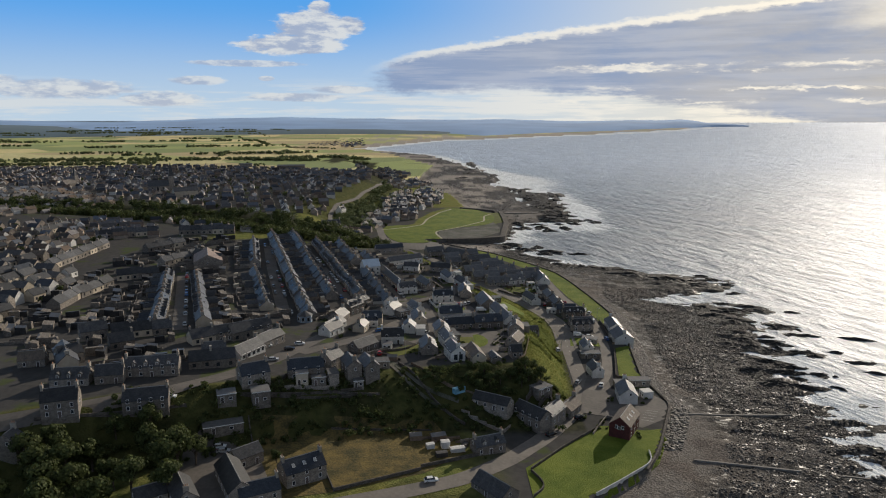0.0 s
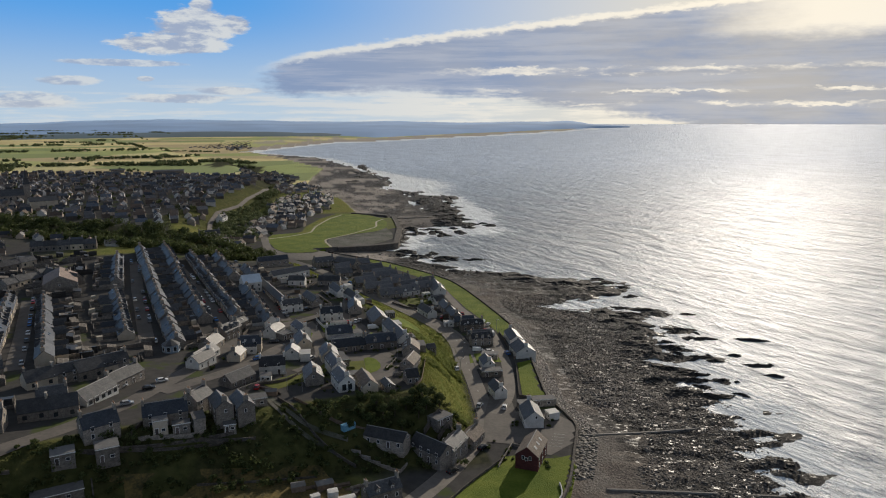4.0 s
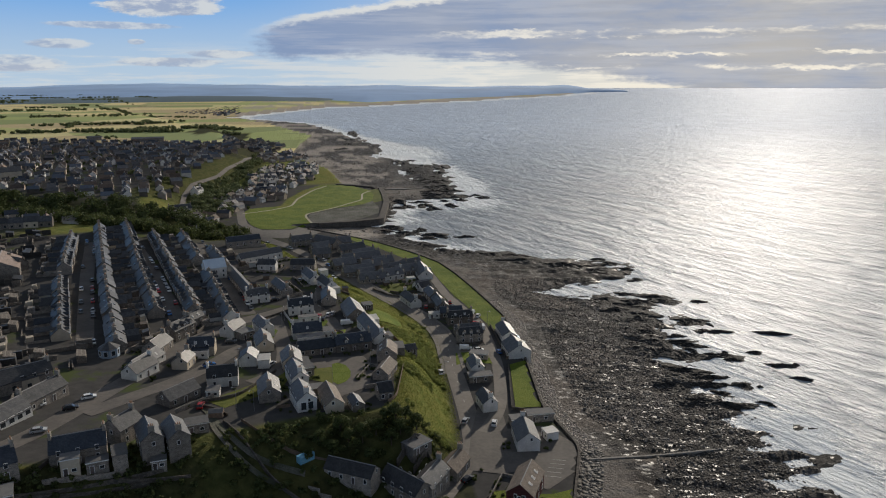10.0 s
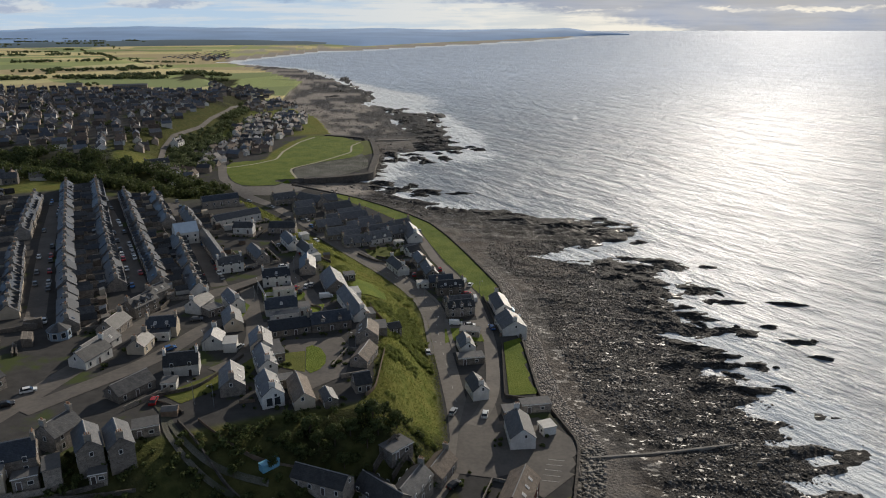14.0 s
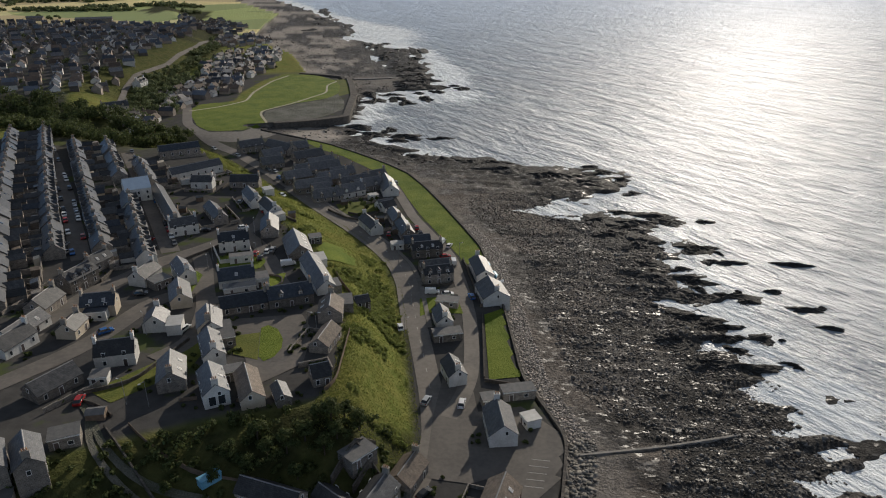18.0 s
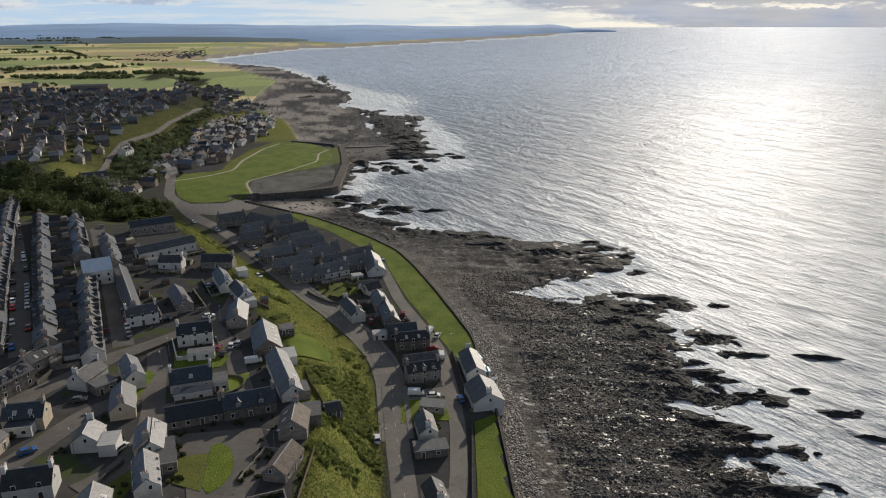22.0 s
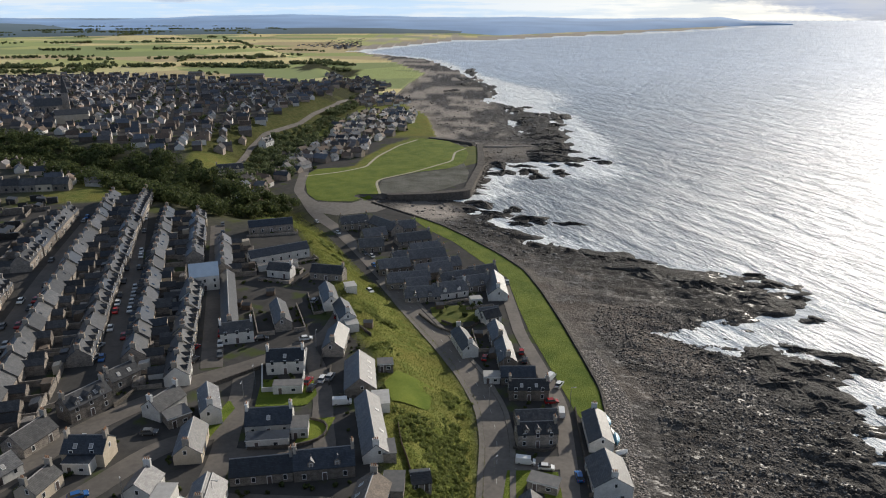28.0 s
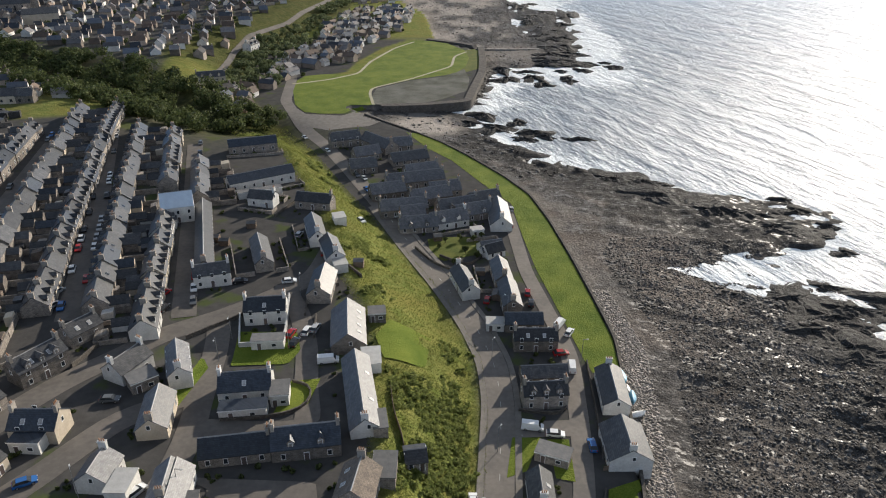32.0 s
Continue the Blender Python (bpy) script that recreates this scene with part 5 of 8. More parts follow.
def roof_lights(x, y, turn, spots, pitch=38.7):
    """Roof windows lying in a slope: frame and pane, a little proud of the slates."""
    for px, py, pz, side in spots:
        def make():
            f = Shape().box(-0.45, -0.62, 0, 0.45, 0.62, 0.09)
            g = Shape().box(-0.37, -0.54, 0.092, 0.37, 0.54, 0.11)
            return f.mesh("roof_window", FRAME_W), g.mesh("pane", PALE_ROOF)
        f, g = shared("roof_window", make)
        ob = new("roof_window", f)
        ob.matrix_world = pose(x, y, float(land(x, y, False)), 0, 0, turn) @ pose(px, py, pz, -pitch * side)
        tagged(ob, "tilted roof window set in a slate slope", "roof window", "roof windows")
        piece("pane", g, ob)


def garden_wall(points, height=1.1, look_="stone", thick=0.35):
    m = {"stone": MASONRY, "white": WHITE, "wood": TIMBER}[look_]
    wall_line("garden_wall" if look_ != "wood" else "fence", points, height, thick if look_ != "wood" else 0.1, m, {"stone": "low grey stone garden wall", "white": "white-painted garden wall", "wood": "weathered board fence round a garden"}[look_], "wall" if look_ != "wood" else "fence")


def lamp_post(x, y, turn):
    def make():
        p = Shape().tube(0, 0, -0.3, 7.0, 0.09, 0.05, 8)
        a = Shape().box(-0.04, -0.04, 6.95, 1.0, 0.04, 7.03)
        k = Shape().box(0.9, -0.12, 6.84, 1.5, 0.12, 6.98)
        return p.mesh("pole", IRON), a.mesh("arm", IRON), k.mesh("lantern", LENS)
    p, a, k = shared("lamp", make)
    ob = base_of("street_lamp", x, y, float(land(x, y, False)), turn, "slender grey street lamp with a short arm", "street lamp", "street lamps")
    piece("pole", p, ob)
    piece("arm", a, ob)
    piece("lantern", k, ob)


def shed(x, y, turn, length, width, height, word="timber garden shed"):
    ob = base_of("shed", x, y, float(land(x, y, False)), turn, f"small {word} standing in a yard", "shed", "extensions and sheds")
    h = width / 2
    piece("body", Shape().prism([(-h, -1), (h, -1), (h, height * 0.75), (0, height), (-h, height * 0.75)], -length / 2, length / 2).mesh("body", TIMBER), ob)
    for s in (-1, 1):
        prof = [(s * (h + 0.12), height * 0.75 - 0.04), (0, height + 0.02), (0, height + 0.1), (s * (h + 0.12), height * 0.75 + 0.05)]
        piece("roof_slope", Shape().prism(prof if s < 0 else prof[::-1], -length / 2 - 0.1, length / 2 + 0.1).mesh("roof_slope", FELT), ob)


def covered_boat(x, y, turn, length, cover, word):
    ob = base_of("boat", x, y, float(land(x, y, False)) + 0.15, turn, f"small boat under a {word} cover, on the hard", "boat", "boats laid up")
    s, rings = Shape(), []
    for i, (f, w) in enumerate(((-0.5, 0.7), (-0.25, 0.95), (0.1, 1.0), (0.35, 0.7), (0.5, 0.08))):
        for a, b in ((-0.45, 0.0), (-1.0, 0.8), (-0.45, 1.15), (0.0, 1.35), (0.45, 1.15), (1.0, 0.8), (0.45, 0.0)):
            s.v.append((f * length, a * w * 1.0, b * (1.0 if b < 1 else 0.9 + 0.1 * w)))
    for i in range(4):
        for j in range(7):
            k = (j + 1) % 7
            s.f.append((i * 7 + j, i * 7 + k, (i + 1) * 7 + k, (i + 1) * 7 + j))
    s.f += [tuple(range(6, -1, -1)), tuple(range(28, 35))]
    piece("hull", s.mesh("hull", cover), ob)
    piece("keel", Shape().box(-length * 0.4, -0.06, -0.15, length * 0.35, 0.06, 0.05).mesh("keel", TIMBER), ob)


# extensions and sheds where they stand
addon(3.6, 349.9, 5, 8, 3.5, 2.6, "white", FELT, "garage")
addon(4.9, 322.5, 8, 10, 3.5, 2.7, "white", BLUE_SLATE, "lean-to")
addon(11.6, 328.1, 8, 4, 5.5, 3.2, "white", FELT, "extension")
addon(29.5, 363.2, 8, 4.5, 4, 2.6, "stone", FELT, "garden room")
addon(30.3, 341.8, -82, 7, 4.5, 3, "white", PALE_ROOF, "extension")
addon(34.6, 318.3, -80, 6, 3, 2.6, "stone", FELT, "outhouse")
addon(36.9, 304.3, -90, 7, 4.5, 2.8, "stone", FELT, "extension")
addon(72.1, 321.9, -22, 7.5, 4.2, 2.5, "stone", FELT, "garage")
addon(61.8, 374.0, 0, 5, 4, 2.4, "white", PALE_ROOF, "conservatory")
addon(71.6, 264.6, 0, 4, 4, 2.6, "stone", FELT, "garage")
addon(80.2, 266.8, 0, 9, 4, 2.8, "stone", FELT, "outhouse")
addon(79.9, 254.2, -80, 4, 4, 2.7, "white", PALE_ROOF, "conservatory")
addon(67.5, 300.6, 0, 9, 4.5, 2.6, "stone", FELT, "store")
addon(35.1, 239.0, 35, 7, 5, 2.5, "stone", FELT, "stone store")
addon(15.4, 391.0, -70, 7, 4, 2.8, "white", PALE_ROOF, "conservatory")
addon(10.5, 424.5, -70, 5, 4, 3, "white", PALE_ROOF, "extension")
addon(-22.1, 445.8, 25, 16, 3, 2.6, "white", FELT, "garages")
addon(-19.8, 383.1, -72, 6, 4, 2.6, "stone", TILE, "outhouse")
addon(58.4, 435.1, 15, 4.5, 3.5, 2.6, "white", PALE_ROOF, "extension")
addon(-20.9, 332.2, 40, 6, 5, 3, "stone", FELT, "extension")
addon(-10.9, 298.6, -90, 6, 4, 3.2, "white", PALE_ROOF, "extension")
addon(2.9, 292.6, -80, 7, 4, 3, "stone", FELT, "extension")
addon(-34.3, 310.5, 0, 6, 5, 3, "white", BLUE_SLATE, "extension")
addon(3.7, 286.9, 10, 5, 4, 3.2, "stone", FELT, "extension")
addon(7.0, 268.3, 10, 5, 3.5, 3, "stone", FELT, "extension")
addon(-24.5, 272.5, 0, 4, 4, 2.4, "white", FELT, "porch")
addon(-98.3, 206.8, 20, 6, 5, 3.4, "stone", FELT, "extension")
addon(-75.2, 215.1, 20, 6, 5, 3.0, "stone", FELT, "extension")
addon(-64.5, 218.0, 20, 6, 6, 4, "stone", FELT, "extension")
addon(-41.6, 231.6, -72, 6, 3.4, 4.2, "stone", FELT, "lean-to")
addon(-52.2, 228.6, 14, 4.2, 4, 4.4, "cream", FELT, "rear extension")
addon(-46.4, 229.8, 14, 5, 3, 3.0, "stone", FELT, "rear extension")
addon(-32.4, 231.6, 10, 3.6, 3, 2.6, "stone", FELT, "store")
addon(-25.4, 247.4, 12, 6.0, 4.6, 2.9, "stone", FELT, "hut")
addon(-74.0, 205.6, 21, 12.5, 4.5, 2.6, "stone", FELT, "row of garages")


def corner_shop(x, y, turn):
    """An eight-sided glazed shop under a pointed slate roof."""
    ob = base_of("corner_shop", x, y, float(land(x, y, False)), turn, "pale blue eight-sided corner shop with tall white-framed windows", "shop")
    piece("body", Shape().tube(0, 0, -2, 3.3, 3.5, 3.5, 8).mesh("body", WALLS["blue"]), ob)
    piece("roof", Shape().tube(0, 0, 3.303, 5.4, 3.9, 0.25, 8).mesh("roof", SLATE), ob)
    for i in range(8):
        a = radians(22.5 + 45 * i)
        window(ob, 3.27 * math.cos(a), 3.27 * math.sin(a), 0.8, math.degrees(a) + 90, 1.5, 1.9)


corner_shop(-66.2, 314.0, 17)
garden_wall([(29.0, 234.6), (33.0, 239.8), (39.5, 244.6)], 2.6, "stone")
garden_wall([(33.4, 233.0), (36.6, 236.4), (38.8, 239.6)], 2.2, "stone")
garden_wall([(35.2, 240.6), (38.8, 237.4), (42.0, 234.8)], 2.4, "stone")
garden_wall([(-43, 226.4), (-33, 227.6), (-24.5, 229.5)], 1.2, "stone")
garden_wall([(-70, 218), (-48, 223), (-34, 227)], 1.0, "stone")
garden_wall([(-60, 226), (-57.5, 236)], 1.1, "stone")
garden_wall([(-45, 231), (-43, 240)], 1.1, "stone")
garden_wall([(-31, 236), (-29.5, 244)], 1.1, "stone")
garden_wall([(-19, 252), (-12, 240), (-5, 231), (6, 224)], 1.0, "stone")
garden_wall([(-14, 252), (-8, 243), (0, 238), (10, 236)], 0.9, "wood")
garden_wall([(-40, 214), (-20, 217), (-6, 219)], 0.7, "stone")
garden_wall([(12.8, 334.5), (17.4, 333.9), (18.8, 327.7), (16.8, 323.4), (10.1, 321.1), (0.3, 320.0)], 0.9, "stone")
garden_wall([(-3.6, 349.1), (7.5, 350.3), (3.9, 373.7)], 1.5, "white")
garden_wall([(-3.6, 349.1), (-7.3, 363.5)], 1.3, "white")
garden_wall([(35.7, 332.7), (37.2, 322.4), (39.4, 318.2), (39.9, 314.2)], 1.2, "wood")
garden_wall([(85.4, 357.7), (84.4, 338.5), (83.1, 321.6)], 1.0, "stone")
garden_wall([(65.7, 337.8), (77.2, 335.9), (79.0, 346.2)], 0.9, "stone")
garden_wall([(82.5, 318.5), (91.7, 320.1)], 1.3, "wood")
garden_wall([(13.1, 363.8), (14.4, 353.2)], 1.1, "stone")
garden_wall([(18.2, 347.1), (23.1, 346.4)], 1.0, "stone")
garden_wall([(73.1, 275.3), (83.0, 270.2)], 1.1, "stone")
garden_wall([(81.9, 312.8), (73.4, 276.3)], 1.0, "stone")
garden_wall([(37.2, 288.4), (31.5, 259.2), (28.9, 257.3)], 1.2, "wood")
garden_wall([(-27.0, 267.0), (-17.0, 270.2), (-6.5, 291.8)], 1.1, "stone")
garden_wall([(-4.6, 259.9), (-0.5, 260.1)], 1.0, "wood")
garden_wall([(8.6, 257.1), (13.3, 257.2)], 1.0, "wood")
garden_wall([(-26.6, 263.5), (-22.1, 261.7), (-18.3, 255.9)], 1.0, "stone")
garden_wall([(-72.2, 217.5), (-54.0, 222.6), (-31.1, 230.4)], 1.1, "stone")
garden_wall([(43.2, 181.3), (52.9, 189.1), (66.3, 200.7), (67.1, 208.0)], 0.9, "white")
garden_wall([(25.5, 193.9), (29.4, 185.1), (24.2, 178.9)], 1.0, "stone")
garden_wall([(54.6, 226.7), (39.7, 212.5), (25.6, 195.0)], 1.0, "stone")
garden_wall([(-9.3, 193.2), (11.0, 203.6)], 1.2, "stone")
garden_wall([(-34.4, 177.0), (-9.2, 191.7)], 1.1, "stone")
garden_wall([(-42.9, 200.2), (-34.5, 177.6)], 1.0, "stone")
garden_wall([(-67.1, 211.2), (-62.4, 198.5)], 1.0, "stone")
garden_wall([(-39.9, 337.9), (-37.5, 352.1), (-37.2, 355.7)], 1.2, "stone")
garden_wall([(-61.8, 337.6), (-57.0, 333.0)], 1.2, "stone")
garden_wall([(-12.3, 297.7), (-10.1, 302.3)], 1.4, "white")
garden_wall([(45.2, 417.7), (55.0, 409.9), (59.5, 417.9)], 1.0, "stone")
garden_wall([(36.5, 423.7), (43.7, 411.4), (49.4, 407.6)], 1.0, "stone")
garden_wall([(10.1, 363.8), (8.6, 375.6), (16.7, 380.6)], 1.0, "stone")
garden_wall([(17.5, 392.7), (22.6, 386.3)], 0.9, "stone")
garden_wall([(-12.6, 427.6), (-8.3, 441.1)], 1.0, "stone")
garden_wall([(-18.0, 352.2), (-5.5, 365.0)], 1.1, "stone")
garden_wall([(-127.9, 193.9), (-107.0, 200.9), (-86.8, 209.5)], 1.1, "stone")
lamp_post(-6.9, 343.0, 271)
lamp_post(9.0, 348.6, 116)
lamp_post(7.0, 374.1, 90)
lamp_post(-0.1, 297.8, 359)
lamp_post(28.0, 287.6, 4)
lamp_post(-11.0, 258.9, 218)
lamp_post(-18.6, 297.1, 119)
lamp_post(-6.5, 352.8, 276)
lamp_post(54.7, 304.0, 350)
lamp_post(60.2, 357.8, 62)
lamp_post(59.9, 323.9, 58)
lamp_post(65.8, 380.2, 135)
lamp_post(25.8, 288.8, 335)
lamp_post(-16.3, 260.8, 149)
lamp_post(84.0, 358.2, 11)
shed(33.4, 296.9, 10, 3, 2.2, 2.4)
shed(-21.5, 256.3, 0, 4, 3, 2.4)
shed(-11.4, 212.5, 10, 4, 3, 2.4)
shed(-3.8, 213.3, 15, 5, 3, 2.4)
shed(44.2, 430.7, 10, 3, 3, 2.4)
shed(-18.4, 418.8, 10, 3, 2.5, 2.4)
shed(-27.3, 407.4, 0, 3, 2.5, 2.4)
shed(-23.5, 405.1, 0, 3, 2.2, 2.4)
shed(20.9, 393.8, 0, 3, 2.5, 2.4)
shed(58.6, 405.7, 0, 3, 2.5, 2.4)
shed(63.4, 390.7, 80, 4, 3, 2.4)
covered_boat(93.3, 350.8, -85, 5, TARP, "blue")
covered_boat(94.1, 348.6, -80, 4.5, FABRIC, "white")
covered_boat(94.9, 345.3, -95, 4.5, TARP, "blue")
covered_boat(94.7, 338.9, 20, 4.5, FABRIC, "white")
roof_lights(23.0, 355.2, -82, [(-4.7, 2.75, 3.92, 1), (-1.6, 2.75, 3.92, 1), (1.6, 2.75, 3.92, 1), (4.7, 2.75, 3.92, 1)])
roof_lights(32.5, 298.7, 84, [(-1.7, 2.25, 4.32, 1), (1.7, 2.25, 4.32, 1)])
roof_lights(-34.3, 314.4, 1, [(-1.8, -2.12, 4.85, -1), (1.8, -2.12, 4.85, -1)])
roof_lights(0.2, 362.6, 7, [(0.0, -2.00, 5.37, -1)])
roof_lights(-45.9, 335.3, 60, [(-2.2, -2.00, 5.54, -1), (2.2, -2.00, 5.54, -1)])
roof_lights(-43.8, 351.2, 58, [(-1.6, -1.88, 4.19, -1), (1.6, -1.88, 4.19, -1)])
roof_lights(-51.3, 302.2, 67, [(-3.5, -2.00, 3.24, -1), (0.0, -2.00, 3.24, -1), (3.5, -2.00, 3.24, -1)])
roof_lights(67.9, 310.0, -90, [(0.0, 1.50, 4.07, 1)])
roof_lights(65.0, 278.8, -85, [(-1.6, 1.50, 4.49, 1), (1.6, 1.50, 4.49, 1)])
roof_lights(29.4, 327.5, -78, [(-4.7, 2.00, 4.09, 1), (4.7, 2.00, 4.09, 1)])
roof_lights(3.3, 261.3, -76, [(0.0, 1.88, 5.05, 1)])
roof_lights(-7.4, 270.1, -83, [(-2.0, 2.12, 4.42, 1), (2.0, 2.12, 4.42, 1)])
roof_lights(3.4, 330.6, 8, [(0.0, -2.25, 4.32, -1)])
roof_lights(72.3, 365.0, 1, [(-2.2, -1.75, 4.72, -1), (2.2, -1.75, 4.72, -1)])
roof_lights(62.9, 223.9, 60, [(-3.2, -2.0, 6.47, -1), (0.0, -2.0, 6.47, -1), (3.2, -2.0, 6.47, -1)])
roof_lights(-44.5, 183.5, 33.7, [(-3.4, -2.0, 6.0, -1), (0.0, -2.0, 6.0, -1), (3.4, -2.0, 6.0, -1)])
# ---- the builder's yard beside the field ----
CRATE_W = mat("pale_sheeting", (0.66, 0.64, 0.60), (0.5, 0.48, 0.45), 0.8, 0.6, 0.2)
SKIP = mat("black_steel", (0.03, 0.03, 0.032), (0.06, 0.05, 0.045), 0.5, 0.6, 0.2)


def plank_stack(x, y, turn, count, length, words):
    ob = base_of("timber_stack", x, y, float(land(x, y, False)) + 0.1, turn, words, "timber stack", "stacks in the yard")
    rng = random.Random(int(x * 10))
    for i in range(count):
        l0, row, z0 = length * rng.uniform(0.8, 1.05), i % 4, 0.22 * (i // 4)
        piece("plank", shared(("plank", round(l0, 0)), lambda: Shape().box(-l0 / 2, -0.14, 0, l0 / 2, 0.14, 0.2).mesh("plank", TIMBER)), ob, pose(rng.uniform(-0.2, 0.2), row * 0.34 - 0.5, z0, 0, 0, rng.uniform(-2, 2)))


def yard_box(x, y, turn, l0, w0, h0, material, words, name="site_box"):
    ob = base_of(name, x, y, float(land(x, y, False)) + 0.1, turn, words, "storage box", "boxes in the yard")
    piece("body", Shape().box(-l0 / 2, -w0 / 2, 0, l0 / 2, w0 / 2, h0).mesh("body", material), ob)
    piece("lid", Shape().prism([(-w0 / 2 - 0.08, h0 + 0.003), (w0 / 2 + 0.08, h0 + 0.003), (w0 / 2 + 0.08, h0 + 0.1), (0, h0 + 0.22), (-w0 / 2 - 0.08, h0 + 0.1)], -l0 / 2 - 0.08, l0 / 2 + 0.08).mesh("lid", material), ob)
    for q in (-0.3, 0.3):
        piece("skid", Shape().box(q * l0 - 0.15, -w0 / 2, -0.1, q * l0 + 0.15, w0 / 2, -0.002).mesh("skid", TIMBER), ob)


for x, y, turn, k, l0 in ((-3.5, 215, 12, 12, 5.0), (-8.5, 213, 14, 8, 5.5), (1.5, 214, 10, 12, 4.5), (4.5, 212, 16, 8, 4.0), (-1, 212, 8, 6, 4.5), (-6, 210, 40, 6, 3.5)):
    plank_stack(x, y, turn, k, l0, "stack of grey weathered timber lying in the yard")
yard_box(-6.4, 206.5, 20, 2.6, 1.8, 1.5, CRATE_W, "white sheeted crate standing in the yard")
yard_box(-1.4, 207.5, 10, 2.8, 2.4, 2.2, CRATE_W, "white site hut with a low roof")
yard_box(2.6, 205.2, 14, 4.8, 2.2, 1.3, CRATE_W, "long pale container box in the yard")
yard_box(-2.7, 201.2, 14, 3.6, 1.9, 1.4, SKIP, "black steel skip beside the yard wall")
yard_box(5.2, 208.5, 60, 2.2, 1.6, 1.2, SKIP, "dark steel bin beside the yard wall")
yard_box(4.2, 236.2, 35, 4.6, 2.0, 1.9, TARP, "pale blue caravan-sized box on the bank", "trailer")
# ---- terraces: rows of joined houses on the upper streets ----
def terrace(points, wall_names, width=6.8, ridge=6.2, dormers=True, yard=-1, group="terrace"):
    """Joined houses along a line of ridges, stepped in height; each has its own chimney, dormers, roof windows and rear wings."""
    p = np.array(points, float)
    d = np.r_[0, np.cumsum(np.hypot(*np.diff(p, axis=0).T))]
    rng = random.Random(int(abs(p[0, 0]) * 7 + p[0, 1]))
    s, step_ = 0.0, 0.0
    while s < d[-1] - 4:
        unit = rng.uniform(8.2, 11.4)
        m = min(s + unit / 2, d[-1])
        x, y = np.interp(m, d, p[:, 0]), np.interp(m, d, p[:, 1])
        k = min(int(np.searchsorted(d, m)), len(p) - 1)
        turn = math.degrees(math.atan2(p[k, 1] - p[k - 1, 1], p[k, 0] - p[k - 1, 0]))
        if math.cos(radians(turn)) < 0:
            turn += 180
        wall = rng.choice(wall_names)
        wm, rm = WALLS[wall], rng.choice((SLATE, SLATE, SLATE, BLUE_SLATE))
        step_ = max(-0.8, min(0.8, step_ + rng.choice((-0.7, -0.35, 0.35, 0.7))))
        r, shift = ridge + step_, rng.uniform(-0.35, 0.35)
        e = r - width / 2 * 0.84
        z = float(land(x, y, False))
        ob = base_of("terraced_house", x, y, z, turn, f"{WALL_WORDS[wall]} terraced house with a {'grey' if rm is SLATE else 'dark blue'} slate roof", "house", group)
        gabled(ob, 0, shift, 0, unit - 0.05, width, r, e, wm, rm, 0.2, False)
        chimney(ob, unit / 2 - 0.4, r + 0.05, 2, COPE)
        if rng.random() < 0.5:
            chimney(ob, -unit / 2 + 0.5, r - 0.05, 1, COPE)
        front = -yard
        if dormers and rng.random() < 0.85:
            for q in (-0.24, 0.24):
                dormer(ob, q * unit, front, width, r, e, wm, rm)
        elif rng.random() < 0.6:
            piece("roof_window", SKYLIGHT, ob, pose(rng.uniform(-2, 2), front * 1.7 + shift, r - 1.7 * 0.84 + 0.2, -40 * front))
        for q in (-0.3, 0.3):
            window(ob, q * unit, front * (width / 2 + 0.01) + shift, 0.9, 0 if front < 0 else 180)
        door(ob, 0, front * (width / 2 + 0.01) + shift, 0.05, 0 if front < 0 else 180, False)
        if rng.random() < 0.88:
            wide, deep, rr = rng.uniform(3.4, 4.6), rng.uniform(3.5, 6.5), r - rng.uniform(1.7, 3.0)
            at = rng.choice((-1, 1)) * (unit / 2 - wide / 2 - 0.2)
            gabled(ob, at, yard * (width / 2 + deep / 2 - 0.9) + shift, 90, deep + 1, wide, rr, rr - wide * 0.36, wm, rm, 0.15, False)
            if rng.random() < 0.5:
                piece("roof_window", SKYLIGHT, ob, pose(-at, yard * 1.7 + shift, r - 1.7 * 0.84 + 0.2, -40 * yard))
        elif rng.random() < 0.7:
            dormer(ob, rng.uniform(-1.5, 1.5), yard, width, r, e, wm, rm)
        back = yard * (width / 2 + 0.4)
        far = yard * (width / 2 + rng.uniform(8.0, 10.5))
        piece("yard_wall", Shape().box(unit / 2 - 0.3, min(back, far), -1.5, unit / 2 - 0.02, max(back, far), 1.6).box(-unit / 2, far - 0.15, -1.5, unit / 2 - 0.301, far + 0.15, 1.6).mesh("yard_wall", STONE), ob)
        if rng.random() < 0.8:
            o0, deep = rng.uniform(-unit / 2 + 0.2, 0.4), rng.uniform(2.0, 3.2)
            y0, y1 = sorted((far - yard * 0.16, far - yard * deep))
            piece("outhouse", Shape().prism([(y0, -1.5), (y1, -1.5), (y1, 2.1 + rng.uniform(0, 0.6)), (y0, 2.2)], o0, o0 + rng.uniform(2.4, 3.6)).mesh("outhouse", rng.choice((SLATE, STONE, wm, TILE, CREAM))), ob)
        s += unit


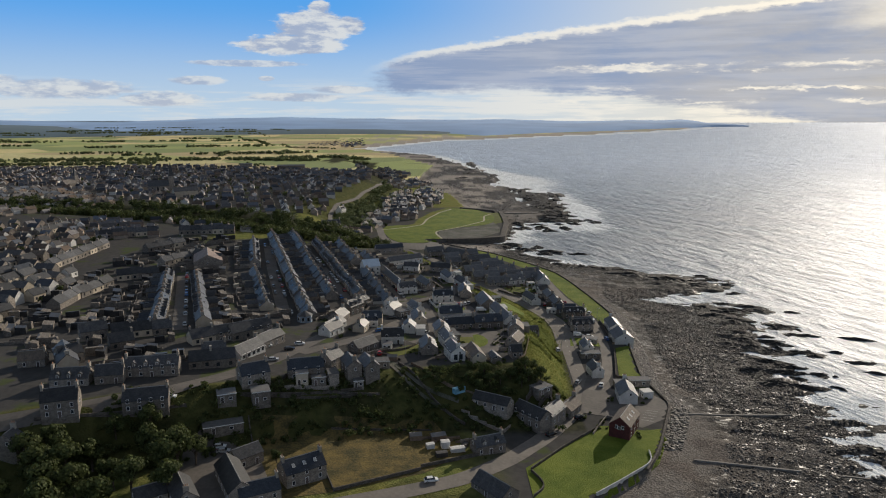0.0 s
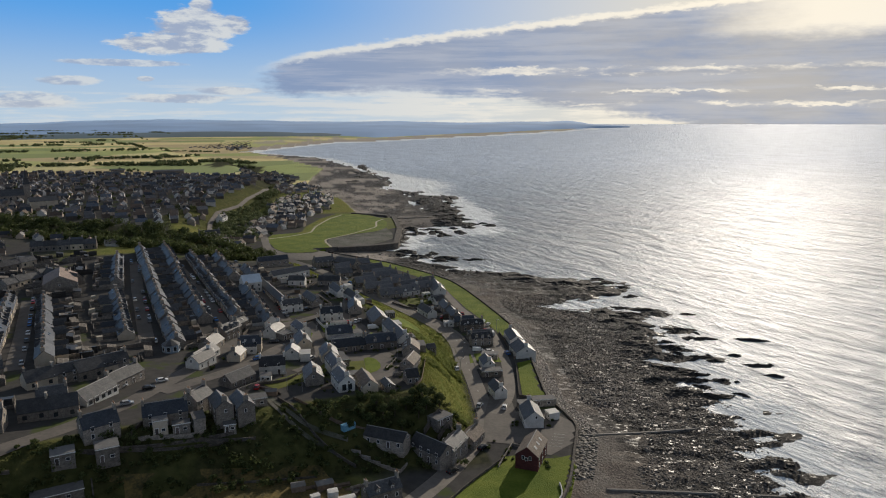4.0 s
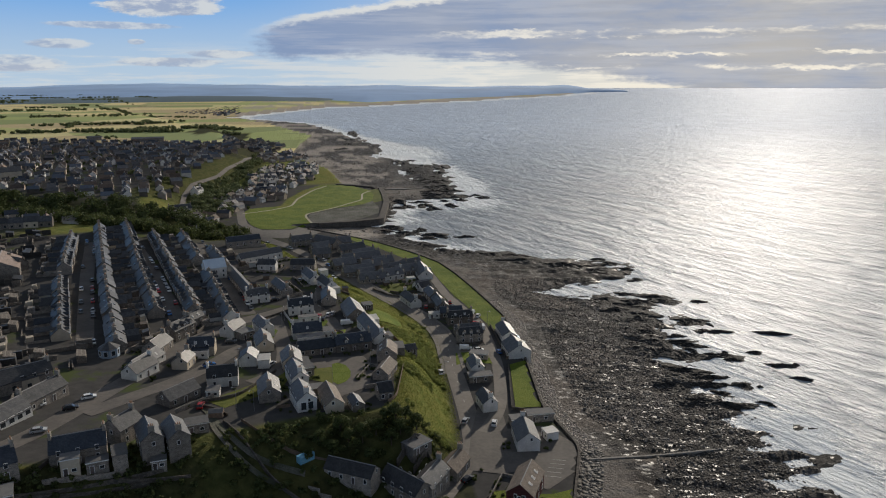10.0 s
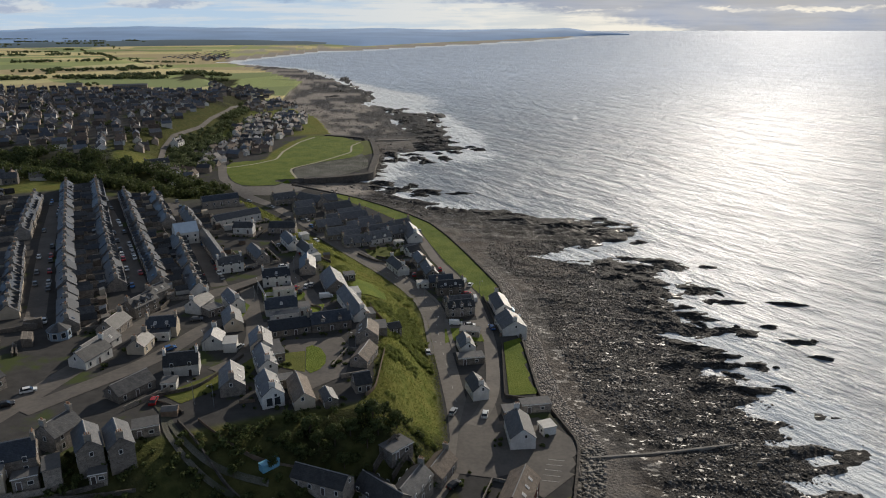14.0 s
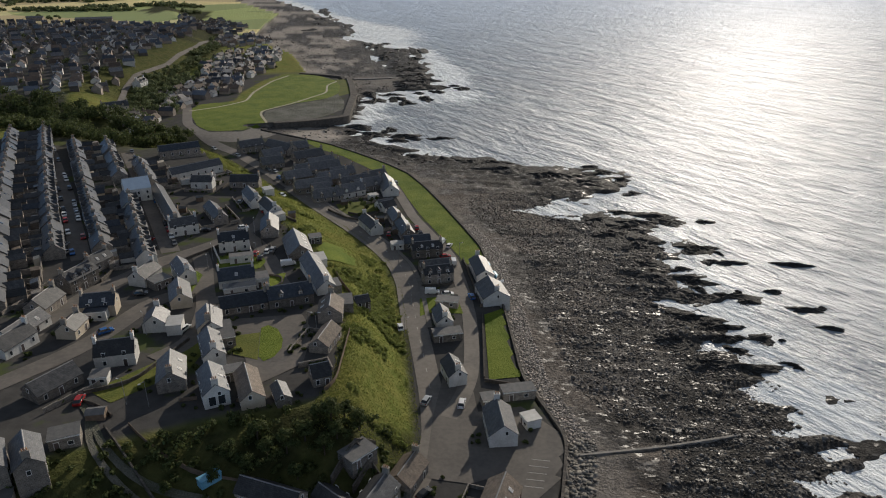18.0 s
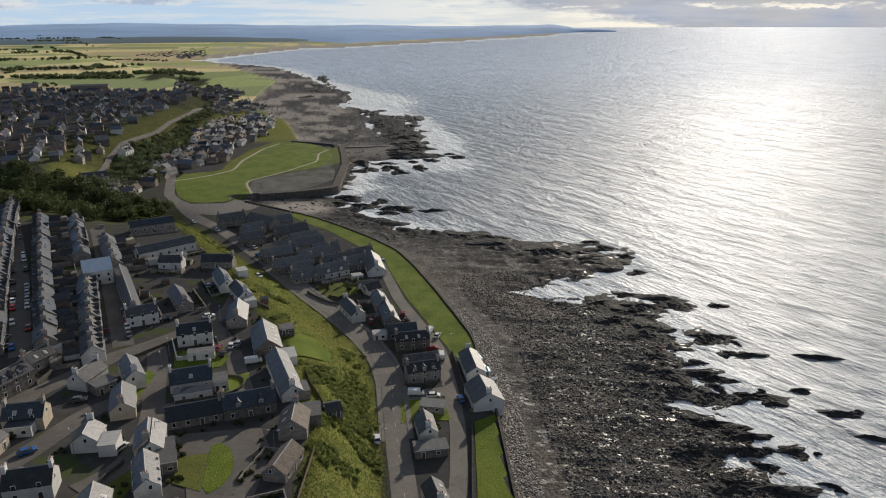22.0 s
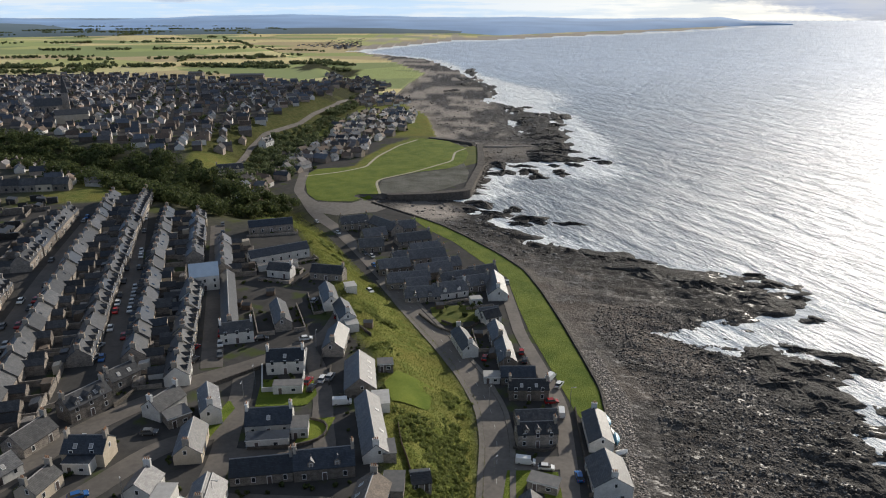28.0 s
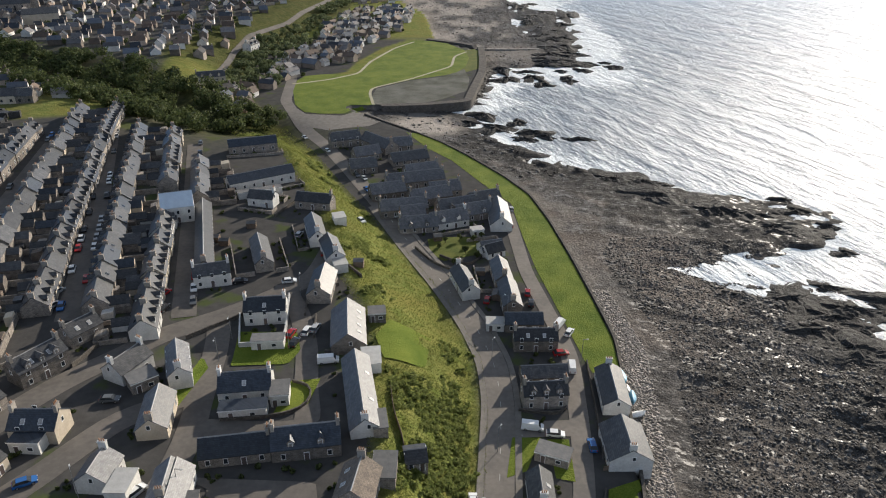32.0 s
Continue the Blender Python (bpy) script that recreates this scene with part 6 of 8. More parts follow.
SKYLIGHT = Shape().box(-0.4, -0.55, 0, 0.4, 0.55, 0.09).mesh("roof_window", GLASS)
GRANITE = ("stone", "stone", "stone", "stone", "stone", "cream")
terrace([(-138, 506.5), (-118.1, 429.2)], GRANITE, yard=-1, group="terrace by the green")
terrace([(-114, 412), (-88, 331)], GRANITE, yard=-1, group="terrace by the green")
terrace([(-132, 540), (-98.5, 428), (-85, 383), (-65, 319)], GRANITE, yard=1, dormers=False, group="long western terrace")
terrace([(-117.2, 546.7), (-82.9, 432.8), (-58.9, 357)], GRANITE, yard=-1, group="long middle terrace")
terrace([(-92.9, 513), (-66.2, 428), (-44.4, 362)], GRANITE, yard=1, group="eastern terrace")
terrace([(-74.8, 505.6), (-55.3, 443.8)], GRANITE, yard=-1, group="terrace beside the hall")
terrace([(-48.5, 423.7), (-29.3, 355)], ("stone", "white", "cream"), yard=-1, group="terrace beside the hall")
terrace([(-53.1, 473), (-41.8, 438)], GRANITE, yard=1, dormers=False, group="short terrace")
terrace([(-147, 404), (-109, 297)], GRANITE, yard=1, group="terrace off the square")
terrace([(-163, 402), (-129, 294)], GRANITE, yard=-1, group="terrace off the square")
# the hall with a pale blue gable
hall = house(-44.5, 424, 20, 11, 12, 9.5, "white", "slate", 0, 0, "hall")
hall_roof = mat("pale_blue_sheeting", (0.55, 0.62, 0.68), (0.46, 0.53, 0.60), 2.0, 0.5, 0.1)
for k in hall.children:
    if k.name.split(".")[0] == "roof_slope":
        k.data.materials[0] = hall_roof
tagged(hall, "white-rendered hall with a pale blue sheet roof", "house")
for line in ([(-127, 505), (-107, 428), (-78, 325)], [(-105, 510), (-75, 430), (-51, 358)], [(-64, 500), (-44, 436), (-22, 362)], [(-157, 410), (-118, 292)]):
    ribbon("road", line, 6.5, ASPHALT, 0.10, "asphalt street between two terraces", "road")
house(-151, 440, -72, 28, 22, 9.0, "stone", "rose", 0, 0, "large hall", pitch=0.5)
# ---- the town further off ----
town_rng = random.Random(11)


def far_house(x, y, turn, length, width, ridge, wall, roof, group):
    z = float(land(x, y, False))
    e = ridge - width / 2 * 0.84
    ob = base_of("house", x, y, z, turn, f"{WALL_WORDS[wall]} house with a {ROOF_WORDS[roof]} roof, far off", "house", group)
    h, l2 = width / 2, length / 2
    piece("body", Shape().prism([(-h, -2), (h, -2), (h, e), (0, ridge - 0.1), (-h, e)], -l2, l2).mesh("body", WALLS[wall]), ob)
    for s in (-1, 1):
        prof = [(s * (h + 0.3), e - 0.25), (0, ridge), (0, ridge + 0.2), (s * (h + 0.3), e - 0.05)]
        piece("roof_slope", Shape().prism(prof if s < 0 else prof[::-1], -l2 - 0.1, l2 + 0.1).mesh("roof_slope", ROOFS[roof]), ob)
    if town_rng.random() < 0.8:
        chimney(ob, l2 - 0.4, ridge, 0, COPE)
    pane = shared("far_pane", lambda: Shape().box(-0.6, -0.03, 0, 0.6, 0.03, 1.4).mesh("window", GLASS))
    south = -1 if math.cos(radians(turn)) > 0 else 1
    for q in (-0.27, 0.27):
        piece("window", pane, ob, pose(q * length, south * (h + 0.01), 1.0))


def lattice(corners, turn, dx, dy, jitter=2.0):
    """Plots of a street grid inside an outline."""
    a = radians(turn)
    p = np.array(corners, float)
    mid = p.mean(0)
    span = float(np.abs(p - mid).max()) * 1.5
    out = []
    for i in range(int(-span / dx), int(span / dx) + 1):
        for j in range(int(-span / dy), int(span / dy) + 1):
            u, v = i * dx + town_rng.uniform(-jitter, jitter), j * dy + (4 if i % 2 else -4) * 0.5 + town_rng.uniform(-jitter, jitter)
            x, y = mid[0] + u * math.cos(a) - v * math.sin(a), mid[1] + u * math.sin(a) + v * math.cos(a)
            if bool(inside(np.array(x), np.array(y), list(corners))):
                out.append((x, y))
    return out


ROWS = (
    ((-247, 427), (-245, 501)),
    ((-208, 482), (-190, 507)),
    ((-192, 399), (-171, 409)),
    ((-180, 436), (-166, 465)),
    ((-154, 276), (-145, 282)),
    ((-142, 279), (-120, 289)),
    ((-106, 270), (-98, 276)),
    ((-92, 278), (-78, 290)),
    ((-96, 240), (-80, 245)),
    ((-196, 358), (-191, 386)),
    ((-195, 333), (-197, 364)),
    ((-136, 263), (-128, 268)),
    ((-320, 546), (-315, 587)),
    ((-273, 532), (-226, 555)),
    ((-209, 554), (-167, 562)),
    ((-165, 460), (-142, 442)),
    ((-145, 241), (-139, 247)),
    ((-147, 250), (-137, 233.5)),
)


def far_row(a, b):
    """A street row of joined houses between two points."""
    k = max(1, round(math.hypot(b[0] - a[0], b[1] - a[1]) / 9.0))
    turn = math.degrees(math.atan2(b[1] - a[1], b[0] - a[0]))
    r0 = town_rng.uniform(6.2, 7.4)
    for i in range(k):
        f = (i + 0.5) / k
        far_house(a[0] + (b[0] - a[0]) * f, a[1] + (b[1] - a[1]) * f, turn, math.hypot(b[0] - a[0], b[1] - a[1]) / k - 0.1, 7.0, r0 + town_rng.uniform(-0.4, 0.4), town_rng.choice(("stone", "stone", "stone", "cream")), "slate", "rows of the western streets")


for a, b in ROWS:
    far_row(a, b)

# cream share raised: warm sunlight on stone walls put into the wall colour
MIX = ["stone"] * 6 + ["white"] + ["cream"] * 3
plots = []
for spot, turn, dx, dy, tag in (
    ([(-235, 270), (-208, 300), (-212, 400), (-258, 425), (-260, 515), (-330, 620), (-400, 560), (-330, 400), (-260, 300)], 76, 12.0, 18.0, "houses of the western streets"),
    ([(-262, 520), (-215, 548), (-290, 630), (-330, 600)], 20, 11, 16, "houses of the western streets"),
    ([(-258, 622), (-160, 566), (-150, 588), (-190, 640), (-250, 668)], 20, 12, 16, "houses above the wooded den"),
    ([(-72, 572), (-62, 590), (-66, 650), (-84, 640), (-92, 604)], 70, 11, 13, "houses at the foot of the brae"),
    ([(-74, 640), (-76, 701), (-74, 731), (-66, 780), (-66, 853), (-52, 957), (3, 980), (13, 917), (3, 854), (-9, 812), (-25, 766), (-24, 723), (-31, 709), (-46, 697), (-55, 699), (-58, 666)], 66, 11.0, 11.5, "shore houses north of the green"),
    ([(-123, 770), (-118, 690), (-140, 664), (-210, 690), (-340, 770), (-420, 860), (-360, 930), (-200, 900), (-112, 880)], 15, 14.5, 19, "houses beyond the wooded den"),
):
    for x, y in lattice(spot, turn, dx, dy):
        plots.append((x, y, turn + town_rng.choice((0, 0, 90)) + town_rng.uniform(-9, 9), tag))
plots.sort(key=lambda p: p[1])
for x, y, turn, tag in plots[:75]:
    far_house(x, y, turn, town_rng.uniform(8, 13), town_rng.uniform(6, 7.6), town_rng.uniform(5.6, 7.6), town_rng.choice(MIX), town_rng.choice(("slate", "slate", "slate", "blue_slate", "tile")), tag)


def by_island(name, base, other, low, high):
    """A surface for joined houses: each one has its own brightness."""
    m = mat(name, base, other, 2.0, 0.7)
    n, l = m.node_tree.nodes, m.node_tree.links
    b = n["Principled BSDF"]
    geo, hsv, r = n.new("ShaderNodeNewGeometry"), n.new("ShaderNodeHueSaturation"), n.new("ShaderNodeMapRange")
    l.new(geo.outputs["Random Per Island"], r.inputs[0])
    r.inputs[3].default_value, r.inputs[4].default_value = low, high
    l.new(r.outputs[0], hsv.inputs["Value"])
    l.new(b.inputs["Base Color"].links[0].from_socket, hsv.inputs["Color"])
    l.new(hsv.outputs[0], b.inputs["Base Color"])
    return m


FAR_MATS = [by_island("far_granite", (0.24, 0.20, 0.17), (0.16, 0.14, 0.12), 0.5, 1.7), by_island("far_white_render", (0.72, 0.70, 0.66), (0.58, 0.56, 0.53), 0.8, 1.1), by_island("far_cream_render", (0.50, 0.41, 0.33), (0.38, 0.31, 0.25), 0.7, 1.2),
            by_island("far_slate", (0.075, 0.072, 0.074), (0.12, 0.112, 0.108), 0.35, 2.2), by_island("far_blue_slate", (0.055, 0.063, 0.08), (0.08, 0.088, 0.10), 0.5, 1.9), by_island("far_brown_tile", (0.16, 0.115, 0.085), (0.11, 0.085, 0.07), 0.6, 1.4)]


def far_roofs(name, spots, label):
    """Hundreds of small distant houses, joined: walls, gabled roofs and chimneys."""
    v, f, mi = [], [], []
    mats = FAR_MATS
    for x, y, turn in spots:
        s = Shape()
        length, h, r = town_rng.uniform(6, 11), town_rng.uniform(2.4, 3.4), town_rng.uniform(4.6, 6.8)
        if 640 < y < 1000 and x > -80:
            length, h, r = town_rng.uniform(0.75, 1.25) * length, town_rng.uniform(0.8, 1.05) * h, town_rng.uniform(0.8, 1.1) * r
        e = r - h * 0.84
        s.prism([(-h, -2), (h, -2), (h, e), (0, r - 0.1), (-h, e)], -length / 2, length / 2)
        nw = len(s.f)
        for q in (-1, 1):
            prof = [(q * (h + 0.3), e - 0.25), (0, r), (0, r + 0.2), (q * (h + 0.3), e - 0.05)]
            s.prism(prof if q < 0 else prof[::-1], -length / 2 - 0.1, length / 2 + 0.1)
        nr = len(s.f)
        s.box(length / 2 - 0.9, -0.6, r - 0.8, length / 2 - 0.2, 0.6, r + 1.2)
        wall, roof = town_rng.choice((0, 0, 0, 2, 2, 1, 1)), town_rng.choice((3, 3, 3, 4, 4, 5))
        if 640 < y < 1000 and x > -80:
            wall = town_rng.choice((0, 0, 1, 1, 1, 2))
        m = pose(x, y, float(land(x, y, False)), 0, 0, turn)
        k = len(v)
        v += [tuple(m @ Vector(c)) for c in s.v]
        f += [tuple(i + k for i in q) for q in s.f]
        mi += [wall] * nw + [roof] * (nr - nw) + [0] * (len(s.f) - nr)
    m = bpy.data.meshes.new(name)
    m.from_pydata(v, [], f)
    for q in mats:
        m.materials.append(q)
    m.polygons.foreach_set("material_index", mi)
    tagged(new(name, m), label, "houses", kind="stuff")


STREETS = [[(-147, 404), (-109, 297)], [(-163, 402), (-129, 294)], [(-138, 506), (-118, 429), (-110, 413), (-83, 334)], [(-146, 500), (-128, 428), (-96, 330)], [(-157, 410), (-118, 292)], [(-116, 202), (-94, 215), (-80, 231), (-68, 250), (-59, 274)]]


def yard_stores(name, corners, count, label):
    """Small lean-to stores, sheds and yard walls behind the rows, joined."""
    shape, mi = Shape(), []
    p = np.array(corners, float)
    while count:
        x, y = town_rng.uniform(p[:, 0].min(), p[:, 0].max()), town_rng.uniform(p[:, 1].min(), p[:, 1].max())
        if not bool(inside(np.array(x), np.array(y), list(corners))):
            continue
        count -= 1
        if min(float(off_line(x, y, q)) for q in STREETS + [list(r) for r in ROWS]) < 7.5:
            continue
        m = pose(x, y, float(land(x, y, False)), 0, 0, -72 + town_rng.choice((0, 90)) + town_rng.uniform(-4, 4))
        k, a = len(shape.f), Shape()
        if town_rng.random() < 0.55:
            l0, w0, h0 = town_rng.uniform(1.5, 4), town_rng.uniform(1.2, 2.2), town_rng.uniform(2.0, 2.8)
            a.prism([(-w0, -1), (w0, -1), (w0, h0), (-w0, h0 + 0.7)], -l0, l0)
            tint = town_rng.choice((0, 0, 1, 1, 1))
        else:
            l0 = town_rng.uniform(3, 7)
            a.box(-l0, -0.2, -1, l0, 0.2, town_rng.uniform(1.2, 1.9))
            tint = 0
        shape.add([tuple(m @ Vector(q)) for q in a.v], a.f)
        mi += [tint] * (len(shape.f) - k)
    me = shape.mesh(name, STONE, SLATE, CREAM)
    me.polygons.foreach_set("material_index", mi)
    tagged(new(name, me), label, "sheds", kind="stuff")


yard_stores("yard_stores", [(-215, 430), (-205, 300), (-160, 250), (-120, 225), (-70, 288), (-80, 340), (-140, 505), (-165, 540), (-215, 520)], 620, "lean-to stores, sheds and low walls in the back yards")
spots = [(x, y, t) for x, y, t, _ in plots[75:]]
for x, y in lattice([(-600, 1190), (-465, 1240), (-106, 1118), (-98, 1040), (-108, 900), (-200, 900), (-360, 930), (-440, 850), (-640, 950), (-800, 1180)], 20, 12.5, 17):
    spots.append((x, y, 20 + town_rng.choice((0, 0, 90)) + town_rng.uniform(-6, 6)))
for x, y in lattice([(-420, 840), (-340, 740), (-420, 640), (-640, 760), (-640, 940)], 70, 11, 17):
    spots.append((x, y, 70 + town_rng.uniform(-6, 6)))
for x, y in lattice([(-260, 2150), (-160, 2420), (-10, 2790), (-120, 2900), (-330, 2600), (-400, 2250)], 30, 22, 34):
    spots.append((x, y, 30 + town_rng.uniform(-30, 30)))
for x, y in lattice([(-70, 1000), (-20, 1010), (0, 1080), (-30, 1120), (-80, 1100)], 40, 13, 16):
    spots.append((x, y, 40 + town_rng.uniform(-30, 30)))
for x, y in lattice([(-128, 1150), (-84, 1150), (-74, 1230), (-90, 1330), (-145, 1310)], 30, 14, 18):
    spots.append((x, y, 30 + town_rng.choice((0, 90)) + town_rng.uniform(-8, 8)))
for x, y in lattice([(-60, 1120), (-40, 1240), (-90, 1300), (-110, 1180)], 30, 16, 20):
    spots.append((x, y, 30 + town_rng.uniform(-30, 30)))
for (ax, ay), (bx, by) in (((-351, 834), (-300, 796)), ((-331, 922), (-363, 1075)), ((-352, 915), (-386, 1070)), ((-305, 1010), (-330, 1110)), ((-430, 900), (-360, 862)), ((-470, 960), (-400, 910)), ((-520, 1020), (-440, 985))):
    k = int(math.hypot(bx - ax, by - ay) / 9)
    for i in range(k):
        spots.append((ax + (bx - ax) * i / k, ay + (by - ay) * i / k, math.degrees(math.atan2(by - ay, bx - ax))))
far_roofs("distant_houses", spots, "hundreds of small distant houses with dark slate roofs")
# ---- far landmarks: church, warehouse, houses at the den ----
church = base_of("church", -338, 857, float(land(-338, 857, False)), 25, "grey stone church with a pointed steeple", "church")
piece("body", Shape().prism([(-6, -2), (6, -2), (6, 8), (0, 14), (-6, 8)], -14, 10).mesh("body", STONE), church)
for s in (-1, 1):
    prof = [(s * 6.5, 7.5), (0, 14.05), (0, 14.4), (s * 6.5, 7.85)]
    piece("roof_slope", Shape().prism(prof if s < 0 else prof[::-1], -14.2, 10).mesh("roof_slope", SLATE), church)
tower = piece("tower", Shape().box(10.02, -3, -2, 16, 3, 19).mesh("tower", STONE), church)
piece("spire", Shape().add([(9.8, -3.2, 19), (16.2, -3.2, 19), (16.2, 3.2, 19), (9.8, 3.2, 19), (13, 0, 36)], [(3, 2, 1, 0), (0, 1, 4), (1, 2, 4), (2, 3, 4), (3, 0, 4)]).mesh("spire", SLATE), tower)
for q in (-9, -3, 3):
    piece("window", Shape().box(q - 0.7, -6.08, 2, q + 0.7, -6.0, 6).mesh("window", GLASS), church)
second = base_of("church", -470, 900, float(land(-470, 900, False)), 70, "small grey church with a slim steeple", "church")
piece("body", Shape().prism([(-5, -2), (5, -2), (5, 6), (0, 11), (-5, 6)], -10, 8).mesh("body", STONE), second)
tower = piece("tower", Shape().box(8.02, -2, -2, 12, 2, 15).mesh("tower", STONE), second)
piece("spire", Shape().add([(7.9, -2.1, 15), (12.1, -2.1, 15), (12.1, 2.1, 15), (7.9, 2.1, 15), (10, 0, 28)], [(3, 2, 1, 0), (0, 1, 4), (1, 2, 4), (2, 3, 4), (3, 0, 4)]).mesh("spire", SLATE), tower)
for x, y, turn, l0, w0, h0, words in ((-246, 1205, 8, 46, 18, 6, "long low pale-roofed shed beside the playing field"), (-330, 1235, 8, 20, 14, 6, "grey farm shed at the edge of the fields"), (-287, 797, 30, 26, 13, 12, "large sandstone hall in the far town")):
    ob = base_of("hall" if h0 > 10 else "barn", x, y, float(land(x, y, False)), turn, words, "building")
    piece("body", Shape().prism([(-w0 / 2, -2), (w0 / 2, -2), (w0 / 2, h0 * 0.7), (0, h0 - 0.1), (-w0 / 2, h0 * 0.7)], -l0 / 2, l0 / 2).mesh("body", CREAM if h0 > 10 else STONE), ob)
    for s in (-1, 1):
        prof = [(s * (w0 / 2 + 0.4), h0 * 0.68), (0, h0), (0, h0 + 0.3), (s * (w0 / 2 + 0.4), h0 * 0.68 + 0.3)]
        piece("roof_slope", Shape().prism(prof if s < 0 else prof[::-1], -l0 / 2 - 0.3, l0 / 2 + 0.3).mesh("roof_slope", SLATE), ob)
house(-99, 634, 20, 18, 9, 8.5, "cream", "slate", 3, 2, "large house")
house(-104, 748, 75, 14, 9, 9, "white", "slate", 2, 2, "house on the brow")
# ---- trees, woods, bushes ----
BARK = mat("bark", (0.10, 0.08, 0.06), (0.06, 0.05, 0.04), 0.4, 0.95, 0.5)


def leaf_mat(name, base, other, low=0.6, high=1.45, thin=0.0):
    m = mat(name, base, other, 1.5, 0.75, 0.0, fine=0.4)
    n, l = m.node_tree.nodes, m.node_tree.links
    b = n["Principled BSDF"]
    geo, hsv, r = n.new("ShaderNodeNewGeometry"), n.new("ShaderNodeHueSaturation"), n.new("ShaderNodeMapRange")
    l.new(geo.outputs["Random Per Island"], r.inputs[0])
    r.inputs[3].default_value, r.inputs[4].default_value = low, high
    l.new(r.outputs[0], hsv.inputs["Value"])
    l.new(b.inputs["Base Color"].links[0].from_socket, hsv.inputs["Color"])
    l.new(hsv.outputs[0], b.inputs["Base Color"])
    if thin:
        glow_, mx = n.new("ShaderNodeBsdfTranslucent"), n.new("ShaderNodeMixShader")
        l.new(hsv.outputs[0], glow_.inputs[0])
        mx.inputs[0].default_value = thin
        l.new(b.outputs[0], mx.inputs[1])
        l.new(glow_.outputs[0], mx.inputs[2])
        l.new(mx.outputs[0], n["Material Output"].inputs[0])
    return m


LEAF = leaf_mat("foliage", (0.060, 0.078, 0.030), (0.092, 0.108, 0.038), thin=0.35)
# paler copy of the foliage: haze and lit crowns put into its colour
HAZED_LEAF = leaf_mat("hedge_foliage", (0.10, 0.125, 0.058), (0.155, 0.175, 0.082), thin=0.4)
GORSE = leaf_mat("slope_scrub", (0.175, 0.21, 0.062), (0.26, 0.285, 0.09), 0.75, 1.25, 0.6)
BLADE = leaf_mat("slope_grass", (0.15, 0.18, 0.043), (0.235, 0.24, 0.072), 0.65, 1.15, 0.45)


def leaf_cloud(centres, radii, per, size, rng, flat=0.75):
    """Small bent leaf cards, many to a clump, on uneven shells round the given centres."""
    c = np.repeat(np.array(centres, float), per, 0)
    r = np.repeat(np.array(radii, float), per)
    d = rng.normal(size=(len(c), 3))
    d /= np.linalg.norm(d, axis=1)[:, None]
    pos = c + d * (r * rng.uniform(0.45, 1.08, len(c)))[:, None] * (1, 1, flat)
    a = rng.normal(size=(len(c), 3))
    a -= d * (a * d).sum(1)[:, None] * 0.6
    a /= np.linalg.norm(a, axis=1)[:, None]
    b = np.cross(a, d)
    b /= np.maximum(np.linalg.norm(b, axis=1), 1e-6)[:, None]
    s = (size * rng.uniform(0.6, 1.4, len(c)))[:, None]
    v = np.stack([pos - a * s - b * s * 0.5, pos + a * s - b * s * 0.5, pos + a * s * 0.7 + b * s * 0.7 + d * s * 0.3, pos - a * s * 0.7 + b * s * 0.7], 1)
    return v.reshape(-1, 3)


def quad_mesh(name, v, material):
    m = bpy.data.meshes.new(name)
    k = len(v)
    m.vertices.add(k)
    m.vertices.foreach_set("co", v.ravel())
    m.loops.add(k)
    m.loops.foreach_set("vertex_index", np.arange(k))
    m.polygons.add(k // 4)
    m.polygons.foreach_set("loop_start", np.arange(0, k, 4))
    m.update()
    m.materials.append(material)
    return m


def tree_kind(seed, height, spread_):
    rng = np.random.default_rng(seed)
    trunk = Shape()
    trunk.tube(0, 0, -0.6, height * 0.45, 0.28, 0.16, 9)
    cs, rs = [], []
    for i in range(9):
        a, rr = i * 2.4 + rng.uniform(-0.4, 0.4), spread_ * rng.uniform(0.35, 0.75)
        z = height * rng.uniform(0.42, 0.9)
        cs.append((rr * math.cos(a), rr * math.sin(a), z))
        rs.append(spread_ * rng.uniform(0.32, 0.5))
        end = Vector(cs[-1])
        low_ = Vector((0, 0, height * rng.uniform(0.22, 0.42)))
        side = (end - low_).cross(Vector((0, 0, 1))).normalized() * 0.07
        up_ = Vector((0, 0, 0.1))
        trunk.add([tuple(low_ - side * 1.6), tuple(low_ + side * 1.6), tuple(low_ + up_ * 2), tuple(end - side * 0.4), tuple(end + side * 0.4), tuple(end + up_ * 0.4)], [(0, 1, 4, 3), (1, 2, 5, 4), (2, 0, 3, 5), (0, 2, 1), (3, 4, 5)])
    cs.append((0, 0, height * 0.86))
    rs.append(spread_ * 0.45)
    return trunk.mesh("trunk", BARK), quad_mesh("crown", leaf_cloud(cs, rs, 170, 0.24, rng), LEAF)


KINDS = [tree_kind(3, 8.5, 3.4), tree_kind(5, 7, 3.2), tree_kind(8, 6, 2.6)]


def tree(x, y, kind, scale, group):
    ob = base_of("tree", x, y, float(land(x, y, False)), (x * 37 + y * 11) % 360, "broadleaf tree with a dense dark green crown", "tree", group)
    ob.scale = (scale, scale, scale)
    piece("trunk", KINDS[kind][0], ob)
    piece("crown", KINDS[kind][1], ob)


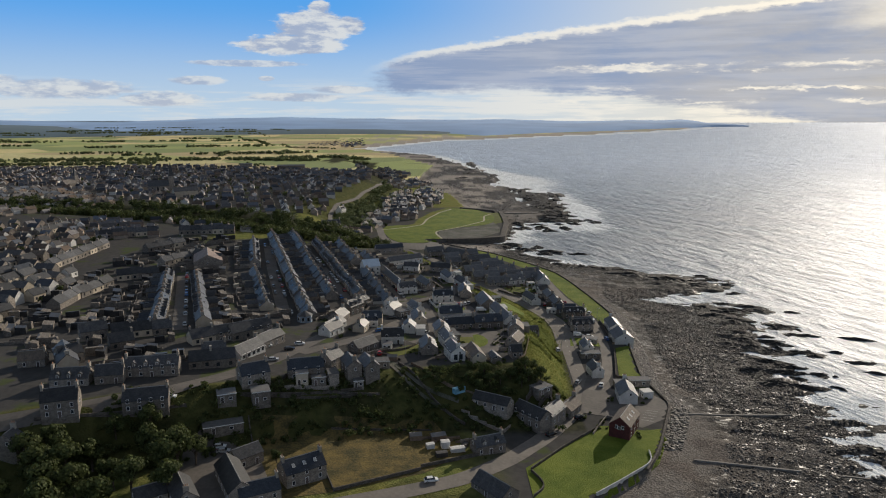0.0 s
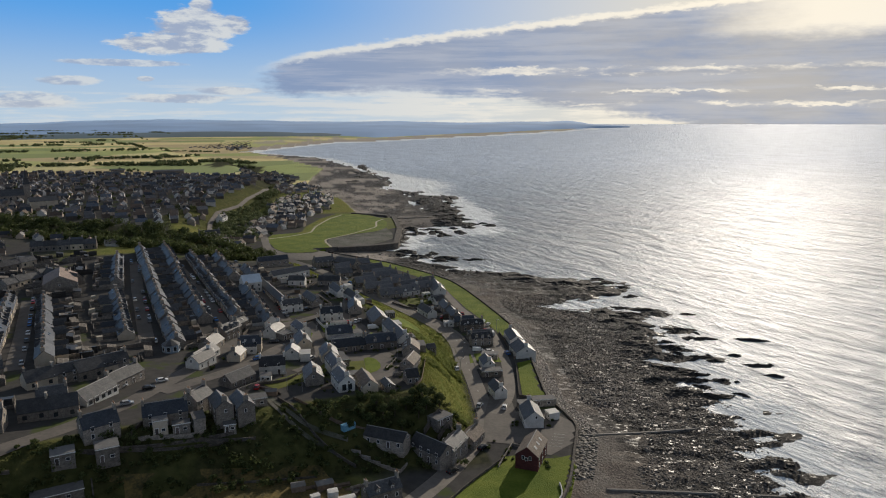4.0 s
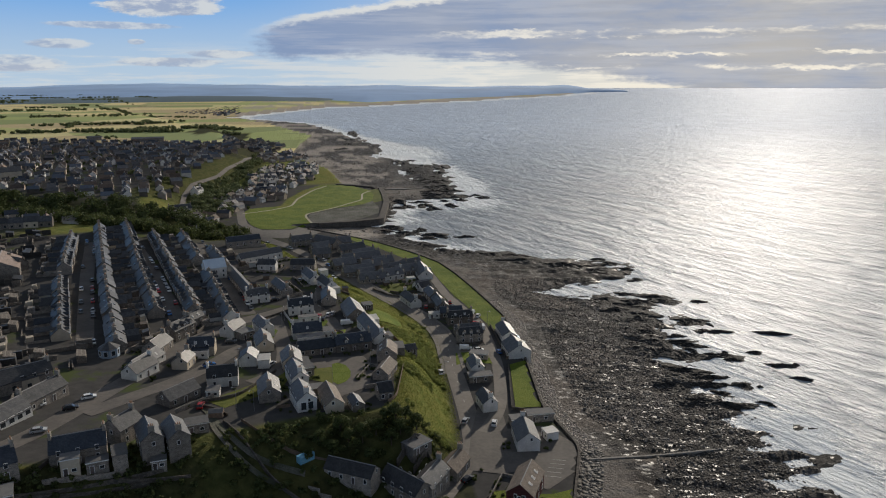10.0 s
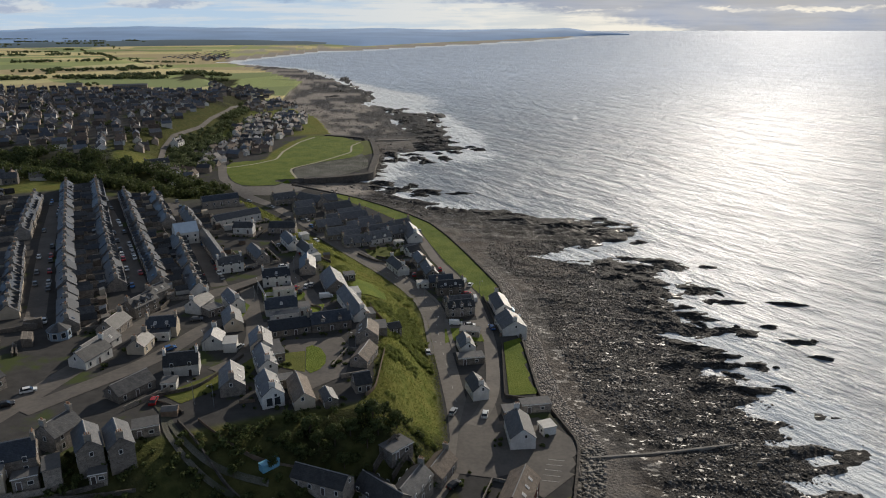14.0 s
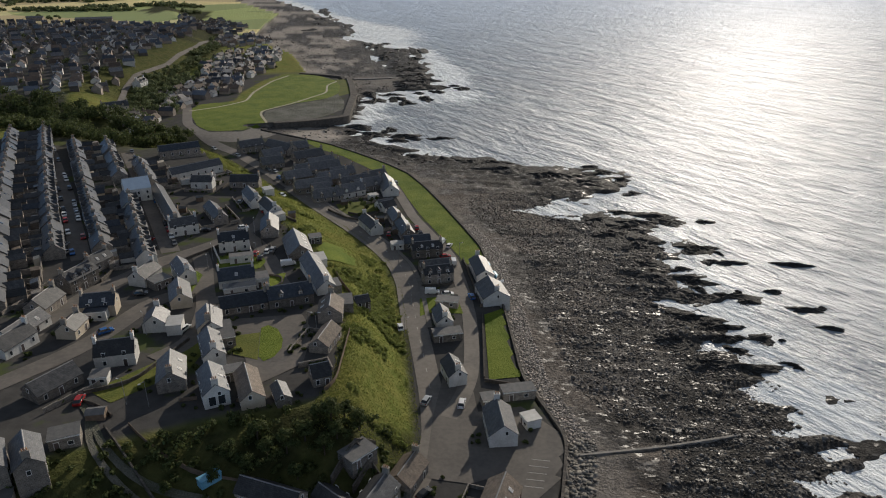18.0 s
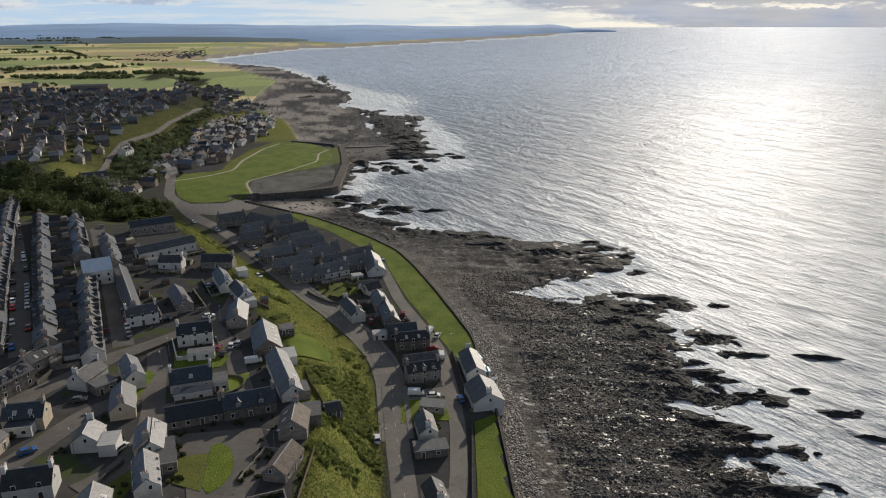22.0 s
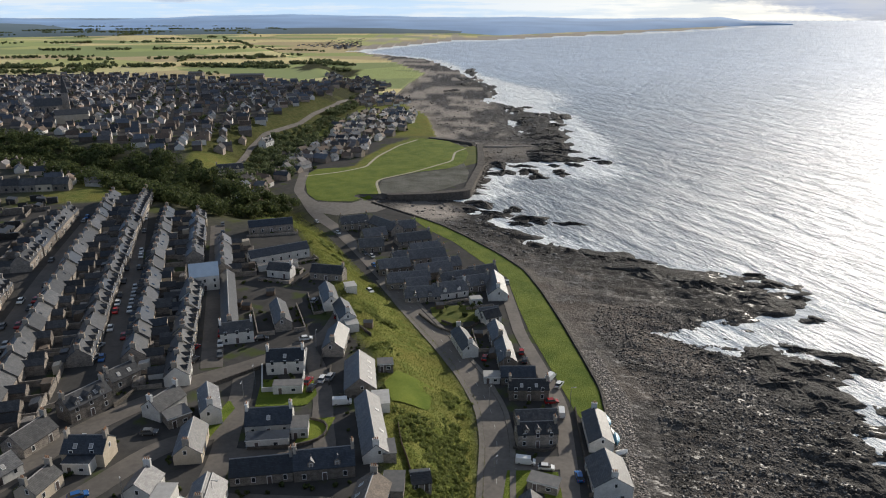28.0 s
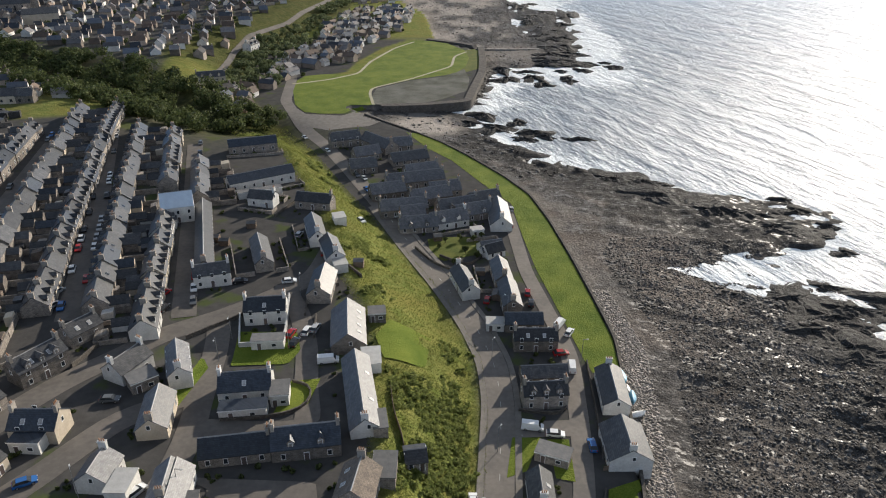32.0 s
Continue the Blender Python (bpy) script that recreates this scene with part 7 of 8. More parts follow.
tree_rng = random.Random(4)
for x, y, s in ((-118, 176, 1.2), (-112, 170, 1.3), (-104, 168, 1.1), (-97, 176, 1.2), (-108, 160, 1.3), (-96, 162, 1.2), (-88, 190, 1.0), (-84, 182, 1.2), (-90, 172, 1.1), (-80, 172, 1.0), (-116, 186, 1.0), (-124, 166, 1.2), (-86, 196, 0.9), (-132, 172, 1.1), (-78, 190, 0.9), (-119, 188, 1.0), (-107, 185, 1.25), (-92.4, 192, 1.15), (-95, 199.5, 0.95), (-82, 186, 1.25), (-124, 182, 1.0), (-104, 195, 0.8), (-112, 179, 1.2)):
    tree(x, y, tree_rng.randrange(3), 1.35 * s, "garden trees below the terrace houses")
for x, y, s in ((20, 241, 0.7), (24, 243, 0.8), (28, 240, 0.75), (31, 243, 0.7), (16, 240, 0.65), (36, 246, 0.7), (12, 238, 0.6), (22, 236, 0.6), (5, 236, 0.6), (-4, 234, 0.55), (27, 247, 0.6), (-44, 186, 0.7), (-54, 192, 0.7), (58, 416, 0.45), (54, 420, 0.5), (61, 421, 0.45), (50, 412, 0.4), (52, 430, 0.35), (47, 428, 0.3), (57, 428, 0.4), (60, 432, 0.35), (45, 424, 0.3), (30, 246, 0.8), (33, 248, 0.7), (8, 240, 0.7), (14, 243, 0.75)):
    tree(x, y, tree_rng.randrange(3), s, "trees on the shaded slope" if y < 300 else "garden bushes in the shore village")


def woods(name, spots, label, per=26, material=LEAF, size=0.5, tall=1.0):
    rng = np.random.default_rng(17)
    cs, rs = [], []
    for x, y, r in spots:
        z = float(land(x, y, False))
        for _ in range(4):
            cs.append((x + rng.uniform(-0.6, 0.6) * r, y + rng.uniform(-0.6, 0.6) * r, z + r * rng.uniform(0.5, 1.35) * tall))
            rs.append(r * rng.uniform(0.5, 0.8))
    tagged(new(name, quad_mesh(name, leaf_cloud(cs, rs, per, size, rng), material)), label, "trees", kind="stuff")


spots = []
for (ax, ay), (bx, by) in zip(BURN[:-1], BURN[1:]):
    k = int(math.hypot(bx - ax, by - ay) / 0.75)
    for i in range(k):
        t, off = i / k, tree_rng.uniform(-33, 33)
        nx, ny = -(by - ay), bx - ax
        q = math.hypot(nx, ny)
        spots.append((ax + (bx - ax) * t + nx / q * off, ay + (by - ay) * t + ny / q * off, tree_rng.uniform(3.6, 6.0)))
woods("den_woods", spots, "dense dark woods filling the sunken den", 62, size=0.55)
spots = []
for i in range(620):
    y = tree_rng.uniform(612, 1090) if i % 3 else tree_rng.uniform(612, 800)
    f0, b0 = np.interp(y, FOOT_Y, FOOT_X), np.interp(y, BROW_Y, BROW_X)
    spots.append((float(b0 + (f0 - b0) * tree_rng.uniform(0.1, 1.55 if 650 < y < 900 else 0.95)), y, tree_rng.uniform(2.0, 4.2)))
CLIMB = [(-97.6, 602), (-104, 640), (-106, 680), (-113, 730), (-113, 781), (-98, 850), (-94, 900), (-84, 980), (-80, 1053)]
spots = [p for p in spots if float(off_line(p[0], p[1], CLIMB)) > 3 + p[2] and p[0] > np.interp(p[1], [q[1] for q in CLIMB], [q[0] for q in CLIMB])]
woods("bluff_woods", spots, "scrubby trees along the grassy bluff", 48, HAZED_LEAF, size=0.5)
spots = []
for (ax, ay), (bx, by), k in (((-900, 1330), (-420, 1400), 130), ((-400, 1400), (-240, 1370), 50), ((-520, 1560), (-280, 1600), 40), ((-900, 1800), (-300, 1900), 60), ((-1500, 2000), (-600, 2150), 80), ((-2200, 2600), (-900, 2800), 110), ((-1400, 3000), (-500, 3200), 90), ((-330, 1420), (-150, 1480), 50), ((-260, 1750), (-160, 1600), 40), ((-2600, 3600), (-400, 3700), 160), ((-2400, 3300), (-1000, 3400), 120), ((-800, 1250), (-520, 1290), 60), ((-300, 2050), (-560, 2150), 40)):
    for _ in range(3 * k):
        t = tree_rng.random()
        if math.sin(t * 31 + ax) > -0.45:
            spots.append((ax + (bx - ax) * t + tree_rng.gauss(0, 9), ay + (by - ay) * t + tree_rng.gauss(0, 7), tree_rng.uniform(2.2, 4.6)))
for _ in range(70):
    x0, y0 = tree_rng.uniform(-2200, -140), 1250 + 1750 * tree_rng.random() ** 1.5
    if x0 > -160 - 0.14 * (y0 - 1250):
        continue
    a0, l0, thick = tree_rng.choice((0.2, 0.2, 0.1, 1.75)) + tree_rng.gauss(0, 0.1), tree_rng.uniform(30, 190), tree_rng.choice((2, 4, 14))
    for _ in range(int(l0 / 4.5)):
        q = tree_rng.uniform(-0.5, 0.5) * l0
        spots.append((x0 + q * math.cos(a0) + tree_rng.gauss(0, thick), y0 + q * math.sin(a0) + tree_rng.gauss(0, thick), tree_rng.uniform(1.6, 4.4)))
woods("far_woods", spots, "dark hedgerow trees and copses between the far fields", 10, HAZED_LEAF, size=1.4, tall=0.8)
spots = [(x + town_rng.uniform(-9, 9), y + town_rng.uniform(-9, 9), town_rng.uniform(1.5, 3.2)) for x, y, *_ in plots[::3]]
spots += [(x + tree_rng.uniform(-10, 10), y + tree_rng.uniform(-10, 10), tree_rng.uniform(1.6, 3.4)) for x, y in lattice([(-600, 1190), (-465, 1240), (-106, 1118), (-118, 1040), (-128, 900), (-200, 900), (-360, 930), (-440, 850), (-640, 950)], 35, 27, 34)]
woods("garden_trees", spots, "garden trees and hedges between the houses", 26, size=0.5)
spots = []
for _ in range(7000):
    y = tree_rng.uniform(250, 560)
    f0, b0 = float(np.interp(y, FOOT_Y, FOOT_X)), float(np.interp(y, BROW_Y, BROW_X))
    x = b0 + (f0 - b0) * tree_rng.uniform(-0.05, 0.93)
    if wave_noise(x, y, 9, 71) + 0.5 * wave_noise(x, y, 4, 72) > (-0.35 if 296 < y < 346 and x > b0 + 0.12 * (f0 - b0) and x < b0 + 0.84 * (f0 - b0) else 0.6) and not (30 < x < 46 and 342 < y < 365):
        spots.append((x, y, tree_rng.uniform(0.5, 1.0)))
woods("slope_scrub", spots, "low bracken and gorse on the grass slope", 34, GORSE, 0.17, 0.42)
spots = []
for _ in range(480):
    x = tree_rng.uniform(-110, 44)
    y = float(np.interp(x, EDGE_X, EDGE_Y)) - tree_rng.uniform(0, 30)
    spots.append((x, y, tree_rng.uniform(0.6, 1.5) * (1.6 if tree_rng.random() < 0.25 else 1)))
woods("bank_scrub", spots, "brambles and bushes on the shaded bank", 26, LEAF, 0.26, 0.8)


def tufts(name, count, place, label, size, material):
    rng = np.random.default_rng(23)
    v = []
    pts = place(rng, count)
    h = rng.uniform(0.5, 1.2, len(pts)) * size
    a = rng.uniform(0, math.pi, len(pts))
    lean = rng.normal(size=(len(pts), 2)) * 0.35 * size
    z = land(pts[:, 0], pts[:, 1]) - 0.05
    dx, dy = np.cos(a) * size * 0.35, np.sin(a) * size * 0.35
    v = np.stack([np.c_[pts[:, 0] - dx, pts[:, 1] - dy, z], np.c_[pts[:, 0] + dx, pts[:, 1] + dy, z], np.c_[pts[:, 0] + dx * 0.3 + lean[:, 0], pts[:, 1] + dy * 0.3 + lean[:, 1], z + h], np.c_[pts[:, 0] - dx * 0.3 + lean[:, 0], pts[:, 1] - dy * 0.3 + lean[:, 1], z + h]], 1)
    tagged(new(name, quad_mesh(name, v.reshape(-1, 3), material)), label, "grass", kind="stuff")


def slope_places(rng, count):
    y = rng.uniform(245, 570, count)
    f0, b0 = np.interp(y, FOOT_Y, FOOT_X), np.interp(y, BROW_Y, BROW_X)
    return np.c_[b0 + (f0 - b0) * rng.uniform(-0.12, 1.02, count), y]


tufts("slope_grass", 60000, slope_places, "long tufted grass covering the slope", 0.36, BLADE)
# ---- garden walls, hedges and shrubs round the old houses ----
LANES = [MAIN, LANE,
         [(-116, 202), (-94, 215), (-80, 231), (-68, 250), (-59, 274), (-50, 300), (-44, 322), (-32, 343), (-13.7, 361.8), (9, 385), (11, 404)],
         [(-59, 262), (-38, 286), (-29, 301), (-21, 320), (-6, 331)],
         [(-12.5, 363), (-7, 331), (-4, 304), (-14, 282)],
         [(0.8, 381), (13.7, 348), (20, 318), (-4, 318)],
         [(-64, 500), (-44, 436), (-22, 362)], [(-105, 510), (-75, 430), (-51, 358)]]
garden_rng = random.Random(29)
homes = [(ob, ob.matrix_world.translation.copy(), ob.matrix_world.to_euler().z) for ob in bpy.data.objects if ob.parent is None and ob.name.split(".")[0] == "house" and -70 < ob.matrix_world.translation.x < 90 and 200 < ob.matrix_world.translation.y < 560]
walls_, shrubs = Shape(), []


def free(x, y, own):
    """Clear of streets, of other houses, of the grass slope and of the shore."""
    if min(float(off_line(x, y, q)) for q in LANES) < 5.0:
        return False
    if any((p.x - x) ** 2 + (p.y - y) ** 2 < 30 for o, p, _ in homes if o is not own):
        return False
    foot, brow = np.interp(y, FOOT_Y, FOOT_X), np.interp(y, BROW_Y, BROW_X)
    return not (brow - 1 < x < foot + 2) and x < np.interp(y, WALL_Y, WALL_X) - 6 and not bool(inside(np.array(x), np.array(y), STRIP))


for ob, p, turn in homes:
    l2 = max(v.co.x for v in ob.children[0].data.vertices)
    h = max(v.co.y for v in ob.children[0].data.vertices)
    ux, uy = math.cos(turn), math.sin(turn)
    for side in (-1, 1):
        out_ = h + garden_rng.uniform(3.5, 6.5)
        ends = [(-l2 - 1.5, side * out_), (l2 + 1.5, side * out_), (l2 + 1.5, side * (h + 0.4))]
        pts = [(p.x + a * ux - b * uy, p.y + a * uy + b * ux) for a, b in ends]
        mids = pts + [((pts[0][0] + pts[1][0]) / 2, (pts[0][1] + pts[1][1]) / 2)]
        if all(free(x, y, ob) for x, y in mids) and garden_rng.random() < 0.8:
            tall = garden_rng.uniform(0.9, 1.5)
            for (ax, ay), (bx, by) in zip(pts[:-1], pts[1:]):
                m = pose(ax, ay, 0, 0, 0, math.degrees(math.atan2(by - ay, bx - ax)))
                length = math.hypot(bx - ax, by - ay)
                k = Shape()
                for i in range(max(1, int(length / 3))):
                    n_ = max(1, int(length / 3))
                    s0, s1 = length * i / n_, length * (i + 1) / n_
                    g0 = m @ Vector(((s0 + s1) / 2, 0, 0))
                    z0 = float(land(g0.x, g0.y, False))
                    k.box(s0, -0.15, z0 - 0.6, s1, 0.15, z0 + tall)
                walls_.add([tuple(m @ Vector(q)) for q in k.v], k.f)
            if garden_rng.random() < 0.45:
                for i in range(int(4 + l2)):
                    f = garden_rng.random()
                    shrubs.append((pts[0][0] + (pts[1][0] - pts[0][0]) * f + garden_rng.uniform(-0.5, 0.5), pts[0][1] + (pts[1][1] - pts[0][1]) * f + garden_rng.uniform(-0.5, 0.5), garden_rng.uniform(0.45, 0.9)))
        for _ in range(4):
            a, b = garden_rng.uniform(-l2, l2), side * garden_rng.uniform(h + 1.2, h + 4.5)
            x, y = p.x + a * ux - b * uy, p.y + a * uy + b * ux
            if free(x, y, ob):
                shrubs.append((x, y, garden_rng.uniform(0.3, 0.8)))
tagged(new("garden_walls", walls_.mesh("garden_walls", STONE)), "low grey stone walls dividing the gardens of the old houses", "walls", kind="stuff")
woods("garden_shrubs", shrubs, "dark hedges and shrubs in the small gardens", 30, LEAF, 0.22, 0.7)
# ---- rocks and boulders ----
ROCK = mat("wet_rock", (0.024, 0.023, 0.022), (0.056, 0.052, 0.047), 1.3, 0.75, 1.0, fine=0.3, vary=0.25, bump_size=0.5)
ROCK.node_tree.nodes["Principled BSDF"].inputs["Specular IOR Level"].default_value = 0.1
rn, rl = ROCK.node_tree.nodes, ROCK.node_tree.links
where_ = rn.new("ShaderNodeNewGeometry")
for k in [q for q in rn if q.type == "TEX_NOISE"]:
    rl.new(where_.outputs["Position"], k.inputs["Vector"])


def rock_mesh(seed, rings=12, cols=30):
    """A low, broken outcrop one metre in radius with an uneven outline."""
    rng = np.random.default_rng(seed)
    ph = rng.uniform(0, 6.28, 8)
    s = Shape()
    for i in range(rings + 1):
        r = i / rings
        for j in range(cols):
            a = 2 * math.pi * j / cols
            out = 1 + 0.28 * math.sin(2 * a + ph[0]) + 0.2 * math.sin(3 * a + ph[1]) + 0.16 * math.sin(5 * a + ph[2]) + 0.1 * math.sin(9 * a + ph[3])
            z = (1 - r ** 2.4) * (0.75 + 0.35 * math.sin(4 * r + 2 * a + ph[4])) + rng.uniform(-0.17, 0.17) * (r < 0.98)
            s.v.append((r * out * math.cos(a), r * out * math.sin(a), z - 0.25 * r))
    for i in range(rings):
        for j in range(cols):
            k = (j + 1) % cols
            s.f.append((i * cols + j, (i + 1) * cols + j, (i + 1) * cols + k, i * cols + k))
    return s.mesh("rock", ROCK)


ROCKS = [rock_mesh(i) for i in range(7)]


def rock(i, x, y, a, b, h, turn, group):
    a, b = min(a, 9.5), min(b, 8.0) if y < 900 else b
    ob = new("rock", ROCKS[i % 7])
    ob.matrix_world = Matrix.LocRotScale((x, y, max(-0.12, float(land(x, y)) - 0.1)), Euler((0, 0, radians(turn))), (1.55 * a, 1.4 * b, 1.5 * h))
    tagged(ob, "dark weed-covered rock standing out of the shallows", "rock", group)


rock(0, 155.0, 462.0, 19.3, 18.2, 1.47, -16, "rocks off the beach")
rock(1, 136.5, 478.8, 12.6, 13.9, 1.13, -16, "rocks off the beach")
rock(2, 171.4, 449.4, 8.9, 9.3, 0.95, -16, "rocks off the beach")
rock(3, 185.6, 447.8, 6.0, 6.9, 0.80, -16, "rocks off the beach")
rock(4, 190.3, 431.1, 3.8, 3.4, 0.69, -16, "rocks off the beach")
rock(5, 157.5, 399.0, 6.8, 7.8, 0.84, -16, "rocks off the beach")
rock(6, 165.8, 387.4, 7.4, 7.8, 0.87, -16, "rocks off the beach")
rock(7, 173.5, 392.4, 8.4, 5.9, 0.92, -16, "rocks off the beach")
rock(8, 186.8, 396.9, 10.3, 6.2, 1.02, -16, "rocks off the beach")
rock(9, 190.4, 389.9, 4.2, 3.7, 0.71, -16, "rocks off the beach")
rock(10, 205.3, 387.0, 3.8, 3.2, 0.69, -16, "rocks off the beach")
rock(11, 162.7, 370.2, 11.7, 9.8, 1.08, -16, "rocks off the beach")
rock(12, 155.1, 379.4, 9.6, 10.2, 0.98, -16, "rocks off the beach")
rock(13, 171.6, 369.6, 2.3, 2.7, 0.62, -16, "rocks off the beach")
rock(14, 185.7, 360.2, 7.3, 5.3, 0.86, -16, "rocks off the beach")
rock(15, 192.6, 353.6, 1.5, 2.2, 0.57, -8, "rocks off the beach")
rock(16, 185.1, 346.3, 2.5, 2.8, 0.62, -16, "rocks off the beach")
rock(17, 191.7, 343.7, 5.1, 2.4, 0.75, -16, "rocks off the beach")
rock(18, 168.6, 342.0, 4.2, 2.2, 0.71, -16, "rocks off the beach")
rock(19, 167.0, 333.9, 7.5, 3.3, 0.88, -16, "rocks off the beach")
rock(20, 169.5, 330.6, 4.7, 3.0, 0.74, -16, "rocks off the beach")
rock(21, 161.9, 320.2, 6.5, 4.9, 0.82, -16, "rocks off the beach")
rock(22, 167.6, 324.9, 2.6, 2.6, 0.63, -16, "rocks off the beach")
rock(23, 173.5, 317.2, 7.1, 3.8, 0.85, -16, "rocks off the beach")
rock(24, 179.0, 311.8, 3.5, 2.7, 0.67, -16, "rocks off the beach")
rock(25, 180.2, 319.7, 1.3, 1.4, 0.57, -8, "rocks off the beach")
rock(26, 193.1, 317.7, 3.3, 1.4, 0.66, -16, "rocks off the beach")
rock(27, 214.0, 337.7, 5.7, 1.6, 0.79, -16, "rocks off the beach")
rock(28, 195.6, 303.0, 4.9, 1.8, 0.75, -16, "rocks off the beach")
rock(29, 196.0, 289.6, 3.5, 1.2, 0.67, -16, "rocks off the beach")
rock(30, 201.9, 303.0, 1.2, 1.1, 0.56, -16, "rocks off the beach")
rock(31, 161.0, 297.2, 4.7, 2.9, 0.73, -16, "rocks off the beach")
rock(32, 161.5, 289.5, 2.5, 1.7, 0.62, -16, "rocks off the beach")
rock(33, 168.6, 287.9, 4.5, 2.8, 0.73, -16, "rocks off the beach")
rock(34, 156.7, 283.5, 2.4, 2.2, 0.62, -8, "rocks off the beach")
rock(35, 155.9, 290.4, 3.4, 1.9, 0.67, -16, "rocks off the beach")
rock(36, 168.4, 272.5, 3.1, 1.1, 0.66, -16, "rocks off the beach")
rock(37, 155.5, 298.7, 3.5, 3.4, 0.68, -8, "rocks off the beach")
rock(38, 174.6, 285.8, 1.1, 0.9, 0.56, -16, "rocks off the beach")
rock(39, 166.7, 296.0, 1.2, 0.9, 0.56, -16, "rocks off the beach")
rock(40, 169.2, 269.9, 2.1, 0.9, 0.60, -16, "rocks off the beach")
rock(41, 153.2, 305.6, 7.2, 4.8, 0.86, -16, "rocks off the beach")
rock(42, 153.3, 325.0, 5.9, 4.1, 0.79, -16, "rocks off the beach")
rock(43, 156.0, 335.5, 5.5, 4.5, 0.77, -16, "rocks off the beach")
rock(44, 156.2, 347.5, 5.0, 3.6, 0.75, -16, "rocks off the beach")
rock(45, 172.1, 461.8, 6.1, 4.6, 0.81, -16, "rocks off the beach")
rock(46, 188.1, 468.6, 6.3, 4.8, 0.82, -16, "rocks off the beach")
rock(47, 186.9, 479.4, 5.4, 2.9, 0.77, -16, "rocks off the beach")
rock(48, 194.9, 454.1, 3.0, 3.2, 0.65, -16, "rocks off the beach")
rock(49, 172.7, 406.2, 4.4, 3.4, 0.72, -16, "rocks off the beach")
rock(50, 170.4, 382.4, 4.9, 3.4, 0.74, -16, "rocks off the beach")
rock(51, 142.8, 276.7, 6.2, 3.6, 0.81, -16, "rocks off the beach")
rock(52, 152.0, 273.3, 6.2, 2.7, 0.81, -16, "rocks off the beach")
rock(53, 159.1, 271.9, 4.1, 1.8, 0.71, -16, "rocks off the beach")
rock(54, 140.0, 291.6, 7.3, 4.1, 0.86, -16, "rocks off the beach")
rock(55, 119.7, 499.9, 6.6, 10.5, 0.83, -8, "rocks off the beach")
rock(56, 132.6, 497.4, 8.8, 11.3, 0.94, -16, "rocks off the beach")
rock(0, 119.1, 1023.3, 9.5, 23.8, 1.20, 0, "rocks off the old harbour")
rock(1, 121.3, 933.7, 8.0, 19.9, 1.20, 0, "rocks off the old harbour")
rock(2, 144.4, 976.5, 11.6, 18.4, 1.20, 0, "rocks off the old harbour")
rock(3, 165.2, 963.7, 12.7, 31.7, 1.20, 0, "rocks off the old harbour")
rock(4, 135.8, 828.7, 10.7, 15.7, 1.20, 0, "rocks off the old harbour")
rock(5, 138.7, 772.7, 12.3, 24.4, 1.20, 0, "rocks off the old harbour")
rock(6, 122.0, 735.9, 9.2, 16.7, 1.20, 0, "rocks off the old harbour")
rock(7, 140.5, 736.1, 11.6, 16.7, 1.20, 0, "rocks off the old harbour")
rock(8, 83.7, 713.1, 4.0, 10.0, 1.20, 0, "rocks off the old harbour")
rock(9, 86.6, 688.6, 4.7, 11.7, 1.20, 0, "rocks off the old harbour")
rock(10, 104.0, 692.9, 5.6, 12.3, 1.20, 0, "rocks off the old harbour")
rock(11, 108.8, 677.5, 3.8, 9.4, 1.20, 0, "rocks off the old harbour")
rock(12, 127.1, 689.3, 4.7, 11.7, 1.20, 0, "rocks off the old harbour")
rock(13, 141.7, 714.0, 4.5, 6.6, 1.20, 0, "rocks off the old harbour")
rock(14, 166.1, 725.3, 5.4, 5.7, 1.20, 0, "rocks off the old harbour")
rock(15, 66.3, 600.7, 7.2, 7.1, 1.20, 0, "rocks off the old harbour")
rock(16, 72.1, 574.4, 6.8, 7.6, 1.20, 0, "rocks off the old harbour")
rock(17, 92.0, 568.6, 8.4, 6.2, 1.20, 0, "rocks off the old harbour")
rock(18, 85.0, 587.4, 4.2, 5.4, 1.20, 0, "rocks off the old harbour")
rock(19, 78.9, 1528.9, 21.3, 50.5, 1.20, 0, "rocks off the old harbour")
rock(20, 66.0, 1367.0, 14.1, 29.3, 1.20, 0, "rocks off the old harbour")
# the reef north of the pier and the rocks in the surf
rock(0, 77, 684, 5, 4, 0.95, -16, "rocks of the northern reef")
rock(1, 86, 720, 5, 4, 0.95, -16, "rocks of the northern reef")
rock(2, 101, 710, 7, 5, 1.05, -16, "rocks of the northern reef")
rock(3, 110, 673, 5, 4, 0.95, -16, "rocks of the northern reef")
rock(4, 129, 684, 4, 3, 0.90, -16, "rocks of the northern reef")
rock(5, 126, 712, 5, 3, 0.95, -16, "rocks of the northern reef")
rock(6, 150, 735, 5, 3, 0.95, -16, "rocks of the northern reef")
rock(7, 162, 740, 4, 2.5, 0.90, -16, "rocks of the northern reef")
rock(8, 118, 745, 9, 6, 1.15, -16, "rocks of the northern reef")
rock(9, 130, 738, 9, 6, 1.15, -16, "rocks of the northern reef")
rock(10, 142, 733, 7, 5, 1.05, -16, "rocks of the northern reef")
rock(11, 124, 765, 9, 7, 1.15, -16, "rocks of the northern reef")
rock(12, 136, 760, 9, 7, 1.15, -16, "rocks of the northern reef")
rock(13, 146, 770, 7, 6, 1.05, -16, "rocks of the northern reef")
rock(14, 128, 790, 9, 8, 1.15, -16, "rocks of the northern reef")
rock(15, 141, 797, 8, 7, 1.10, -16, "rocks of the northern reef")
rock(16, 132, 822, 9, 8, 1.15, -16, "rocks of the northern reef")
rock(17, 144, 830, 6, 6, 1.00, -16, "rocks of the northern reef")
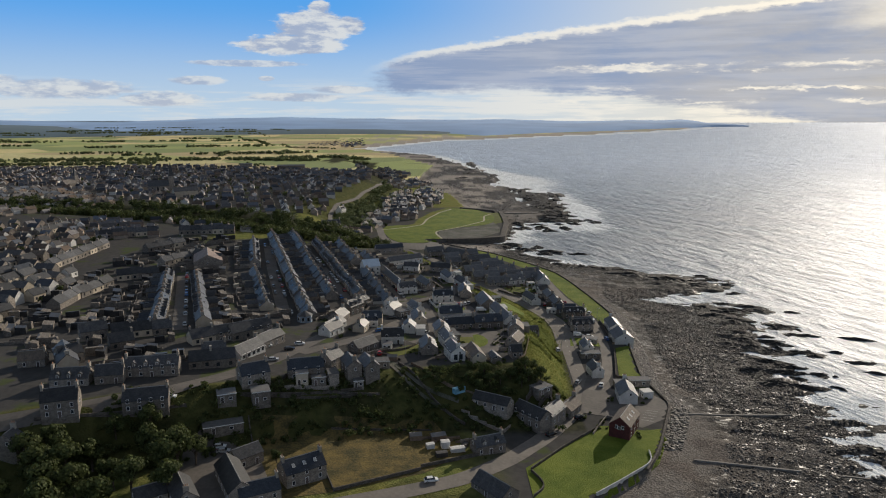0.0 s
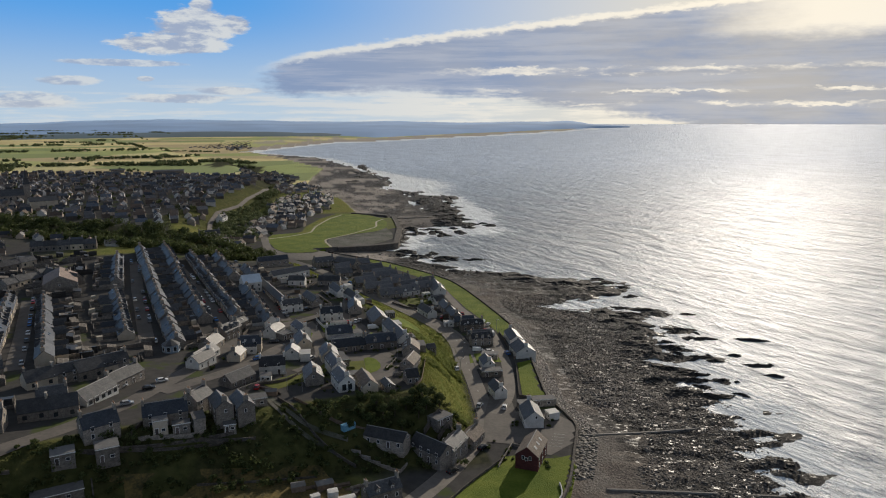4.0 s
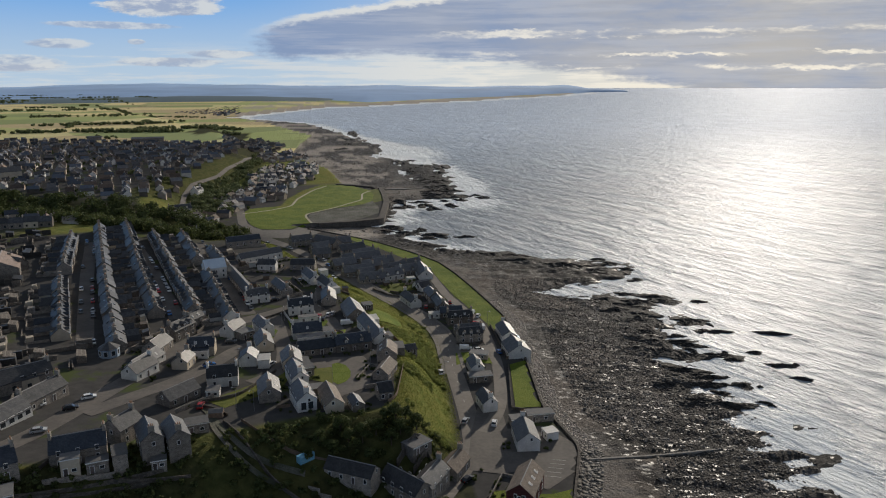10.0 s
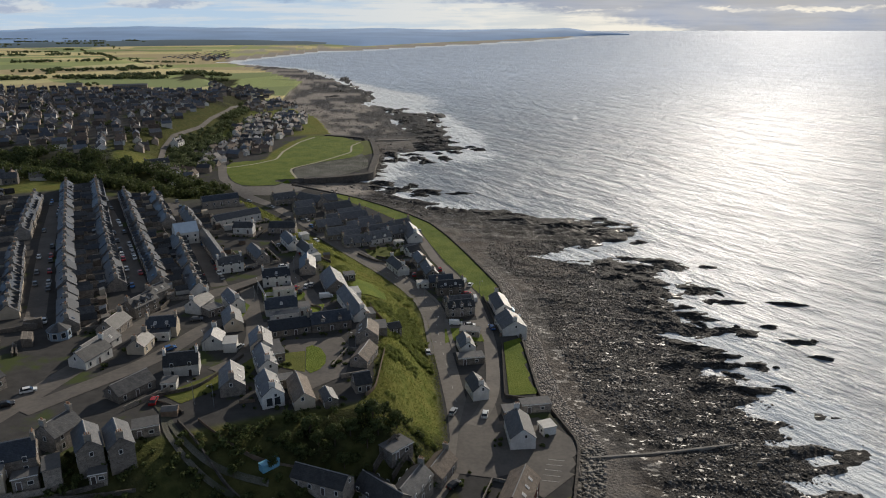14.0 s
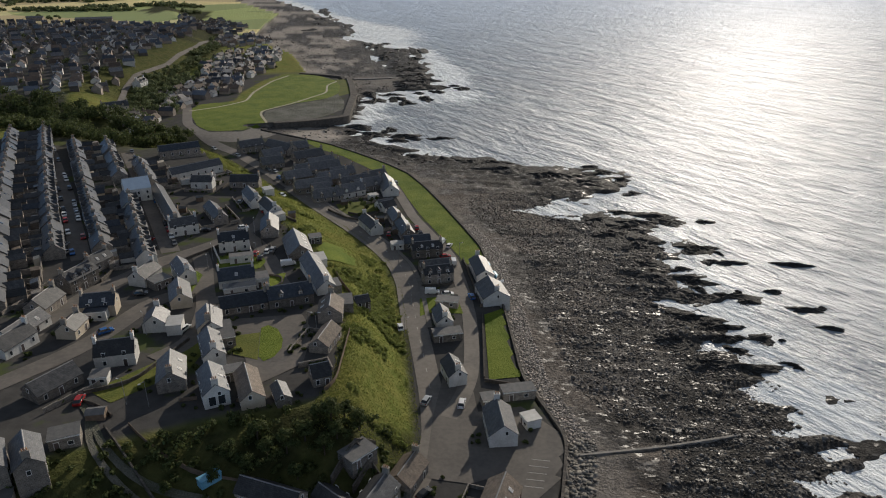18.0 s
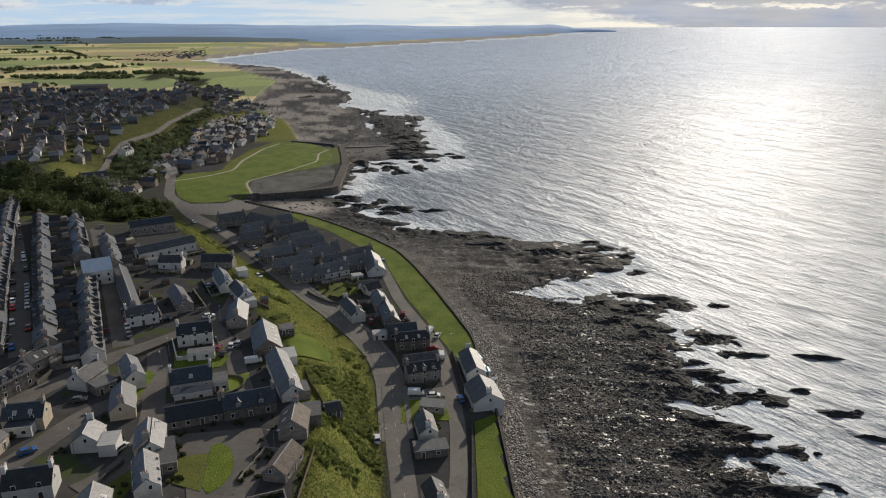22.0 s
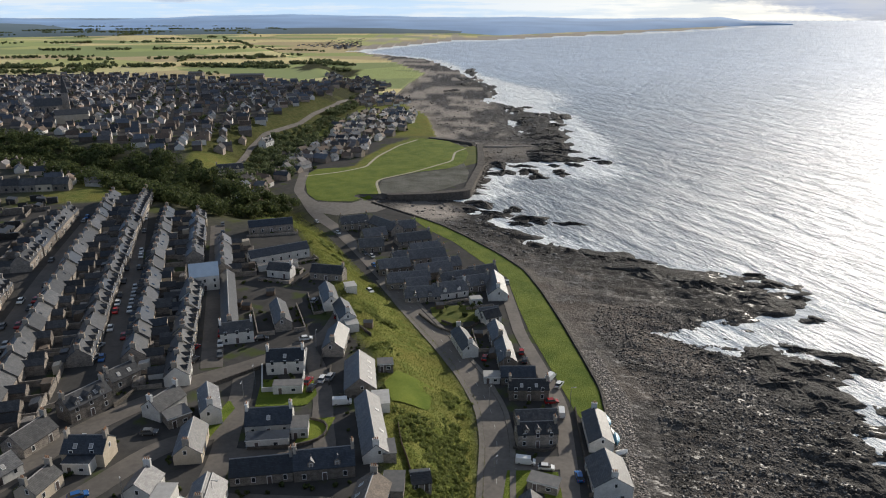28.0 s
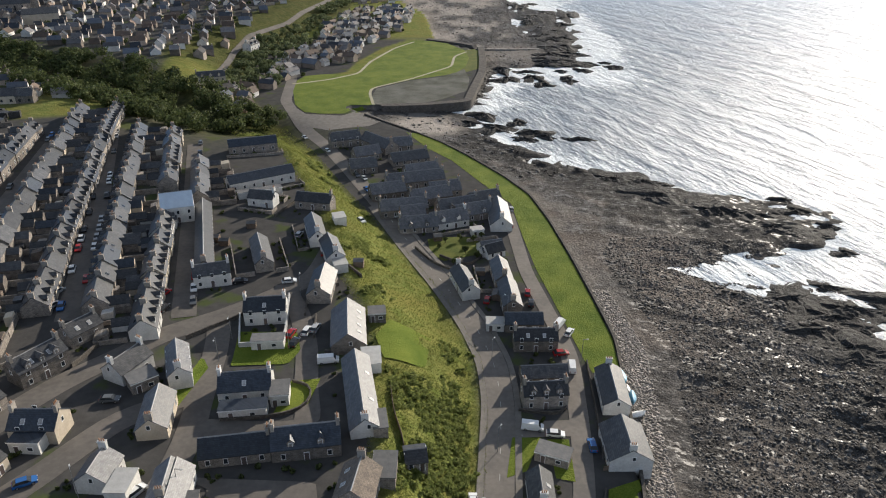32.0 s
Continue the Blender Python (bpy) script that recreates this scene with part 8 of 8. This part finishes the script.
rock(18, 128, 850, 8, 8, 1.10, -16, "rocks of the northern reef")
rock(19, 140, 865, 6, 6, 1.00, -16, "rocks of the northern reef")
rock(20, 122, 915, 6, 10, 1.00, -16, "rocks of the northern reef")
rock(21, 130, 950, 6, 10, 1.00, -16, "rocks of the northern reef")
rock(22, 122, 1000, 6, 12, 1.00, -16, "rocks of the northern reef")
rock(23, 134, 1040, 6, 10, 1.00, -16, "rocks of the northern reef")
rock(24, 152, 905, 6, 8, 1.00, -16, "rocks of the northern reef")
rock(25, 158, 945, 6, 6, 1.00, -16, "rocks of the northern reef")
rock(26, 57, 586, 6, 3, 1.00, -16, "rocks of the northern reef")
rock(27, 73, 580, 6, 3, 1.00, -16, "rocks of the northern reef")
rock(28, 86, 558, 6, 4, 1.00, -16, "rocks of the northern reef")
rock(29, 98, 562, 5, 3, 0.95, -16, "rocks of the northern reef")
rock(30, 115, 559, 6, 3, 1.00, -16, "rocks of the northern reef")
rock(31, 60, 1290, 8, 20, 1.10, -16, "rocks of the northern reef")
rock(32, 45, 1210, 8, 16, 1.10, -16, "rocks of the northern reef")
rock(33, 70, 1380, 9, 24, 1.15, -16, "rocks of the northern reef")
rock(34, 78, 1520, 9, 26, 1.15, -16, "rocks of the northern reef")


PALE_STONE = leaf_mat("pale_beach_stone", (0.20, 0.18, 0.16), (0.28, 0.25, 0.22), 0.45, 1.5)
ARMOUR = leaf_mat("armour_stone", (0.07, 0.065, 0.058), (0.19, 0.175, 0.155), 0.5, 1.5)
WEED_STONE = leaf_mat("weedy_stone", (0.036, 0.034, 0.031), (0.100, 0.093, 0.085), 0.35, 2.6)
WEED_STONE.node_tree.nodes["Principled BSDF"].inputs["Roughness"].default_value = 0.6
WEED_STONE.node_tree.nodes["Principled BSDF"].inputs["Specular IOR Level"].default_value = 0.02


def boulders(name, count, low, high, where, material, label):
    """Loose stones strewn over the shore, each a broken block."""
    rng = np.random.default_rng(31)
    pts = where(rng, count)
    corner = np.array([(x, y, z) for z in (-0.4, 0.3) for x, y in ((-1, -1), (1, -1), (1, 1), (-1, 1))], float)
    quad = np.array([(4, 5, 6, 7), (0, 1, 5, 4), (1, 2, 6, 5), (2, 3, 7, 6), (3, 0, 4, 7)])
    k = len(pts)
    size = low * (high / low) ** (rng.random(k) ** 2.2)
    v = corner[None] * (0.5 + 0.28 * rng.uniform(-1, 1, (k, 8, 3))) * size[:, None, None]
    v[:, 4:, :2] *= 0.75
    a = rng.uniform(0, 6.28, k)
    c, s = np.cos(a)[:, None], np.sin(a)[:, None]
    x, y = v[..., 0] * c - v[..., 1] * s, v[..., 0] * s + v[..., 1] * c
    z = land(pts[:, 0], pts[:, 1])
    co = np.stack([x + pts[:, :1], y + pts[:, 1:2], v[..., 2] + z[:, None] + 0.08], -1).reshape(-1, 3)
    f = (quad[None] + 8 * np.arange(k)[:, None, None]).reshape(-1, 4)
    m = bpy.data.meshes.new(name)
    m.vertices.add(len(co))
    m.vertices.foreach_set("co", co.ravel())
    m.loops.add(f.size)
    m.loops.foreach_set("vertex_index", f.ravel())
    m.polygons.add(len(f))
    m.polygons.foreach_set("loop_start", np.arange(0, f.size, 4))
    m.update()
    m.materials.append(material)
    tagged(new(name, m), label, "stones", kind="stuff")


def shore_places(low, high, y0, y1):
    def pick(rng, count):
        y = rng.uniform(y0, y1, count)
        w, t = np.interp(y, WALL_Y, WALL_X), np.interp(y, TIDE_Y, TIDE_X)
        start = low + ((0.10 + 0.06 * wave_noise(y, 0 * y, 7, 111) + 0.05 * wave_noise(y, 0 * y, 2.5, 112)) * ramp((270 - y) / 25) if low > 0.1 and low < 0.5 else 0.0)
        return np.c_[w + 1.0 + (t - w) * (start + (high - start) * rng.random(count)), y]
    return pick


boulders("beach_stones", 9000, 0.25, 0.8, shore_places(0.0, 0.10, 246, 400), PALE_STONE, "grey stones and boulders heaped below the sea wall")
boulders("shore_boulders", 24000, 0.22, 0.9, shore_places(0.20, 0.92, 170, 440), WEED_STONE, "dark weedy boulders strewn over the shore")
boulders("reef_boulders", 2200, 0.5, 2.2, shore_places(0.05, 1.05, 500, 1100), WEED_STONE, "dark broken rocks of the northern shore")

boulders("reef_blocks", 1600, 0.6, 1.6, shore_places(0.72, 1.05, 180, 430), WEED_STONE, "broken weed-dark blocks at the water's edge")


def armour_places(rng, count):
    y = rng.uniform(214, 249, count)
    return np.c_[np.interp(y, WALL_Y, WALL_X) + 0.5 + rng.uniform(0, 7.5, count), y]


boulders("rock_armour", 520, 0.6, 1.7, armour_places, ARMOUR, "heaped grey armour rocks below the wall")
# ---- parked cars and vans ----
TYRE = mat("tyre", (0.02, 0.02, 0.02), (0.03, 0.03, 0.03), 0.3, 0.8)
RIM = mat("wheel_rim", (0.45, 0.45, 0.46), (0.35, 0.35, 0.36), 0.2, 0.35, metal=0.8)
LAMP_R = mat("tail_lamp", (0.35, 0.02, 0.02), (0.25, 0.02, 0.02), 0.2, 0.25)
LAMP_W = mat("head_lamp", (0.75, 0.76, 0.78), (0.6, 0.6, 0.62), 0.2, 0.15)
PAINTS = {name: mat(name + "_car_paint", c, tuple(q * 0.9 for q in c), 2.0, 0.25) for name, c in (("white", (0.78, 0.78, 0.77)), ("silver", (0.42, 0.43, 0.44)), ("black", (0.02, 0.02, 0.022)), ("blue", (0.03, 0.12, 0.34)), ("red", (0.32, 0.02, 0.02)), ("grey", (0.12, 0.125, 0.13)))}
CARS = {}


def shell(profile, half, waist):
    """A body from a side outline (x, z), narrowed above the waist."""
    s = Shape()
    n = len(profile)
    for sy in (-1, 1):
        for x, z in profile:
            s.v.append((x, sy * half * (1.0 if z <= waist else 0.82), z))
    s.f = [tuple(range(n)), tuple(range(2 * n - 1, n - 1, -1))] + [((i + 1) % n, i, n + i, n + (i + 1) % n) for i in range(n)]
    return s


def car_master(kind, paint, full=True):
    ob = base_of(kind, 0, 0, 0, 0, f"{paint} {'van' if kind == 'van' else 'car'} parked at the kerb", kind)
    p = PAINTS[paint]
    if kind == "van":
        body = shell([(-2.6, 0.4), (2.55, 0.4), (2.6, 0.95), (1.85, 1.15), (1.35, 2.05), (-2.5, 2.15), (-2.6, 1.0)], 0.98, 1.2)
        glass = shell([(1.9, 1.2), (1.4, 1.98), (0.4, 1.98), (0.4, 1.2)], 0.995, 1.0)
        wheels, r, half = (1.7, -1.6), 0.36, 0.98
    else:
        body = shell([(-2.15, 0.32), (2.1, 0.32), (2.15, 0.7), (1.2, 0.92), (-2.05, 0.98), (-2.15, 0.7)], 0.88, 2)
        glass = shell([(1.2, 0.9), (0.5, 1.42), (-1.35, 1.45), (-2.0, 0.96)], 0.84, 0.97)
        roof = Shape().box(-1.3, -0.66, 1.43, 0.5, 0.66, 1.49)
        piece("roof", roof.mesh("roof", p), ob)
        wheels, r, half = (1.35, -1.3), 0.32, 0.88
    piece("body", body.mesh("body", p), ob)
    piece("glazing", glass.mesh("glazing", GLASS), ob)
    tyre = Shape()
    tyre.tube(0, 0, -0.11, 0.11, r, r, 14)
    tm = tyre.mesh("wheel", TYRE)
    rm = Shape().tube(0, 0, -0.115, 0.115, r * 0.6, r * 0.6, 10).mesh("rim", RIM)
    for wx in wheels:
        for wy in (-1, 1):
            w = piece("wheel", tm, ob, pose(wx, wy * (half - 0.1), r, 90))
            if full:
                piece("rim", rm, w)
    hx = 2.58 if kind == "van" else 2.12
    for wy in (-0.62, 0.62) if full else ():
        piece("headlight", shared("headlight", lambda: Shape().box(-0.05, -0.17, -0.08, 0.05, 0.17, 0.08).mesh("headlight", LAMP_W)), ob, pose(hx, wy, 0.72))
        piece("tail_light", shared("taillight", lambda: Shape().box(-0.05, -0.13, -0.12, 0.05, 0.13, 0.12).mesh("tail_light", LAMP_R)), ob, pose(-hx, wy, 0.8))
    return ob


def park(x, y, turn, kind="car", paint="silver", group="parked cars", full=True):
    m = pose(x, y, float(land(x, y, False)) + 0.14, 0, 0, turn)
    if (kind, paint, full) not in CARS:
        CARS[kind, paint, full] = car_master(kind, paint, full)
        CARS[kind, paint, full].matrix_world = m
        tagged(CARS[kind, paint, full], group=group)
    else:
        tagged(copy_thing(CARS[kind, paint, full], m), group=group)


# cars and vans where they stand
park(19.7, 342.9, 10, "van", "white")
park(12.1, 355.9, 80, "car", "white")
park(8.2, 354.6, 80, "car", "red")
park(9.9, 350.6, 80, "car", "black")
park(2.1, 381.8, 15, "car", "white")
park(68.4, 331.4, -8, "van", "white")
park(73.5, 329.2, -5, "car", "white")
park(81.3, 325.6, 92, "car", "blue")
park(81.0, 354.7, 85, "van", "white")
park(72.4, 457.0, 90, "car", "silver")
park(71.1, 442.4, 90, "car", "red")
park(72.9, 392.9, 84, "car", "red")
park(73.4, 386.6, 84, "car", "black")
park(80.4, 375.2, 60, "van", "white")
park(82.6, 371.0, 62, "car", "white")
park(79.0, 361.0, 10, "car", "red")
park(60.2, 388.4, 80, "car", "red")
park(10.6, 398.7, 10, "car", "red")
park(-1.1, 412.6, 80, "car", "silver")
park(16.0, 439.0, -55, "car", "white")
park(13.8, 476.4, -60, "car", "blue")
park(7.5, 492.6, -60, "car", "grey")
park(17.1, 467.4, -60, "car", "black")
park(11.2, 489.0, -62, "car", "silver")
park(18.8, 472.6, -62, "car", "red")
park(22.4, 463.4, -64, "car", "grey")
park(5.2, 505.2, -62, "car", "white")
park(27.4, 450.6, -66, "car", "silver")
park(-25.5, 325.8, 5, "car", "grey")
park(-29.7, 299.7, 30, "car", "blue")
park(-28.4, 365.2, 80, "car", "black")
park(-31.0, 373.0, 70, "car", "red")
park(-60.1, 371.5, 70, "car", "silver")
park(-57.7, 364.3, 70, "car", "silver")
park(-12.2, 381.4, 15, "car", "black")
park(-8.6, 298.4, 60, "car", "white")
park(-6.1, 185.0, 12, "car", "white")
park(-73.6, 199.4, 10, "car", "white")
park(-71.9, 197.7, 10, "car", "silver")
park(-61.3, 273.6, 20, "car", "white")
park(-64.0, 265.6, 20, "car", "black")
park(-67.3, 250.4, 15, "car", "silver")
park(-72.4, 275.7, 30, "van", "white")
park(-73.8, 268.6, 30, "car", "white")
park(49.0, 234.4, 40, "car", "black")
park(36.1, 220.1, 35, "car", "black")
park(-92.6, 210.9, 10, "car", "white")
park(54.0, 308.6, 88, "car", "white")
park(-27.0, 263.4, 88, "car", "red")
park(-10.6, 525.2, -58, "car", "white")
park(-26.7, 551.6, -55, "car", "silver")
park(63.9, 282.3, 60, "car", "white")
park(55.4, 268.7, 60, "car", "silver")
park(14.1, 357.2, 80, "car", "silver")
park(64.5, 265.6, 70, "car", "white")
for line, side in (([(-127, 505), (-107, 428), (-78, 328)], 1), ([(-105, 510), (-75, 430), (-51, 358)], -1), ([(-64, 500), (-44, 436), (-22, 362)], 1), ([(-127, 505), (-107, 428), (-78, 328)], -1), ([(-105, 510), (-75, 430), (-51, 358)], 1), ([(-157, 410), (-118, 292)], 1)):
    q, t = along(line, 7.0)
    for (x, y), (tx, ty) in zip(q, t):
        if house_rng.random() < 0.42:
            park(x - ty * 2.3 * side, y + tx * 2.3 * side, math.degrees(math.atan2(ty, tx)), "car", house_rng.choice(("white", "white", "silver", "silver", "black", "black", "grey", "grey", "blue", "red")), "cars parked along the terraces", False)
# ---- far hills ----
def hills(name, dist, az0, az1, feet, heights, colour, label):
    """A low skyline of hills round the horizon; haze is put into their blue colour and faint glow."""
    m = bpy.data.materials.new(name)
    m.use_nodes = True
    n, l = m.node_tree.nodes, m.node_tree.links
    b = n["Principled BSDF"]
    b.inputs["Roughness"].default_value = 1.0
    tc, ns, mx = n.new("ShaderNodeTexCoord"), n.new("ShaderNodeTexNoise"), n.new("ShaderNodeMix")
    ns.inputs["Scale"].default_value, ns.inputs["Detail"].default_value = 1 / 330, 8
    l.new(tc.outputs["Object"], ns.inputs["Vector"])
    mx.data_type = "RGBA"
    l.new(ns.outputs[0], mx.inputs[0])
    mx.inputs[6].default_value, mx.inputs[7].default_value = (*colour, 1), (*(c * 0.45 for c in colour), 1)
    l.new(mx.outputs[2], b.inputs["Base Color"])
    # the same colour glows, lifting the hills as haze would
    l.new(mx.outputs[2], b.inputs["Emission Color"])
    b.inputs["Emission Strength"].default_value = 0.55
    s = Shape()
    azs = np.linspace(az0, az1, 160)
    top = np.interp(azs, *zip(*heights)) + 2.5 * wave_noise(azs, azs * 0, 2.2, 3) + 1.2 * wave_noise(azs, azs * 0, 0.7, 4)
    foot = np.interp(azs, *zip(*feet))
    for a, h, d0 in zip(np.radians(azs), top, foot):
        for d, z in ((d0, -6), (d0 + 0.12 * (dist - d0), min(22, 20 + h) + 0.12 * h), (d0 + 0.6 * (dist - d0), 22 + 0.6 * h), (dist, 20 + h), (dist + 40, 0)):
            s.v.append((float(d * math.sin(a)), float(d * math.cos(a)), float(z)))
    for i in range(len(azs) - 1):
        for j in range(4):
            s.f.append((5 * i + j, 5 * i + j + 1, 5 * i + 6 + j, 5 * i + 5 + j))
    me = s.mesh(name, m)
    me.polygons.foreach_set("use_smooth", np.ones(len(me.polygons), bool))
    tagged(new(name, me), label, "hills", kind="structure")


hills("backdrop_hills", 4650, -46, 24, ((-46, 3150), (-10, 3230), (0, 3150), (4, 3000), (8.5, 3300), (14.2, 3650), (19, 4090), (21, 4380), (24, 4560)), ((-46, 40), (-31, 35), (-24.8, 24), (-12, 49), (-7.5, 39), (-2, 35), (3.5, 31), (6.2, 35), (10.7, 21), (15, 28), (19.3, 36), (21.2, 14), (23, 9), (24, 2)), (0.155, 0.245, 0.39), "line of distant hills in a haze-blue, faintly glowing colour")
hills("backdrop_foothills", 3900, -46, 8, ((-46, 3060), (-20, 3120), (0, 3080), (8, 3400)), ((-46, 26), (-36, 20), (-31, 24), (-25, 10), (-18, 4), (-12, 10), (-7, 12), (-3, 4), (2, -2), (5, -12), (8, -30)), (0.060, 0.095, 0.115), "dark wooded rise in a haze-blued, faintly glowing colour")
